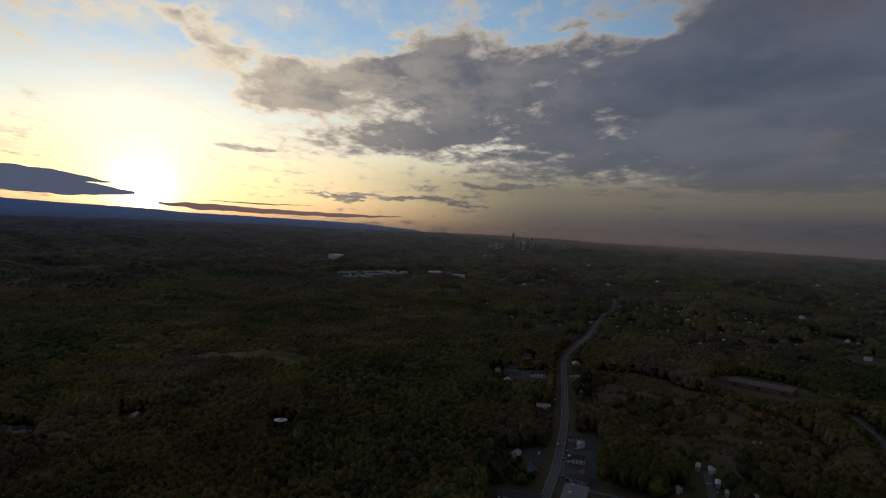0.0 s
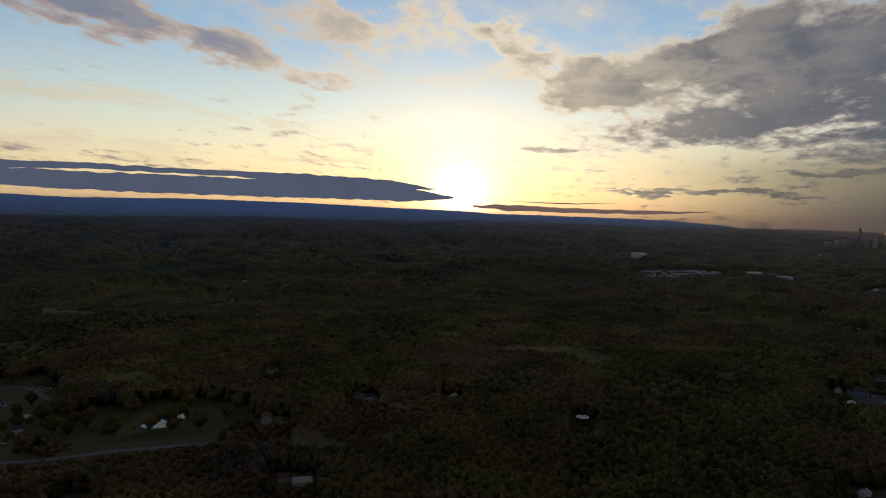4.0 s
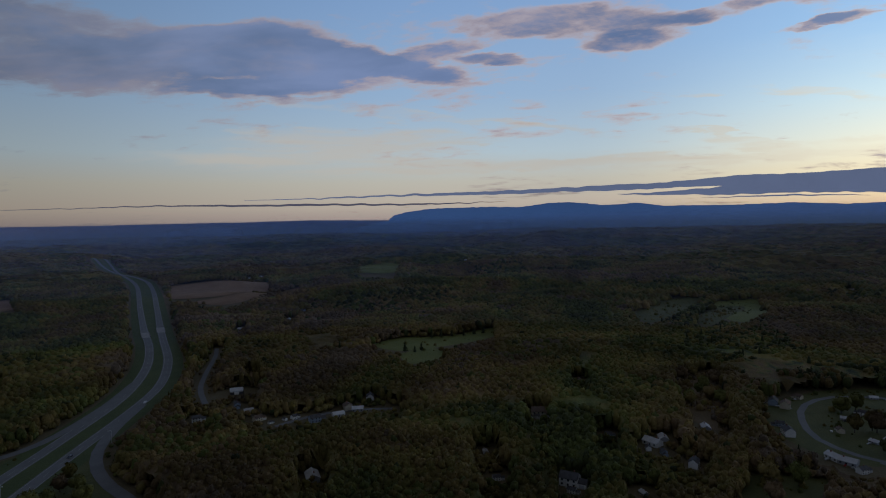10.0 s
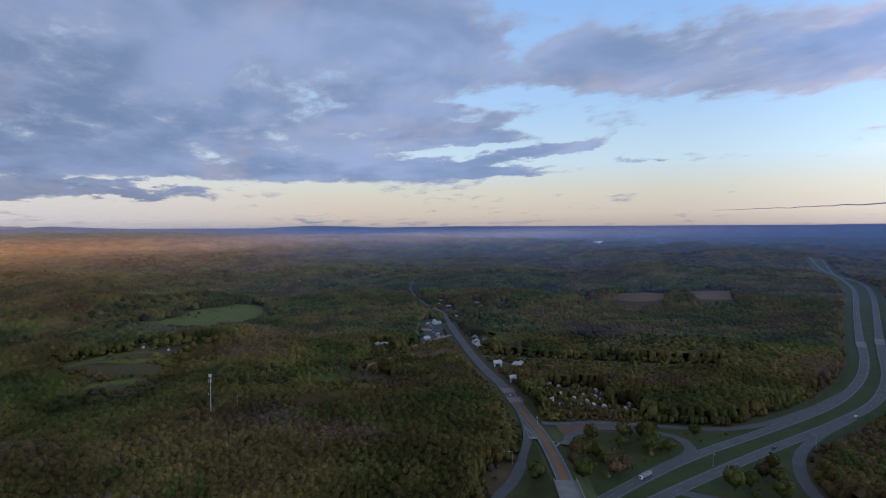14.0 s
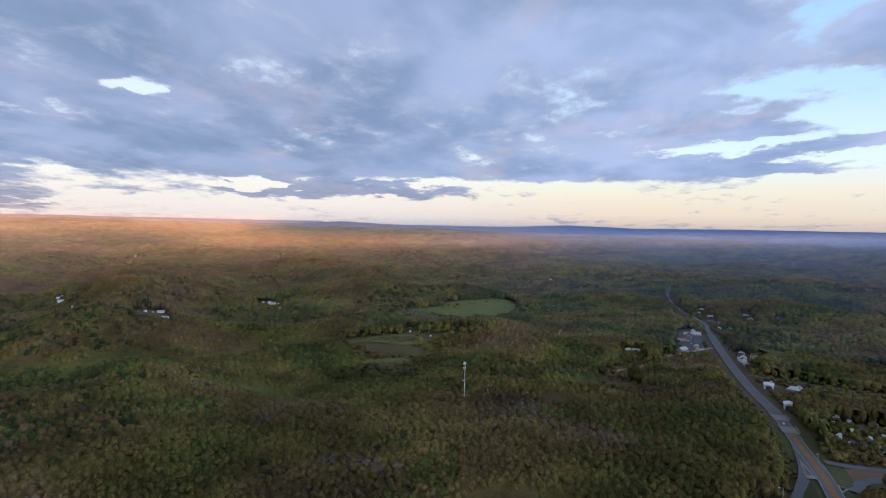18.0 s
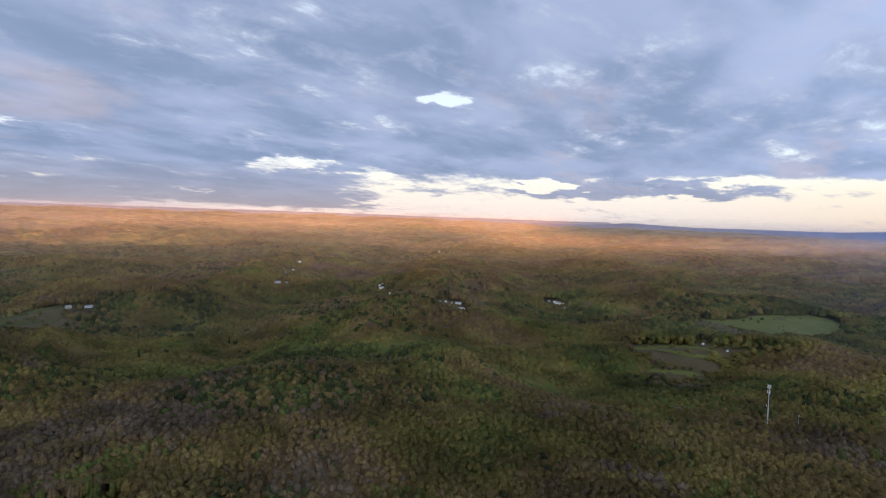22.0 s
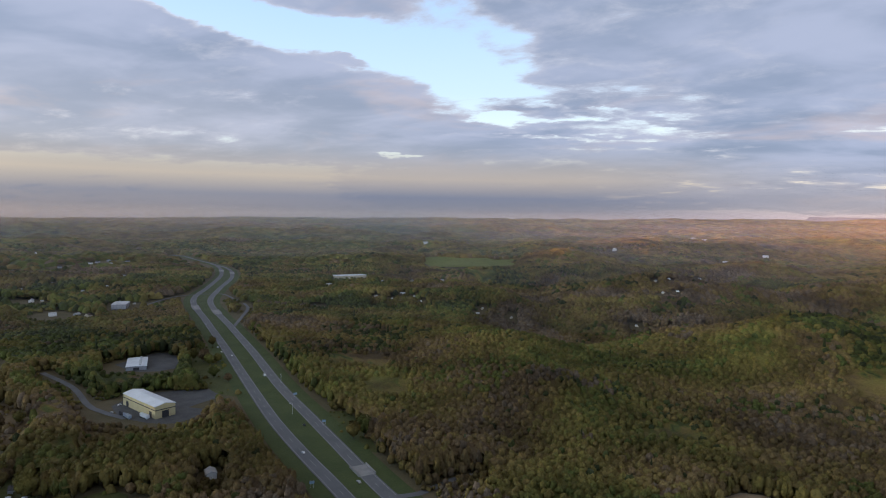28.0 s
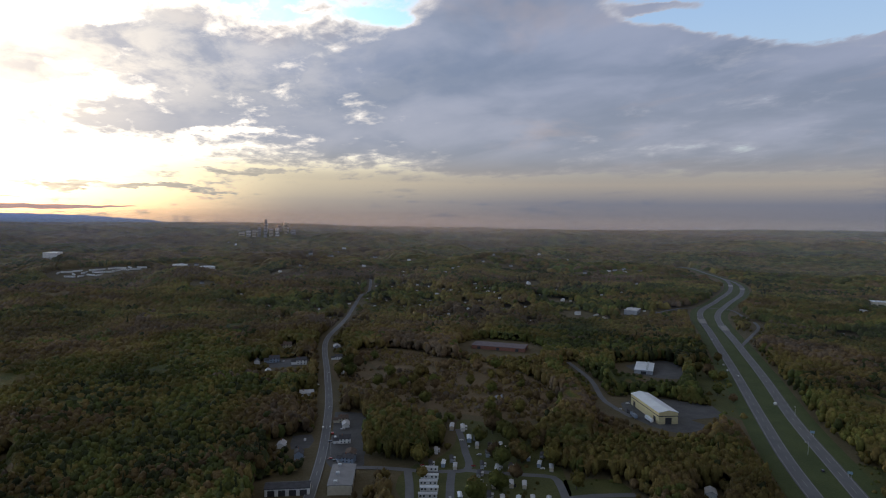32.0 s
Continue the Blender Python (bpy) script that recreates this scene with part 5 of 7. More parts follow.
u_low = low_growth(UX, UY) & ~u_open
UZ[u_low] = terrain(UX, UY)[u_low] + rng.uniform(0.6, 2.2, u_low.sum())
u_open = u_open.ravel()
u_tris = polar_tris(*UX.shape)
rim_ = u_open[u_tris].any(1) & ~u_open[u_tris].all(1)
rim_at = np.unique(u_tris[rim_].ravel())
u_tris = u_tris[~u_open[u_tris].any(1)]
ut, _ = tints(UX.ravel(), UY.ravel())
tagged(new("undergrowth", mesh_from("undergrowth", np.stack([UX, UY, UZ], -1).reshape(-1, 3), u_tris, LEAF, np.clip(ut, 0.06, 0.9), True)), "olive undergrowth and lower boughs between the trees", "undergrowth", kind="stuff")

# bushes and young trees along the edges of the clearings
rim_x, rim_y = UX.ravel()[rim_at], UY.ravel()[rim_at]
keep_ = np.hypot(rim_x, rim_y) < 800
rim_x, rim_y = rim_x[keep_], rim_y[keep_]
rim_x, rim_y = np.tile(rim_x, 2) + rng.normal(0, 3.0, 2 * rim_x.size), np.tile(rim_y, 2) + rng.normal(0, 3.0, 2 * rim_x.size)
keep_ = ~open_land(rim_x, rim_y, -5.0) & ~((rim_x > 30) & (rim_x < 185) & (rim_y > 195) & (rim_y < 345)) & ~((rim_x > -470) & (rim_x < -300) & (rim_y > 90) & (rim_y < 250))
forest("edge_bushes", rim_x[keep_], rim_y[keep_], "mid", "olive bushes and young trees along the edges of the clearings", (3.2, 6.0), 0.5)

# the woods beyond: rows of tree fronts and crowns out to the ridges
c_rings, c_kind = [], []
row = 1400.0
while row < 4880:
    gap = 29 + 38 * ((row - 1400) / 3500)
    c_rings += [row, row + 2.5, row + gap * 0.6]
    c_kind += [0, 1, 2]
    row += gap
c_turns = np.arange(0, 1040) / 1040 * 2 * np.pi
CR, CA = np.meshgrid(np.array(c_rings), c_turns, indexing="ij")
kind = np.array(c_kind)[:, None] + np.zeros_like(CR, int)
shake = (hash_noise(-CR * np.sin(CA), CR * np.cos(CA), 70, 40) - 0.5) * 0.028 * CR
CR = CR + shake + rng.uniform(-2, 2, CR.shape)
CA = CA + rng.uniform(-0.0016, 0.0016, CA.shape)
CX, CY = -CR * np.sin(CA), CR * np.cos(CA)
lump = rng.uniform(0, 1, CX.shape)
clump = hash_noise(CX, CY, 55, 41) * 0.5 + hash_noise(CX, CY, 190, 42) * 0.5
CZ = terrain(CX, CY) + np.where(kind == 0, 1 + 3 * lump, (3 + 8 * lump + 18 * (clump - 0.3)) * np.clip((5300 - CR) / 1700, 0.25, 1)) - 3.0 * np.clip((2600 - CR) / 400, 0, 1)
bare = hash_noise(CX, CY, 150, 43) + 0.3 * hash_noise(CX, CY, 70, 44) > 1.02
CZ[bare] = terrain(CX, CY)[bare] + 0.8
inner = CR < 2300
free = np.zeros(CX.shape, bool)
free[inner] = open_land(CX[inner], CY[inner])
CZ[free] -= 40
ct = 0.44 + (hash_noise(CX, CY, 260, 11) - 0.5) * 0.5 + rng.normal(0, 0.09, CX.shape)
ct = np.clip(ct + (clump - 0.5) * 0.5, 0.1, 0.9)
ct[bare] = np.where(hash_noise(CX, CY, 400, 45) > 0.5, 0.25, 0.7)[bare]
tagged(new("far_woods", mesh_from("far_woods", np.stack([CX, CY, CZ], -1).reshape(-1, 3), polar_tris(*CX.shape), LEAF, ct.ravel())), "far olive woods rolling to the hills", "forest", kind="stuff")


# ---- scrub and tussocks on the open grass ----
sx, sy, st = [], [], []
for n_, k_, o_ in FIELDS:
    far_ = max(math.hypot(*q) for q in o_)
    if k_ in ("asphalt", "gravel", "soil") or far_ > 1100:
        continue
    ax, ay = np.array(o_)[:, 0], np.array(o_)[:, 1]
    many = int((ax.max() - ax.min()) * (ay.max() - ay.min()) / (7 if k_ == "dry_grass" else 45 if k_ == "meadow" else 160))
    px_, py_ = rng.uniform(ax.min(), ax.max(), many), rng.uniform(ay.min(), ay.max(), many)
    ok_ = inside(px_, py_, o_) & (hash_noise(px_, py_, 16, 51) > 0.36)
    for l_ in RAMPS + LANES + [HIGHWAY_WEST, HIGHWAY_EAST, CROSS_ROAD]:
        ok_ &= off_line(px_, py_, l_) > 8
    for hx, hy, hr in PLOTS:
        ok_ &= np.hypot(px_ - hx, py_ - hy) > hr * 0.6
    sx.append(px_[ok_])
    sy.append(py_[ok_])
    st.append(np.clip(rng.normal(0.7 if k_ == "dry_grass" else 0.34, 0.12, ok_.sum()), 0.2, 0.93))
sx, sy, st = np.concatenate(sx), np.concatenate(sy), np.concatenate(st)
wide_ = rng.uniform(0.8, 2.4, sx.size) * np.where(rng.uniform(size=sx.size) < 0.2, 2.2, 1.0)
pick_ = rng.integers(0, 12, sx.size)
VV_, FF_, TT_, n_v = [], [], [], 0
for k_, (pv_, pf_) in enumerate(KINDS["far"]):
    s_ = np.where(pick_ == k_)[0]
    v_3 = pv_[None] * (wide_[s_][:, None, None] * np.array([1.2, 1.2, 0.8])) + np.stack([sx[s_], sy[s_], terrain(sx[s_], sy[s_])], -1)[:, None]
    VV_.append(v_3.reshape(-1, 3))
    FF_.append((pf_[None] + (np.arange(len(s_)) * len(pv_))[:, None, None] + n_v).reshape(-1, 3))
    TT_.append(np.repeat(st[s_], len(pv_)))
    n_v += len(s_) * len(pv_)
tagged(new("scrub", mesh_from("scrub", np.concatenate(VV_), np.concatenate(FF_), LEAF, np.concatenate(TT_), True)), "brown and olive scrub bushes and tussocks on the open grass", "scrub", kind="stuff")

# ---- horizon ridges with painted haze, and tinted veils imitating mist over the far land ----
def haze_glow(name, colour):
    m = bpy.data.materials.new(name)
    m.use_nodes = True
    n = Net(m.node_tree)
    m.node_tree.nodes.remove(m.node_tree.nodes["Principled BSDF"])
    # the colour of distance haze is painted as a glow of the strip
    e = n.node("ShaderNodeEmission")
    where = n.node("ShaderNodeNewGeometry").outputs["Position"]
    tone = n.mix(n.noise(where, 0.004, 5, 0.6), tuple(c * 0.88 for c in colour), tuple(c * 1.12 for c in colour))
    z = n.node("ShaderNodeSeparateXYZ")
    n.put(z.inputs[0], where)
    # painted darker and duller low down, for the hazy plain under the ridges
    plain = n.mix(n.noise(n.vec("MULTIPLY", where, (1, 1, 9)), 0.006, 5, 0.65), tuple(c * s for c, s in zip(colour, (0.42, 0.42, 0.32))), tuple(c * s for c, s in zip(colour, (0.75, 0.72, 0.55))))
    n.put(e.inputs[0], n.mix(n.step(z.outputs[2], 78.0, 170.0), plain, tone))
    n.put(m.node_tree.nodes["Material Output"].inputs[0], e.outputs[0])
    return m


def ridge(name, az0, az1, radius, el_of, material, label):
    """A skyline of far hills between two headings."""
    n = int((az1 - az0) / 0.12)
    V, T = [], []
    for i in range(n + 1):
        az = az0 + (az1 - az0) * i / n
        h = heading(az, 0)
        for el in (-1.6, -1.0 + (el_of(az) + 1.0) * min(1.0, (az - az0) / 4 + 0.3, (az1 - az) / 1.5 + 0.2)):
            V.append((h.x * radius, h.y * radius, 120 + radius * math.tan(radians(el))))
        if i:
            k = 2 * i
            T += [(k - 2, k, k + 1), (k - 2, k + 1, k - 1)]
    return tagged(new(name, mesh_from(name, V, T, material)), label, "hills", kind="structure")


def rough(az, seed, amount):
    return amount * (0.5 * noise.noise((az * 0.16, seed, 0)) + 0.3 * noise.noise((az * 0.45, seed, 3)) + 0.2 * noise.noise((az * 1.5, seed, 5)))


RIDGE_BLUE = haze_glow("blue_haze_glow", (0.085, 0.18, 0.45))
RIDGE_SOUTH = haze_glow("dim_blue_haze_glow", (0.065, 0.10, 0.24))
RIDGE_GREY = haze_glow("grey_haze_glow", (0.20, 0.20, 0.28))
WEST_AZ = [0, 8, 15, 23.5, 25, 30.5, 36, 41, 51, 59, 61.5, 66, 69.5, 73, 76, 77.5, 83, 85.3, 87, 88.5, 91.2, 93.3, 95.9, 98.5, 102.6, 104.5, 106.6, 107.6, 108.3, 111]
WEST_EL = [-0.5, -0.05, 0.08, 0.12, 0.24, 0.35, 0.5, 0.6, 0.65, 0.45, 0.5, 0.6, 0.52, 0.76, 0.68, 0.64, 0.74, 1.08, 0.95, 0.94, 1.25, 1.22, 0.9, 1.0, 0.97, 0.9, 0.62, 0.36, -0.2, -0.5]
SOUTH_AZ = [104, 115, 133, 154, 162, 170, 176, 181, 192, 197, 201, 207]
SOUTH_EL = [-0.1, 0.04, -0.03, 0.05, 0.12, 0.07, 0.3, 0.09, 0.15, 0.38, 0.12, 0.2]
ridge("backdrop_mountains", 0, 111, 4905, lambda a: float(np.interp(a, WEST_AZ, WEST_EL)) + rough(a, 2, 0.08) + 0.04 * noise.noise((a * 2.4, 2, 8)), RIDGE_BLUE, "mountains on the western horizon with blue haze painted in")
ridge("backdrop_hills", 104, 207, 4908, lambda a: float(np.interp(a, SOUTH_AZ, SOUTH_EL)) + rough(a, 5, 0.07), RIDGE_SOUTH, "low hills on the southern horizon with blue haze painted in")
ridge("backdrop_hills", 196, 262, 4912, lambda a: 0.40 + 0.16 * math.sin(min(1, max(0, (a - 205) / 60)) * math.pi) + rough(a, 8, 0.1), RIDGE_GREY, "low hills on the eastern horizon with grey haze painted in")


# light on the bars is painted as glow, warmer near the sun
STRATUS = haze_glow("stratus_cloud", (0.30, 0.37, 0.60))
STRATUS_WARM = haze_glow("stratus_painted_warm", (0.62, 0.42, 0.40))


def stratus(rows, seed, material=None):
    """A long flat bar of cloud low over the western hills, given as headings with height and thickness, ragged along its edges."""
    azs, els, thicks = zip(*rows)
    n = int((azs[-1] - azs[0]) / 0.15)
    V, T = [], []
    for i in range(n + 1):
        az = azs[0] + (azs[-1] - azs[0]) * i / n
        h = heading(az, 0)
        w = float(np.interp(az, azs, thicks)) * (1 + 0.22 * noise.noise((az * 0.2, seed, 1)) + 0.14 * noise.noise((az * 1.1, seed, 7)))
        mid = float(np.interp(az, azs, els)) + 0.08 * noise.noise((az * 0.09, seed, 4)) + 0.10 * noise.noise((az * 0.8, seed, 9))
        for e in (mid - w * 0.5, mid + w * 0.5):
            V.append((h.x * 4890, h.y * 4890, 120 + 4890 * math.tan(radians(e))))
        if i:
            k = 2 * i
            T += [(k - 2, k, k + 1), (k - 2, k + 1, k - 1)]
    tagged(new("stratus_cloud", mesh_from("stratus_cloud", V, T, material or STRATUS)), "long bar of stratus cloud over the hills, lit by painted glow", "cloud", kind="structure")


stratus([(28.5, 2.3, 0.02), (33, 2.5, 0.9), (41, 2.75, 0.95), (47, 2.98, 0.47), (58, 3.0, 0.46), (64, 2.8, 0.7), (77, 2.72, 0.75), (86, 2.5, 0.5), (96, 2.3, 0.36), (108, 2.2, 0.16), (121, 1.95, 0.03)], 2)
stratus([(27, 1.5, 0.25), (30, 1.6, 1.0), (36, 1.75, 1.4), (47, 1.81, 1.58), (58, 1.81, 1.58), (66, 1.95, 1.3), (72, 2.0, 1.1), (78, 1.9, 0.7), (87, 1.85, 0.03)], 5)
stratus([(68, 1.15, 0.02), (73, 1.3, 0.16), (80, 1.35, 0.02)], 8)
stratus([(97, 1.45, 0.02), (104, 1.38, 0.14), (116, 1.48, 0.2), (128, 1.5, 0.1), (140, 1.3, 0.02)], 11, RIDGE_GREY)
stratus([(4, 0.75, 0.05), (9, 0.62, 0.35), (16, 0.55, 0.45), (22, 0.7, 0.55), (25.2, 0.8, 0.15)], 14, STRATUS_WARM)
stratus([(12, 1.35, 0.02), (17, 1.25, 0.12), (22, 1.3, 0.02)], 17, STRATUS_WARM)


def haze_veil_material(share):
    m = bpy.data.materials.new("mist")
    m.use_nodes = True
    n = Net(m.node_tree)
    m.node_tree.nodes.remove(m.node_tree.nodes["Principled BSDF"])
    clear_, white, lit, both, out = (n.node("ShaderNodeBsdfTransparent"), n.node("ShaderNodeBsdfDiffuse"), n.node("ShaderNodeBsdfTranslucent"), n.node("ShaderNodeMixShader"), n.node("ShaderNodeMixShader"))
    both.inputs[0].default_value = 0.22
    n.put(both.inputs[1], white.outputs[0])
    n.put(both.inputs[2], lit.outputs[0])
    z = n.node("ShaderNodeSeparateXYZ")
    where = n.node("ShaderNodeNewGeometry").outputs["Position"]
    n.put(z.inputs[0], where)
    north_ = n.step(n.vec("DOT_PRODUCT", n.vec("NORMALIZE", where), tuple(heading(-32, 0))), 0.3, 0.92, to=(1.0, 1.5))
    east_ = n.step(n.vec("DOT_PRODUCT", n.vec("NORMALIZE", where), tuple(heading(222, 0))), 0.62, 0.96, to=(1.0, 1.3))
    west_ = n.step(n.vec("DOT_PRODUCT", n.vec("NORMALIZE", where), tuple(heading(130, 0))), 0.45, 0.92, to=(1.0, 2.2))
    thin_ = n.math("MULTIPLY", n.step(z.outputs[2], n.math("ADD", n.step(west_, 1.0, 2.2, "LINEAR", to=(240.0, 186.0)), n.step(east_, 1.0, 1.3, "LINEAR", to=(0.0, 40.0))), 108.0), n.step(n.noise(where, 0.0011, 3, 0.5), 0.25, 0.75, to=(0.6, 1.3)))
    # haze colour painted in by heading: blue west, grey north, warm east
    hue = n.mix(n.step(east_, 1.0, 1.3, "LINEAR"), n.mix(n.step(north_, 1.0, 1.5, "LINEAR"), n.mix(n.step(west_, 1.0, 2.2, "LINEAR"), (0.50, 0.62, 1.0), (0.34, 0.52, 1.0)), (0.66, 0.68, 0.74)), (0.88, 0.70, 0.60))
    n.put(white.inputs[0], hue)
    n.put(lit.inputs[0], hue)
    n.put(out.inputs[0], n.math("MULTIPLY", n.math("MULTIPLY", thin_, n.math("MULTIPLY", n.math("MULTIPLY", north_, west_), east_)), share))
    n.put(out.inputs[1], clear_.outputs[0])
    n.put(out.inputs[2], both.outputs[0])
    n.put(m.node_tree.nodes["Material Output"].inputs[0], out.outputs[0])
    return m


# see-through veils round the land, standing in for distance haze
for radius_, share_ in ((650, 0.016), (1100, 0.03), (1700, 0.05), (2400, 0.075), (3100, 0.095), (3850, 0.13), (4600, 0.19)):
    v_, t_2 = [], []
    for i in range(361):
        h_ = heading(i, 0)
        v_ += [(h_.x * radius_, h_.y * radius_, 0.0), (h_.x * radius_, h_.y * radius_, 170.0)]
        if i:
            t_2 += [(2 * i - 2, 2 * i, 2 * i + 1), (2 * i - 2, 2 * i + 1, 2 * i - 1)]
    haze_veil_ = new("mist", mesh_from("mist", v_, t_2, haze_veil_material(share_), smooth=True))
    haze_veil_.visible_shadow = False
    tagged(haze_veil_, "thin veil with evening haze painted in, over the far woods", "mist", kind="structure")

# ---- building materials ----
WHITE = surface("white_siding", (0.62, 0.62, 0.60), (0.80, 0.80, 0.78), 3, 0.6, 0.1)
CREAM = surface("cream_siding", (0.46, 0.40, 0.30), (0.60, 0.54, 0.42), 3, 0.6, 0.1)
GREY = surface("grey_siding", (0.26, 0.27, 0.29), (0.38, 0.39, 0.41), 3, 0.65, 0.1)
BLUE = surface("blue_grey_siding", (0.20, 0.25, 0.32), (0.30, 0.36, 0.44), 3, 0.65, 0.1)
BRICK = surface("red_brown_cladding", (0.20, 0.085, 0.06), (0.30, 0.14, 0.10), 2, 0.8, 0.2)
R_DARK = surface("dark_shingles", (0.05, 0.05, 0.055), (0.10, 0.10, 0.11), 2, 0.85, 0.3)
R_BROWN = surface("brown_shingles", (0.09, 0.065, 0.05), (0.15, 0.11, 0.09), 2, 0.85, 0.3)
R_MAUVE = surface("mauve_brown_roofing", (0.13, 0.105, 0.115), (0.19, 0.155, 0.165), 6, 0.85, 0.2)
R_GREY = surface("dull_grey_roofing", (0.20, 0.20, 0.21), (0.28, 0.28, 0.29), 6, 0.8, 0.1)
R_LIGHT = surface("pale_roofing", (0.42, 0.43, 0.45), (0.58, 0.59, 0.61), 4, 0.55, 0.1)
R_METAL = surface("white_metal_roof", (0.60, 0.64, 0.68), (0.74, 0.78, 0.82), 8, 0.4, 0.05)
YELLOW = surface("pale_yellow_cladding", (0.50, 0.43, 0.24), (0.62, 0.54, 0.32), 6, 0.5, 0.05)
TRIM_D = surface("dark_trim", (0.03, 0.03, 0.035), (0.06, 0.06, 0.065), 2, 0.6, 0)
PANE = surface("window_glass", (0.02, 0.025, 0.03), (0.04, 0.05, 0.06), 2, 0.08, 0, spec=0.6)
STEEL = surface("galvanised_steel", (0.45, 0.46, 0.47), (0.60, 0.61, 0.62), 2, 0.45, 0.05, metal=0.5)
TYRE = surface("tyre_rubber", (0.015, 0.015, 0.015), (0.03, 0.03, 0.03), 0.5, 0.9, 0)
CAR_PAINTS = [surface("car_paint_white", (0.66, 0.66, 0.66), (0.76, 0.76, 0.76), 2, 0.25, 0, spec=0.5), surface("car_paint_dark", (0.02, 0.02, 0.025), (0.04, 0.04, 0.05), 2, 0.25, 0, spec=0.5),
              surface("car_paint_silver", (0.36, 0.37, 0.39), (0.48, 0.49, 0.50), 2, 0.3, 0, metal=0.4), surface("car_paint_red", (0.22, 0.02, 0.02), (0.30, 0.04, 0.03), 2, 0.25, 0, spec=0.5)]


def empty(name, label, category, group=""):
    return tagged(new(name), label, category, group)


def boxed(name, dims, material, parent, label=""):
    bm = bmesh.new()
    box(bm, *dims)
    return part(name, bm, material, parent, label)


def gable(bm, x0, x1, y0, y1, z, rise, over, thick=0.18):
    """Two roof slopes with thickness, ridge along x."""
    ym = (y0 + y1) / 2
    k = rise / (ym - y0)
    prof = [(y0 - over, z - over * k), (ym, z + rise), (y1 + over, z - over * k), (y1 + over, z - over * k + thick), (ym, z + rise + thick), (y0 - over, z - over * k + thick)]
    a = [bm.verts.new((x0 - over, y, q)) for y, q in prof]
    b = [bm.verts.new((x1 + over, y, q)) for y, q in prof]
    for i in range(6):
        j = (i + 1) % 6
        bm.faces.new((a[i], b[i], b[j], a[j]))
    for s in (a, b):
        bm.faces.new((s[0], s[1], s[4], s[5]))
        bm.faces.new((s[1], s[2], s[3], s[4]))
    bmesh.ops.recalc_face_normals(bm, faces=bm.faces)


def gabled_walls(bm, x0, x1, y0, y1, z, rise):
    ym = (y0 + y1) / 2
    prof = [(y0, 0), (y1, 0), (y1, z), (ym, z + rise), (y0, z)]
    a = [bm.verts.new((x0, y, q)) for y, q in prof]
    b = [bm.verts.new((x1, y, q)) for y, q in prof]
    for i in range(5):
        j = (i + 1) % 5
        bm.faces.new((a[i], b[i], b[j], a[j]))
    bm.faces.new(a)
    bm.faces.new(b)
    bmesh.ops.recalc_face_normals(bm, faces=bm.faces)


def make_house(name, long, deep, tall, rise, wall, roof, label, group, detail=2, wing=False):
    """A gabled house: walls, roof, windows, door, chimney, and a lower wing on some."""
    h = empty(name, label, "house", group)
    bm = bmesh.new()
    gabled_walls(bm, -long / 2, long / 2, -deep / 2, deep / 2, tall, rise)
    part("wall", bm, wall, h)
    bm = bmesh.new()
    gable(bm, -long / 2, long / 2, -deep / 2, deep / 2, tall, rise, 0.45)
    part("roof", bm, roof, h)
    if wing:
        bm = bmesh.new()
        gabled_walls(bm, long / 2, long / 2 + 5.5, -deep / 2 + 1, deep / 2 - 1, tall * 0.62, rise * 0.7)
        g = part("garage", bm, wall, h)
        bm = bmesh.new()
        gable(bm, long / 2 + 0.5, long / 2 + 5.5, -deep / 2 + 1, deep / 2 - 1, tall * 0.62, rise * 0.7, 0.3)
        part("garage_roof", bm, roof, g)
        boxed("garage_door", (long / 2 + 1.2, long / 2 + 4.2, -deep / 2 + 0.94, -deep / 2 + 0.99, 0.05, 2.2), R_LIGHT, g)
    if detail:
        levels = (0.9, 3.4) if tall > 4.5 else (0.9,)
        for s in (-1, 1):
            y = s * (deep / 2 + 0.03)
            for z in levels:
                for x in (-long * 0.33, long * 0.02, long * 0.33):
                    if z < 1 and s < 0 and abs(x) < 1:
                        continue
                    w = boxed("window", (x - 0.6, x + 0.6, y - 0.04, y + 0.04, z, z + 1.3), PANE, h)
                    if detail > 1:
                        boxed("sill", (x - 0.7, x + 0.7, y - 0.08, y + 0.08, z - 0.1, z - 0.01), WHITE, w)
        boxed("door", (-0.5, 0.5, -deep / 2 - 0.06, -deep / 2 - 0.01, 0.02, 2.1), TRIM_D, h)
        boxed("chimney", (long * 0.2, long * 0.2 + 0.8, 0.3, 1.0, tall, tall + rise + 1.0), BRICK, h)
        boxed("step", (-1.2, 1.2, -deep / 2 - 1.6, -deep / 2 - 0.07, 0.0, 0.25), CONCRETE, h)
    return h


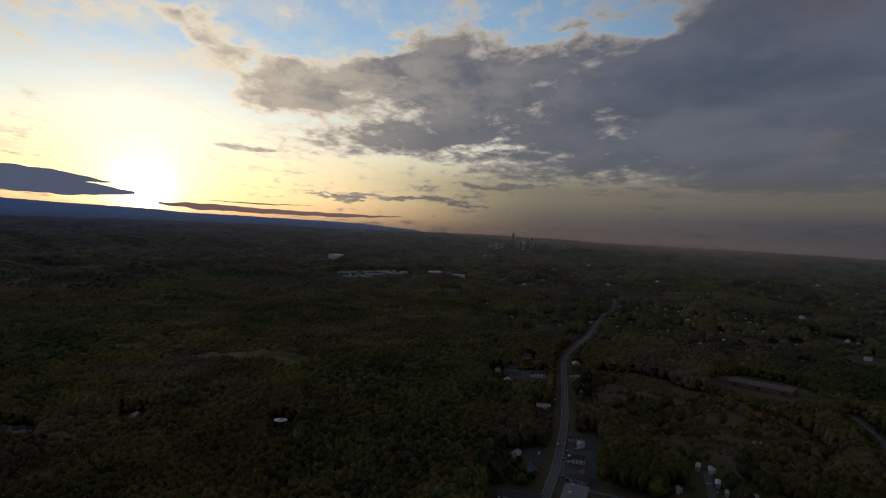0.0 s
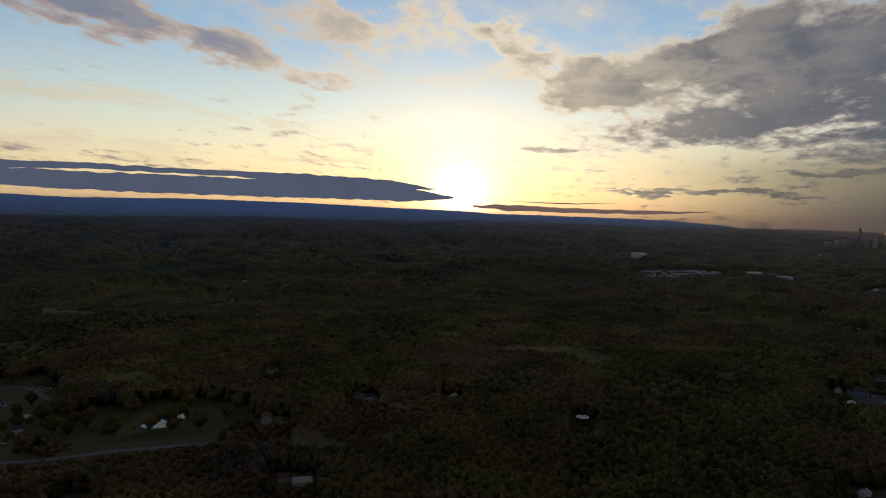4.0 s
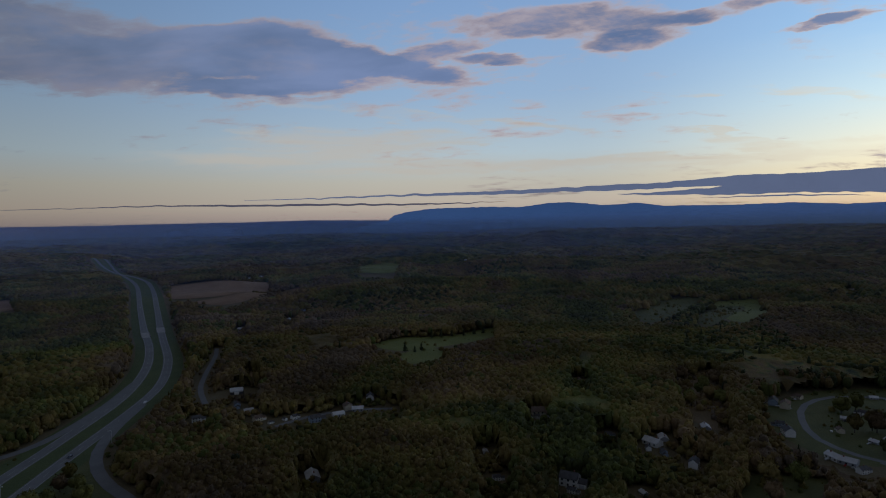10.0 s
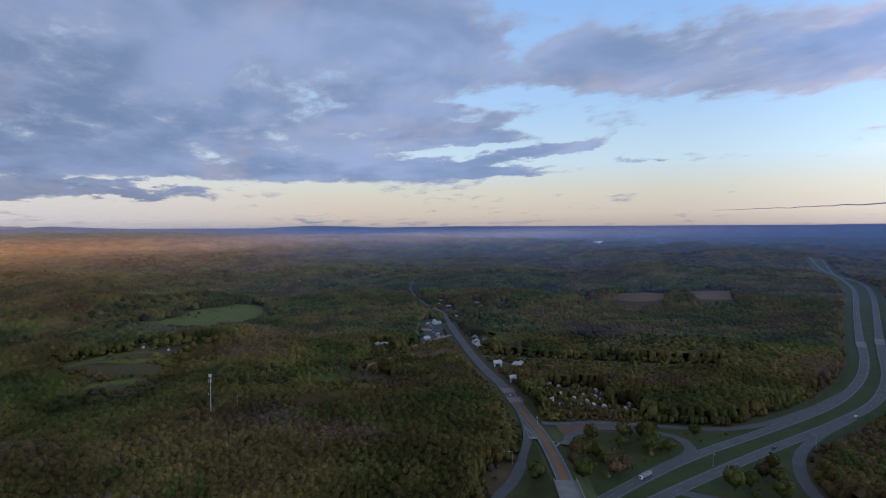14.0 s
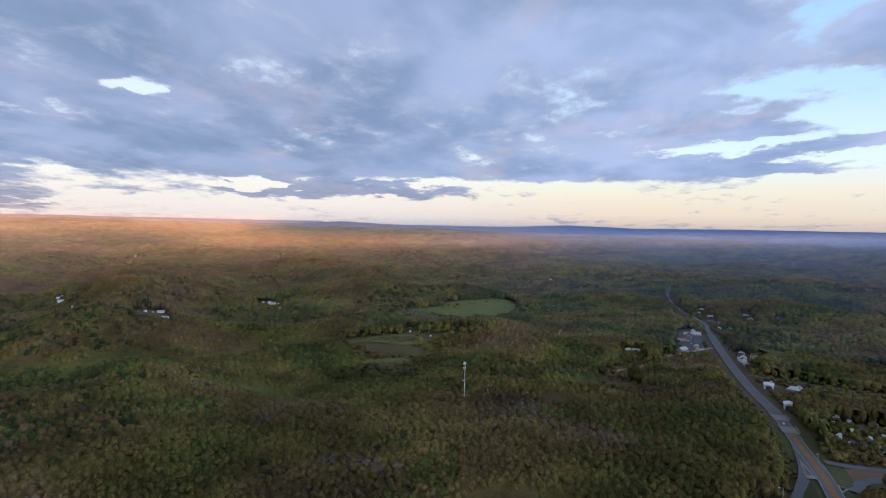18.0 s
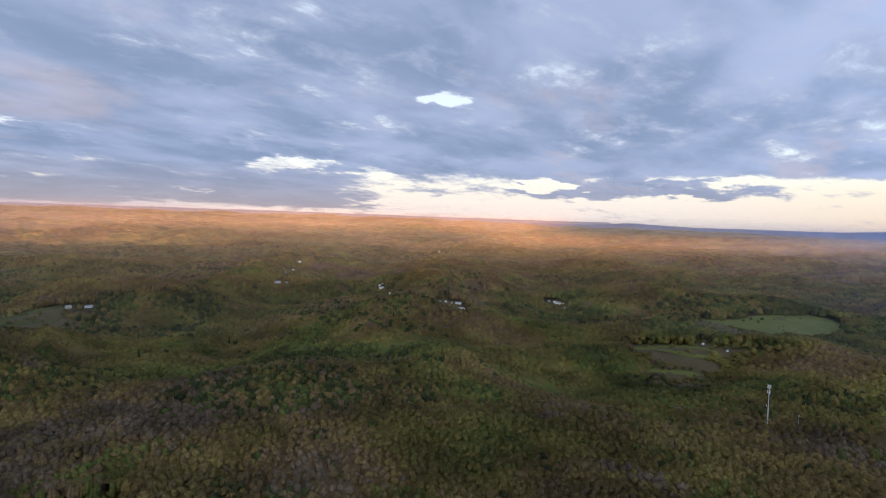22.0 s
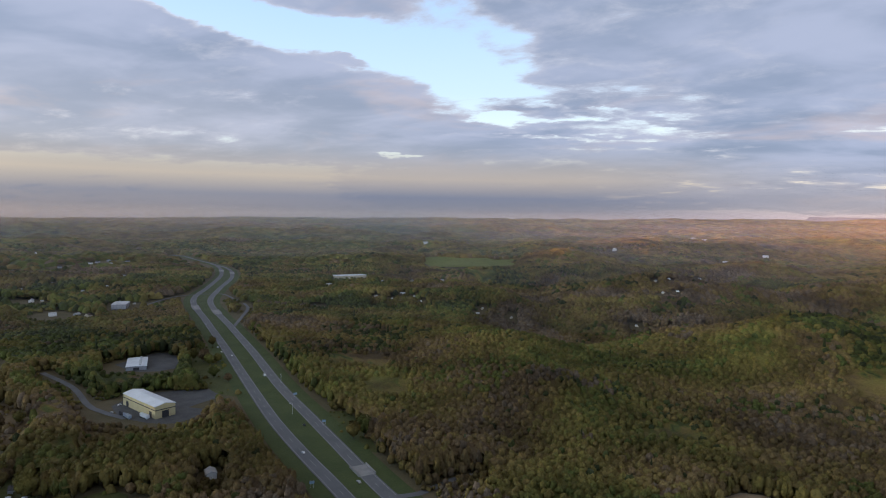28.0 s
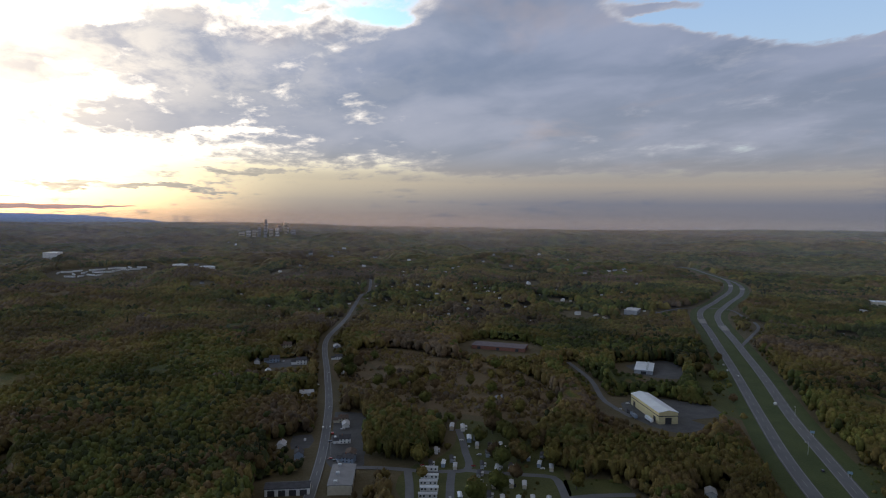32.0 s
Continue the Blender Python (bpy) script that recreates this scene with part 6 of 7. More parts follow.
def make_trailer(name, long, wall, roof, label, group, porch):
    """A mobile home on skirting: long body, shallow roof, windows, door and a small porch."""
    h = empty(name, label, "mobile home", group)
    boxed("skirting", (-long / 2 + 0.1, long / 2 - 0.1, -1.35, 1.35, 0, 0.62), GREY, h)
    bm = bmesh.new()
    gabled_walls(bm, -long / 2, long / 2, -1.45, 1.45, 2.4, 0.45)
    bmesh.ops.translate(bm, verts=bm.verts, vec=(0, 0, 0.6))
    part("wall", bm, wall, h)
    bm = bmesh.new()
    gable(bm, -long / 2, long / 2, -1.45, 1.45, 3.0, 0.45, 0.2, 0.1)
    part("roof", bm, roof, h)
    for s in (-1, 1):
        for x in (-long * 0.36, -long * 0.12, long * 0.2, long * 0.38):
            boxed("window", (x - 0.55, x + 0.55, s * 1.47 - 0.04, s * 1.47 + 0.04, 1.5, 2.5), PANE, h)
    boxed("door", (0.2, 1.05, -1.52, -1.46, 0.65, 2.65), TRIM_D, h)
    if porch:
        bm = bmesh.new()
        box(bm, -0.8, 2.6, -3.2, -1.5, 0.45, 0.6)
        for x in (-0.7, 2.5):
            box(bm, x - 0.06, x + 0.06, -3.15, -3.03, 0, 2.7)
        box(bm, -0.9, 2.7, -3.3, -1.4, 2.7, 2.8)
        part("porch", bm, R_LIGHT, h)
    return h


def settle(group_rows, kinds, seed, size=0.74):
    """Builds each kind once and copies it along the rows."""
    r = random.Random(seed)
    made = {}
    for x, y, turn in group_rows:
        k = r.randrange(len(kinds))
        fit = size if size < 2 else min(1.1, max(0.36, math.hypot(x, y) / size))
        m = pose(x, y, high(x, y) - 0.02, 0, 0, turn) @ Matrix.Scale(fit, 4)
        if k in made:
            copy_thing(made[k], m)
        else:
            made[k] = kinds[k]()
            made[k].matrix_world = m


def houses(group, detail, scale=1.0):
    s = scale
    return [lambda: make_house("house", 11 * s, 8 * s, 5.2 * s, 2.8 * s, WHITE, R_DARK, "white two-storey gabled house with dark shingle roof", group, detail, True),
            lambda: make_house("house", 12 * s, 8 * s, 3.0 * s, 2.3 * s, GREY, R_LIGHT, "grey single-storey house with pale roof", group, detail),
            lambda: make_house("house", 10 * s, 8.5 * s, 5.2 * s, 2.6 * s, CREAM, R_BROWN, "cream two-storey house with brown shingle roof", group, detail, True),
            lambda: make_house("house", 12 * s, 7.5 * s, 3.0 * s, 2.2 * s, WHITE, R_LIGHT, "white single-storey house with pale grey roof", group, detail),
            lambda: make_house("house", 11 * s, 8 * s, 5.0 * s, 2.6 * s, BLUE, R_DARK, "blue-grey gabled house with dark roof", group, detail, True)]


def pale_houses(group, s=1.0):
    return [lambda: make_house("house", 12 * s, 8 * s, 4.6 * s, 2.4 * s, WHITE, R_METAL, "white gabled house with a pale metal roof", group, 0),
            lambda: make_house("house", 14 * s, 8 * s, 3.4 * s, 2.2 * s, WHITE, R_LIGHT, "white single-storey house with pale grey roof", group, 0),
            lambda: make_house("house", 11 * s, 8.5 * s, 4.6 * s, 2.6 * s, CREAM, R_LIGHT, "cream house with pale grey roof", group, 0)]


settle(SUBDIVISION, houses("houses round the loop street", 2), 5, 0.64)
settle(VALLEY_HOMES, houses("houses by the farm lane", 2), 6, 0.48)
settle(WEST_HOMES, houses("houses in the western woods", 1), 7, 0.58)
settle(WEST_HOMES_FAR, houses("houses in the western woods", 1), 8)
settle(STRIP, houses("buildings along the main road", 1, 1.1), 9)
settle(ROAD_HOMES, houses("houses along the town road", 2), 10)
settle(SOUTH_HOMES, pale_houses("scattered farmhouses"), 11, 1600)
settle(EAST_HOMES, pale_houses("scattered eastern houses"), 12, 1600)
settle(NORTH_HOMES, pale_houses("houses near the town"), 13, 1700)
settle(WEST_SPARKS, houses("houses in the dark western woods", 0, 0.9), 14)
settle(EAST_HOMES_FAR, [lambda: make_house("house", 18, 12, 7, 4, WHITE, R_LIGHT, "far white house with pale roof", "far houses", 0)], 15, 2600)
settle(NORTH_FAR, [lambda: make_house("house", 24, 15, 9, 5, WHITE, R_LIGHT, "far white house with pale roof", "far houses", 0), lambda: make_house("house", 22, 14, 9, 5, GREY, R_DARK, "far grey house with dark roof", "far houses", 0)], 16, 2600)
settle(WHITE_ROWS, [lambda: make_trailer("mobile_home", 20, WHITE, R_LIGHT, "white mobile home in a distant park", "distant mobile homes", False)], 17, 1.0)
PARK = [lambda: make_trailer("mobile_home", 9, WHITE, R_LIGHT, "white mobile home with pale roof", "mobile homes", True),
        lambda: make_trailer("mobile_home", 8.5, CREAM, R_LIGHT, "cream mobile home with pale roof", "mobile homes", False),
        lambda: make_trailer("mobile_home", 9, GREY, R_DARK, "grey mobile home with dark roof", "mobile homes", True),
        lambda: make_trailer("mobile_home", 8, BLUE, R_METAL, "blue-grey mobile home with white metal roof", "mobile homes", False)]
settle(TRAILERS, PARK, 18, 0.8)
settle(PARK_FAR, PARK, 19, 0.8)


def make_hall(name, at, turn, long, deep, tall, wall, roof, label, doors=2, vents=0, slope=0.6, stripe=None, stands_on=0.0):
    """A flat or shallow-roofed commercial building: walls, roof with parapet or eaves, doors, windows, roof vents."""
    h = empty(name, label, "building")
    boxed("wall", (-long / 2, long / 2, -deep / 2, deep / 2, 0, tall), wall, h)
    bm = bmesh.new()
    gable(bm, -long / 2, long / 2, -deep / 2, deep / 2, tall + 0.02, slope, 0.25, 0.3)
    part("roof", bm, roof, h)
    for x in (-long / 2, long / 2):
        bm = bmesh.new()
        v = [bm.verts.new(p) for p in ((x, -deep / 2, tall), (x, deep / 2, tall), (x, 0, tall + slope))]
        bm.faces.new(v)
        part("gable_end", bm, wall, h)
    if stripe:
        for s in (-1, 1):
            boxed("stripe", (-long / 2 - 0.03, long / 2 + 0.03, s * (deep / 2 + 0.02) - 0.03, s * (deep / 2 + 0.02) + 0.03, tall * 0.66, tall * 0.66 + 0.5), stripe, h)
            boxed("stripe", (s * (long / 2 + 0.02) - 0.03, s * (long / 2 + 0.02) + 0.03, -deep / 2, deep / 2, tall * 0.66, tall * 0.66 + 0.5), stripe, h)
    for i in range(doors):
        x = -long * 0.36 + i * long * 0.72 / max(doors - 1, 1)
        for s in (-1, 1):
            boxed("door", (x - 1.5, x + 1.5, s * (deep / 2 + 0.04) - 0.03, s * (deep / 2 + 0.04) + 0.03, 0.02, min(3.4, tall - 0.6)), TRIM_D, h)
    boxed("end_door", (long / 2 + 0.01, long / 2 + 0.07, -2, 2, 0.02, min(4.0, tall - 0.7)), TRIM_D, h)
    for i in range(vents):
        x = -long * 0.4 + i * long * 0.8 / max(vents - 1, 1)
        boxed("roof_vent", (x - 0.9, x + 0.9, deep * 0.12, deep * 0.12 + 1.6, tall + slope * 0.5, tall + slope + 1.2), STEEL, h)
    h.matrix_world = pose(at[0], at[1], high(*at) + stands_on, 0, 0, turn)
    return h


make_hall("warehouse", (271, 298), 253, 41, 12, 7.0, YELLOW, R_METAL, "pale yellow metal warehouse with white roof in a yard", 2, 0, 1.3, TRIM_D, 0.12)
make_hall("flat_hall", (345, 391), 226, 30, 14, 2.8, GREY, R_METAL, "low hall with white flat roof and roof vents", 3, 5, 0.3, None, 0.12)
make_hall("long_hall", (272, 505), 320, 50, 20, 3.2, BRICK, R_MAUVE, "long low brick hall with mauve-brown roof in the marsh", 3, 0, 0.6)
make_hall("barn", (-242, 72), 76, 17, 11, 4.5, GREY, R_METAL, "long barn with pale metal roof beside a lawn", 2, 0, 1.6)
make_hall("store", (64, 266), 71, 23, 10.5, 4.2, CREAM, R_GREY, "flat-roofed roadside store with dull grey roof", 3, 3, 0.25, None, 0.12)
make_hall("tan_shop", (75, 294), 71, 7, 5, 3.0, CREAM, R_BROWN, "small tan roadside building beside a parking area", 1, 0, 1.0, None, 0.12)
make_hall("motel", (40, 266), 165, 19, 7, 3.2, WHITE, R_DARK, "low white motel block with dark roof", 4, 0, 1.2)
make_hall("grey_block", (538, 636), 40, 28, 16, 5.5, GREY, R_LIGHT, "grey commercial block with pale roof", 3, 3, 0.3)
make_hall("church_hall", (-377, -238), 120, 8.5, 4.5, 2.6, WHITE, R_LIGHT, "long white hall beside the farm lane", 2, 0, 1.8)
make_hall("white_shop", (-189, -491), 70, 9, 7, 3.2, WHITE, R_METAL, "white flat-roofed roadside shop", 2, 1, 0.3)
make_hall("blue_shop", (-203, -480), 55, 12, 8, 3.2, BLUE, R_LIGHT, "blue-grey roadside shop with a pale roof", 2, 1, 0.3)
make_hall("small_shop", (-181, -436), 70, 8, 6, 3.6, WHITE, R_METAL, "small white roadside building", 1, 0, 0.6)
make_hall("red_shop", (-216, -648), 70, 20, 10, 3.6, BRICK, R_BROWN, "roadside building with reddish brown cladding", 3, 2, 0.5)
make_hall("school", (1002, 591), 140, 62, 22, 7, CREAM, R_METAL, "long distant hall with white roof", 4, 4, 0.4)
make_hall("shed", (212, 196), 50, 6, 4.5, 2.6, WHITE, R_LIGHT, "small white garden shed on a lawn", 1, 0, 1.0)
for at_, turn_, long_ in (((-301, 1719), 80, 40), ((-47, 1767), 92, 90), ((-16, 1450), 90, 24), ((40, 1457), 95, 24), ((-456, 3228), 95, 90), ((-1800, -3083), 30, 60), ((-1639, -2409), 35, 110)):
    make_hall("distant_warehouse", at_, turn_, long_, 30, 16, WHITE, R_METAL, "distant white industrial hall among woods", 2, 3, 0.4)
for i, (x, y, t) in enumerate(TRAILER_ROWS):
    h = make_trailer("row_home", 11, WHITE, R_METAL if i % 2 else R_LIGHT, "long white row home with pale roof", "row homes", False)
    h.matrix_world = pose(x, y, 0.15, 0, 0, t) @ Matrix.Scale(0.74, 4)


# ---- vehicles ----
def make_car(paint, label, van=False):
    c = empty("van" if van else "car", label, "van" if van else "car", "cars")
    bm = bmesh.new()
    long, wide, top = (5.4, 2.0, 2.1) if van else (4.6, 1.8, 1.45)
    prof = [(-long / 2, 0.35), (long / 2, 0.35), (long / 2, 0.8), (long * 0.27, 0.95), (long * 0.12, top), (-long * 0.34, top), (-long / 2, 0.95 if not van else top - 0.1)]
    a = [bm.verts.new((x, -wide / 2, z)) for x, z in prof]
    b = [bm.verts.new((x, wide / 2, z)) for x, z in prof]
    for i in range(len(prof)):
        j = (i + 1) % len(prof)
        bm.faces.new((a[i], b[i], b[j], a[j]))
    bm.faces.new(a)
    bm.faces.new(b)
    bmesh.ops.recalc_face_normals(bm, faces=bm.faces)
    bmesh.ops.bevel(bm, geom=list(bm.edges), offset=0.08, segments=1, affect="EDGES")
    body = part("body", bm, paint, c)
    for s in (-1, 1):
        boxed("side_window", (-long * 0.28, long * 0.12, s * (wide / 2 + 0.012) - 0.01, s * (wide / 2 + 0.012) + 0.01, 1.0, top - 0.14), PANE, body)
        boxed("headlight", (long / 2 - 0.02, long / 2 + 0.03, s * wide * 0.34 - 0.18, s * wide * 0.34 + 0.18, 0.62, 0.76), R_METAL, body)
        for x in (-long * 0.3, long * 0.31):
            w = bmesh.new()
            bmesh.ops.create_cone(w, cap_ends=True, segments=12, radius1=0.33, radius2=0.33, depth=0.22, matrix=pose(x, s * (wide / 2 - 0.08), 0.33, 90))
            tyre = part("wheel", w, TYRE, c)
            w = bmesh.new()
            bmesh.ops.create_cone(w, cap_ends=True, segments=10, radius1=0.19, radius2=0.19, depth=0.03, matrix=pose(x, s * (wide / 2 + 0.045), 0.33, 90))
            part("rim", w, STEEL, tyre)
    return c


def along(x, y, lines):
    """Direction, in degrees, of the nearest road."""
    best = (1e9, 0.0)
    for line in lines:
        for (x0, y0), (x1, y1) in zip(line, line[1:]):
            t = min(1, max(0, ((x - x0) * (x1 - x0) + (y - y0) * (y1 - y0)) / ((x1 - x0) ** 2 + (y1 - y0) ** 2 + 1e-9)))
            d = math.hypot(x - x0 - t * (x1 - x0), y - y0 - t * (y1 - y0))
            if d < best[0]:
                best = (d, math.degrees(math.atan2(y1 - y0, x1 - x0)))
    return best[1]


CAR_KINDS = [lambda: make_car(CAR_PAINTS[0], "white car on the asphalt"), lambda: make_car(CAR_PAINTS[1], "dark car on the asphalt"),
             lambda: make_car(CAR_PAINTS[2], "silver car on the asphalt"), lambda: make_car(CAR_PAINTS[0], "white van on the asphalt", True), lambda: make_car(CAR_PAINTS[3], "red car on the asphalt")]
cars_made = {}


def put_car(kind, m):
    if kind in cars_made:
        return copy_thing(cars_made[kind], m)
    cars_made[kind] = CAR_KINDS[kind]()
    cars_made[kind].matrix_world = m
    return cars_made[kind]


for i, (x, y) in enumerate(CARS_HIGHWAY):
    put_car((1, 0, 0, 3, 0, 2, 0, 2, 0, 1, 2, 0)[i], pose(x, y, high(x, y) + 0.28 + far_lift(x, y), 0, 0, along(x, y, [HW, HE])) @ Matrix.Scale(0.8, 4))
for i, (x, y) in enumerate(CARS_ROAD):
    put_car((1, 0, 2, 0, 2)[i], pose(x, y, ramped(x, y) + 0.33 + far_lift(x, y), 0, 0, along(x, y, [CROSS])) @ Matrix.Scale(0.8, 4))
for i, (x, y) in enumerate(CARS_LOT):
    put_car((0, 1, 2, 0, 4, 3, 1, 2)[i % 8], pose(x, y, high(x, y) + 0.2 + 0.0009 * max(0.0, math.hypot(x, y) - 600), 0, 0, 75 + 90 * (i % 3 == 0)) @ Matrix.Scale(0.72, 4))
r_car = random.Random(4)
for x, y, t in TRAILERS[::2] + SUBDIVISION:
    a = radians(t + 90)
    put_car(r_car.choice((0, 1, 2, 2, 4)), pose(x + 4.2 * math.cos(a), y + 4.2 * math.sin(a), 0.17, 0, 0, t + r_car.choice((0, 90))) @ Matrix.Scale(0.68, 4))
put_car(3, pose(*PLACES["quarry_van"], 0.2, 0, 0, 30))

truck = empty("semi_truck", "white articulated truck on the highway ramp side", "truck")
boxed("cab", (5.2, 7.6, -1.2, 1.2, 0.8, 3.4), CAR_PAINTS[0], truck)
boxed("trailer_box", (-7.5, 4.8, -1.25, 1.25, 1.2, 3.9), GREY, truck)
boxed("chassis", (-7.3, 7.2, -0.5, 0.5, 0.7, 1.1), TRIM_D, truck)
boxed("windscreen", (7.58, 7.64, -1.0, 1.0, 2.2, 3.1), PANE, truck)
for x_ in (-6.5, -5.3, 3.4, 6.3):
    for s_ in (-1, 1):
        w_ = bmesh.new()
        bmesh.ops.create_cone(w_, cap_ends=True, segments=12, radius1=0.5, radius2=0.5, depth=0.35, matrix=pose(x_, s_ * 1.02, 0.5, 90))
        part("wheel", w_, TYRE, truck)
truck.matrix_world = pose(-170, -248, 0.27, 0, 0, along(-170, -248, [HW])) @ Matrix.Scale(0.62, 4)
for i, (x, y, t) in enumerate(((258, 287, 255), (254, 296, 250), (256, 301, 255))):
    tr = empty("box_trailer", "parked box trailer in the warehouse yard", "trailer", "parked trailers")
    boxed("box", (-6, 6, -1.25, 1.25, 1.1, 3.8), (R_METAL, BLUE, TRIM_D)[i], tr)
    boxed("underframe", (-5.8, 5.8, -0.5, 0.5, 0.75, 1.09), TRIM_D, tr)
    for x_ in (-5.0, -3.8):
        for s_ in (-1, 1):
            w_ = bmesh.new()
            bmesh.ops.create_cone(w_, cap_ends=True, segments=12, radius1=0.5, radius2=0.5, depth=0.35, matrix=pose(x_, s_ * 1.0, 0.5, 90))
            part("wheel", w_, TYRE, tr)
    boxed("prop", (4.4, 4.7, -0.8, 0.8, 0, 0.76), STEEL, tr)
    tr.matrix_world = pose(x, y, 0.16, 0, 0, t) @ Matrix.Scale(0.68, 4)

# ---- mast, tank, poles ----
tower = empty("cell_tower", "tall pale steel monopole mast with antenna panels above the woods", "mast")
bm_ = bmesh.new()
bmesh.ops.create_cone(bm_, cap_ends=True, segments=16, radius1=0.42, radius2=0.25, depth=34, matrix=pose(0, 0, 17))
part("pole", bm_, STEEL, tower)
for z_, n_ in ((33.0, 6), (29.5, 3)):
    bm_ = bmesh.new()
    bmesh.ops.create_cone(bm_, cap_ends=True, segments=12, radius1=0.8, radius2=0.8, depth=0.2, matrix=pose(0, 0, z_))
    ring = part("antenna_platform", bm_, STEEL, tower)
    for i in range(n_):
        a_ = 2 * math.pi * i / n_
        bm_ = bmesh.new()
        box(bm_, -0.1, 0.1, -0.14, 0.14, -1.0, 1.0)
        bmesh.ops.transform(bm_, matrix=pose(0.92 * math.cos(a_), 0.92 * math.sin(a_), z_ + 0.3, 0, 0, math.degrees(a_)), verts=bm_.verts)
        part("antenna_panel", bm_, WHITE, ring)
bm_ = bmesh.new()
bmesh.ops.create_cone(bm_, cap_ends=True, segments=14, radius1=0.7, radius2=0.5, depth=0.4, matrix=pose(1.1, 0, 21, 0, 90))
part("dish", bm_, WHITE, tower, "small white round dish")
tower.matrix_world = pose(36, -394, 0) @ Matrix.Scale(0.93, 4)


def pole(x, y, tall, label, z=0.0):
    p = empty("street_lamp", label, "street lamp", "poles beside the ramps")
    b = bmesh.new()
    bmesh.ops.create_cone(b, cap_ends=True, segments=8, radius1=0.14, radius2=0.09, depth=tall, matrix=pose(0, 0, tall / 2))
    part("post", b, STEEL, p)
    boxed("arm", (0, 1.6, -0.05, 0.05, tall - 0.12, tall - 0.02), STEEL, p)
    boxed("lamp_head", (1.2, 1.9, -0.18, 0.18, tall - 0.28, tall - 0.13), WHITE, p)
    p.matrix_world = pose(x, y, z, 0, 0, (x * 7 + y) % 360)


for x, y in ((21, -400), (-176, -306), (-116, -282), (-138, -352), (-190, -430), (-152, -330), (-210, -250), (-280, -255), (94, 440), (66, 300), (80, 360), (300, 215), (352, 262)):
    pole(x, y, 16 if x == 21 else 7.0, "slim grey lamp post")

def road_sign(x, y, wide, tall, label):
    s = empty("road_sign", label, "road sign", "signs beside the highway")
    for o in (-wide * 0.3, wide * 0.3):
        boxed("post", (o - 0.06, o + 0.06, -0.05, 0.05, 0, 2.2 + tall), STEEL, s)
    boxed("panel", (-wide / 2, wide / 2, 0.06, 0.12, 2.0, 2.0 + tall), SIGN_BLUE, s)
    s.matrix_world = pose(x, y, high(x, y) + 0.15, 0, 0, math.degrees(math.atan2(-x, y)) + 180)


SIGN_BLUE = surface("sign_face", (0.18, 0.28, 0.38), (0.26, 0.36, 0.46), 2, 0.5, 0)
for x, y in SIGNS:
    road_sign(x, y, 2.2, 1.3, "small blue-green panel sign on two steel posts")

tank = empty("water_tank", "round water tank with a white domed roof in the woods", "tank")
bm_ = bmesh.new()
bmesh.ops.create_cone(bm_, cap_ends=True, segments=32, radius1=3.6, radius2=3.6, depth=5, matrix=pose(0, 0, 2.5))
part("wall", bm_, TRIM_D, tank)
bm_ = bmesh.new()
bmesh.ops.create_cone(bm_, cap_ends=True, segments=32, radius1=3.75, radius2=0.5, depth=0.9, matrix=pose(0, 0, 5.46))
part("roof", bm_, R_METAL, tank)
boxed("hatch", (-0.5, 0.5, -0.5, 0.5, 5.9, 6.3), TRIM_D, tank)
tank.matrix_world = pose(PLACES["tank"][0] * 0.985, PLACES["tank"][1] * 0.985, 0)

for n_, o_ in (("pond", POND_WEST), ("pond", POND_MARSH), ("pond", POND_YARD), ("pond", POND_SMALL), ("pond", POND_VALLEY)):
    patch(n_, o_, WATER, 0.22, "still pale pond reflecting the evening sky", "pond")


for o_ in GORES:
    rim_ = [Vector(q) for q in o_]
    mid_ = sum(rim_, Vector((0, 0))) / len(rim_)
    verts_ = [(q.x, q.y, beside(q.x, q.y) + 0.5) for q in rim_] + [(q.x, q.y, beside(q.x, q.y) + 0.5) for q in (p_.lerp(mid_, 0.45) for p_ in rim_)]
    k_ = len(rim_)
    faces_ = []
    for i in range(k_):
        j = (i + 1) % k_
        faces_ += [(i, j, k_ + j), (i, k_ + j, k_ + i)]
    tagged(new("gore_marking", mesh_from("gore_marking", verts_, faces_, PAINT_W)), "white painted triangle where a ramp leaves the road", "road marking", kind="structure")

# ---- bridges: pale concrete decks where the roads cross others ----
def deck(name, points, half, lift, label, z_of=None):
    d = strip(name, points, -half, half, lift, CONCRETE, z_of)
    tagged(d, label, "bridge deck", kind="structure")
    for o in (-half, half):
        v, t = ribbon(points, o - 0.2, o + 0.2, lift + 0.9, z_of)
        low = [(x, y, z - 0.9 - 0.5) for x, y, z in v]
        n = len(v)
        tris = list(t)
        for i in range(0, n - 2, 2):
            tris += [(i, n + i, n + i + 2), (i, n + i + 2, i + 2), (i + 1, i + 3, n + i + 3), (i + 1, n + i + 3, n + i + 1)]
        p = new("parapet", mesh_from("parapet", v + low, tris, CONCRETE))
        p.parent = d
    return d


def between(points, x0, y0, reach):
    return [p for p in points if math.hypot(p[0] - x0, p[1] - y0) < reach]


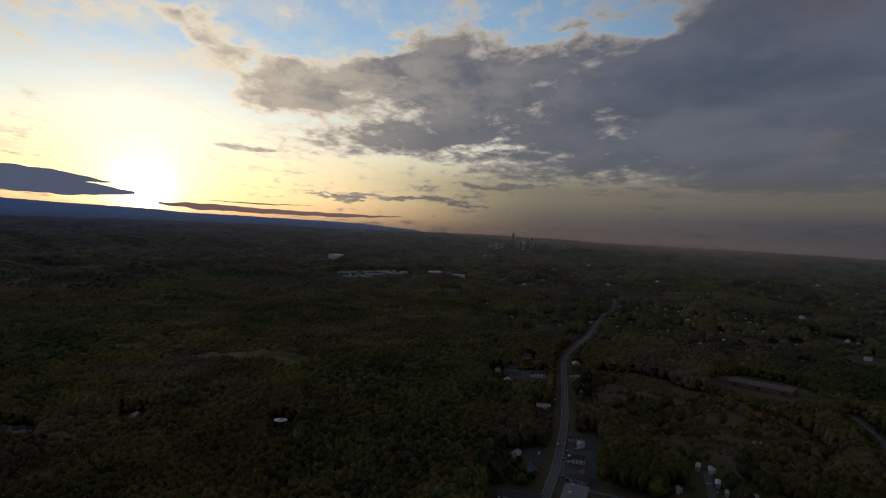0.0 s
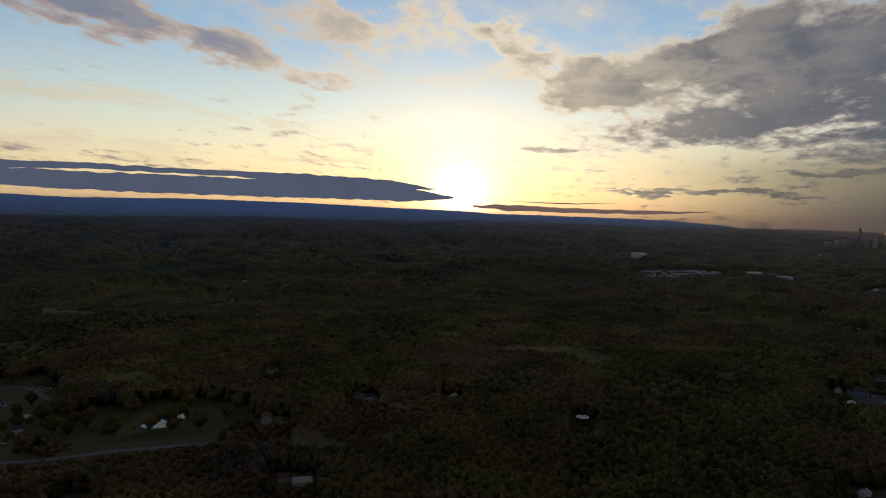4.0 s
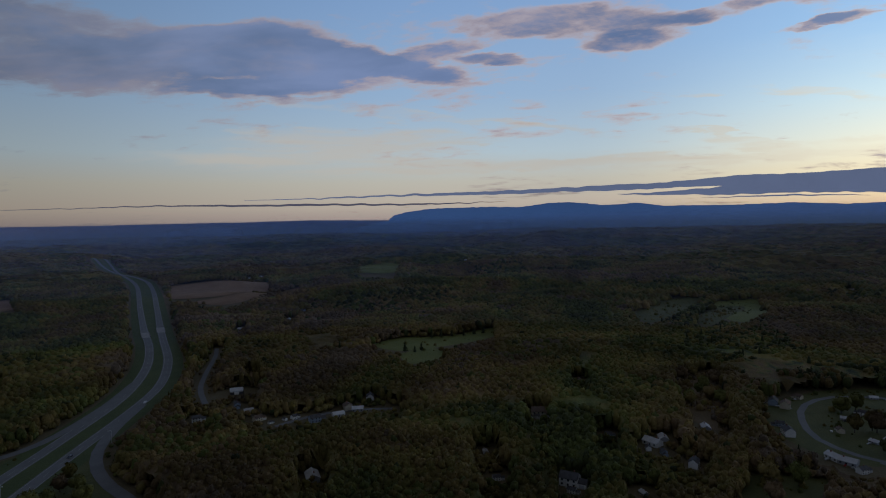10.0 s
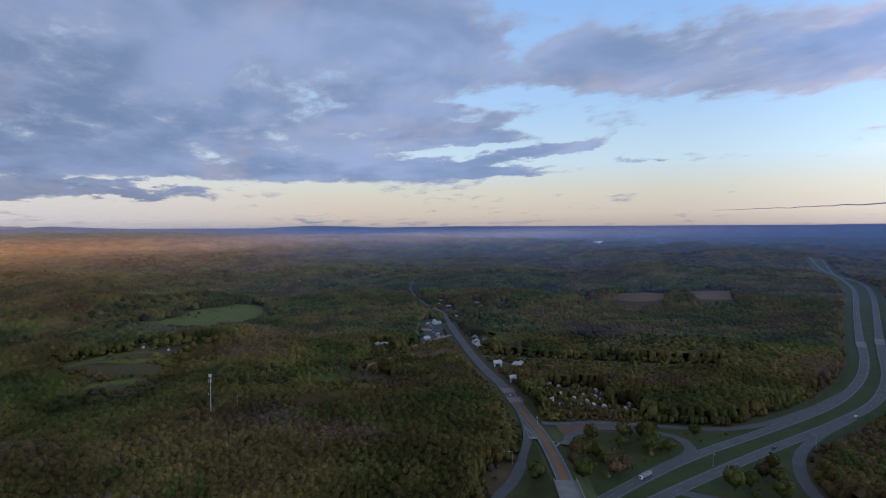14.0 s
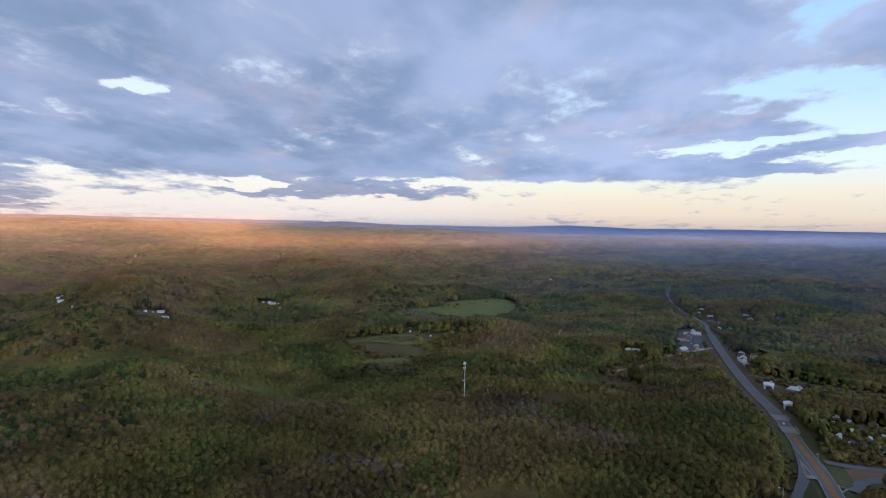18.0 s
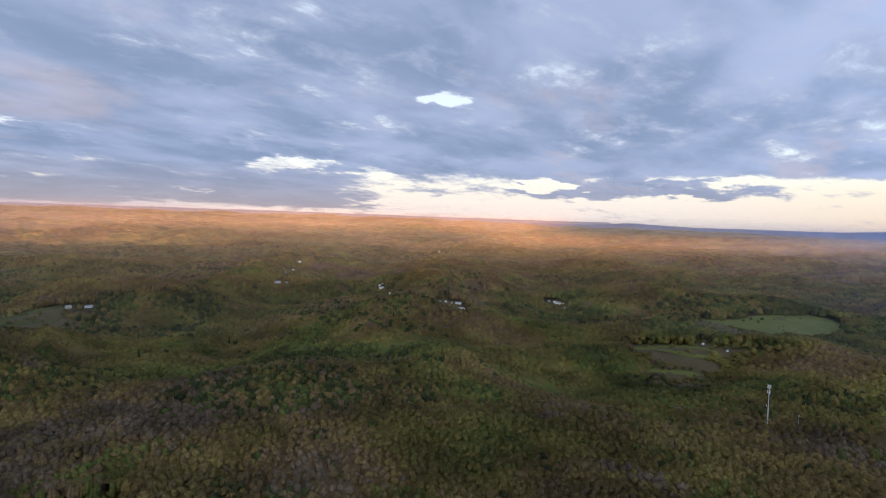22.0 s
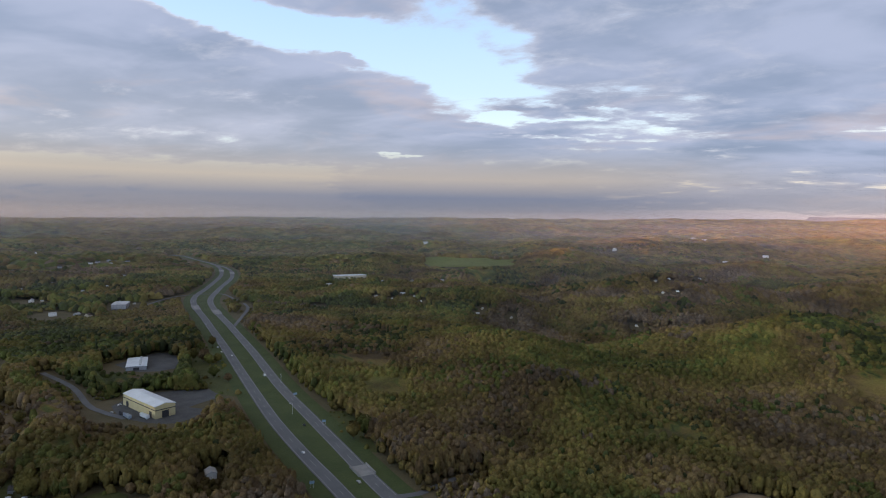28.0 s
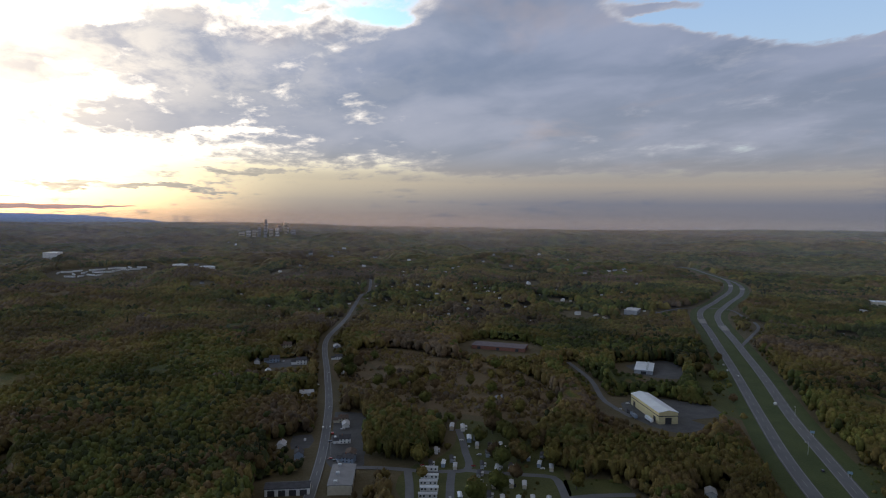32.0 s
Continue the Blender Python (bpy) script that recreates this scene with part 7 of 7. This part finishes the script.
fine_cross, fine_w, fine_e = smooth_line(CROSS_ROAD, 4), smooth_line(HIGHWAY_WEST, 4), smooth_line(HIGHWAY_EAST, 4)
deck("overpass_deck", between(fine_cross, -121, -228, 18), 5.0, 0.40, "pale concrete deck of the road bridge over the highway", ramped)
deck("road_bridge", between(fine_cross, -164, -412, 9), 4.9, 0.36, "pale concrete deck of a small road bridge", ramped)
deck("road_bridge", between(fine_cross, -160, -388, 7), 4.9, 0.36, "pale concrete deck of a small road bridge", ramped)
for f_, spots in ((fine_w, ((-561, -461), (585, 560), (1010, 905))), (fine_e, ((-590, -466), (573, 515), (985, 860), (246, 136)))):
    for x_, y_ in spots:
        q_ = min(f_, key=lambda p: math.hypot(p[0] - x_, p[1] - y_))
        deck("highway_bridge", between(f_, *q_, 20 if abs(x_) > 300 else 8), 4.1, 0.31, "pale concrete highway bridge deck")

# ---- the distant city ----
CITY = Vector((330.0, 2900.0))
for i, (o_, w_, h_, far_) in enumerate(((0, 15, 92, 0), (-60, 22, 40, 30), (-85, 26, 28, 80), (-28, 20, 44, 60), (34, 24, 34, 20), (62, 20, 46, -20), (84, 26, 40, 40), (112, 20, 62, 0), (128, 28, 34, 60), (160, 30, 28, 20), (-125, 34, 24, 60), (15, 18, 52, 90))):
    x_, y_, w_, h_ = CITY.x + o_ * 0.8, CITY.y + far_, w_ * 0.75, h_ * 0.95
    t_w = empty("tower_block", "distant city tower block with rows of windows", "tower block", "city towers")
    boxed("wall", (-w_ / 2, w_ / 2, -w_ / 2, w_ / 2, 0, h_), (GREY, CREAM, WHITE)[i % 3], t_w)
    boxed("roof", (-w_ * 0.35, w_ * 0.35, -w_ * 0.35, w_ * 0.35, h_ + 0.01, h_ + 3.5), GREY, t_w)
    for z_ in range(6, int(h_) - 3, 7):
        boxed("window_band", (-w_ / 2 - 0.1, w_ / 2 + 0.1, -w_ / 2 - 0.1, w_ / 2 + 0.1, z_, z_ + 2.6), PANE, t_w)
    t_w.matrix_world = pose(x_, y_, high(x_, y_) - 1)

# ---- single trees on the lawns and round the homes ----
tree_meshes = []
for k_ in range(6):
    cv_, cf_ = crown(9, 140, 0.06)
    tree_meshes.append(mesh_from("crown", cv_ * np.array([8.5, 8.5, 9.5]) + np.array([0, 0, 0.6]), cf_, LEAF, np.full(len(cv_), (0.26, 0.40, 0.52, 0.62, 0.30, 0.76)[k_]), True))


def make_tree(k):
    t = empty("tree", ("fresh green", "olive green", "olive brown", "rusty brown", "dark green", "reddish brown")[k] + " spring broadleaf tree on open grass", "tree", "single trees")
    b = bmesh.new()
    bmesh.ops.create_cone(b, cap_ends=True, segments=8, radius1=0.32, radius2=0.14, depth=5.5, matrix=pose(0, 0, 2.75))
    for i in range(4):
        bmesh.ops.create_cone(b, cap_ends=True, segments=5, radius1=0.12, radius2=0.04, depth=3.2, matrix=pose(0, 0, 3.4, 0, 0, 90 * i + 20 * k) @ pose(0, 0, 0, 38, 0, 0) @ pose(0, 0, 1.6))
    part("trunk", b, BARK, t)
    c = new("crown", tree_meshes[k])
    c.parent = t
    return t


# dark pines in rows along the fairways
cv_, cf_ = crown(5, 110, 0.05, True)
pine_mesh = mesh_from("crown", cv_ * np.array([7.0, 7.0, 8.0]) + np.array([0, 0, 0.8]), cf_, LEAF, np.full(len(cv_), 0.03), True)
PINES = [(-639, -194), (-644, -182), (-649, -171), (-652, -160), (-659, -147), (-666, -137), (-670, -124), (-518, -157), (-518, -148), (-526, -144), (-587, -150), (-592, -141), (-600, -132), (-602, -120), (-610, -111), (-616, -102), (-576, -189)]
pine = None
for i, (x, y) in enumerate(PINES):
    m = pose(x, y, high(x, y) + 0.1, 0, 0, 47 * i % 360) @ Matrix.Scale(0.75 + 0.11 * (i * 5 % 4), 4)
    if pine:
        copy_thing(pine, m).matrix_basis = m
        continue
    pine = empty("pine_tree", "dark green pine tree beside a mown fairway", "tree", "pines along the fairways")
    b_ = bmesh.new()
    bmesh.ops.create_cone(b_, cap_ends=True, segments=8, radius1=0.2, radius2=0.1, depth=2.0, matrix=pose(0, 0, 1.0))
    part("trunk", b_, BARK, pine)
    new("crown", pine_mesh).parent = pine
    pine.matrix_world = m

r_tree = random.Random(12)
tree_first, tree_count = {}, 0
TREE_SPOTS = []
for n_, k_, o_ in FIELDS:
    far_ = max(math.hypot(*q) for q in o_)
    if k_ in ("meadow", "dry_grass") and far_ < 620:
        xs_, ys_ = [q[0] for q in o_], [q[1] for q in o_]
        area_ = (max(xs_) - min(xs_)) * (max(ys_) - min(ys_))
        for _ in range(min(90 if "park" in n_ else 22 if k_ == "dry_grass" else 60, int(area_ / (220 if "subdiv" in n_ else 90 if "park" in n_ or "loop" in n_ else 320)))):
            TREE_SPOTS.append((r_tree.uniform(min(xs_), max(xs_)), r_tree.uniform(min(ys_), max(ys_)), o_))
clear_lines = [smooth_line(l, 15) for l in [HIGHWAY_WEST, HIGHWAY_EAST, CROSS_ROAD] + RAMPS + LANES]
for x, y, o_ in TREE_SPOTS:
    ax, ay = np.array([x]), np.array([y])
    if not inside(ax, ay, o_)[0] or min(off_line(ax, ay, l)[0] for l in clear_lines) < (5.0 if 84 < x < 175 and 205 < y < 330 else 8.5) or min(math.hypot(x - p, y - q) / w for p, q, w in PLOTS) < 0.62:
        continue
    k, s = r_tree.randrange(6), r_tree.uniform(0.65, 1.15)
    m = pose(x, y, 0.1, 0, 0, r_tree.uniform(0, 360)) @ Matrix.Diagonal((s, s, s * r_tree.uniform(0.9, 1.15), 1))
    if k in tree_first:
        t = copy_thing(tree_first[k], m)
        t.matrix_basis = m
    else:
        tree_first[k] = make_tree(k)
        tree_first[k].matrix_world = m

# ---- the plan above is drawn in units of 1.4 m near the camera, and the far distance is drawn in to end at the hills ----
EYE = Vector((0.0, 0.0, 120.0))
PLAN_R, REAL_R = (0.0, 2400.0, 4950.0), (0.0, 3360.0, 4960.0)


def to_metres(p):
    """Size of a plan unit at distances p from the camera's foot."""
    r = np.maximum(p, 1.0)
    return np.interp(r, PLAN_R, REAL_R) / r


for ob in [o for o in bpy.data.objects if o.parent is None and o.type in ("MESH", "EMPTY")]:
    if ob.get("kind"):
        for o in (ob, *ob.children):
            n = len(o.data.vertices)
            co = np.empty(n * 3, np.float32)
            o.data.vertices.foreach_get("co", co)
            co = co.reshape(-1, 3) + np.array(o.matrix_world.translation)
            k = to_metres(np.hypot(co[:, 0], co[:, 1]))[:, None]
            co = (co - np.array(EYE)) * k + np.array(EYE) * 1.4
            o.data.vertices.foreach_set("co", co.astype(np.float32).ravel())
            o.data.update()
    else:
        p = ob.matrix_basis.translation
        k = float(to_metres(np.float64(math.hypot(p.x, p.y))))
        ob.matrix_basis = Matrix.Translation(EYE * 1.4) @ Matrix.Scale(k, 4) @ Matrix.Translation(-EYE) @ ob.matrix_basis
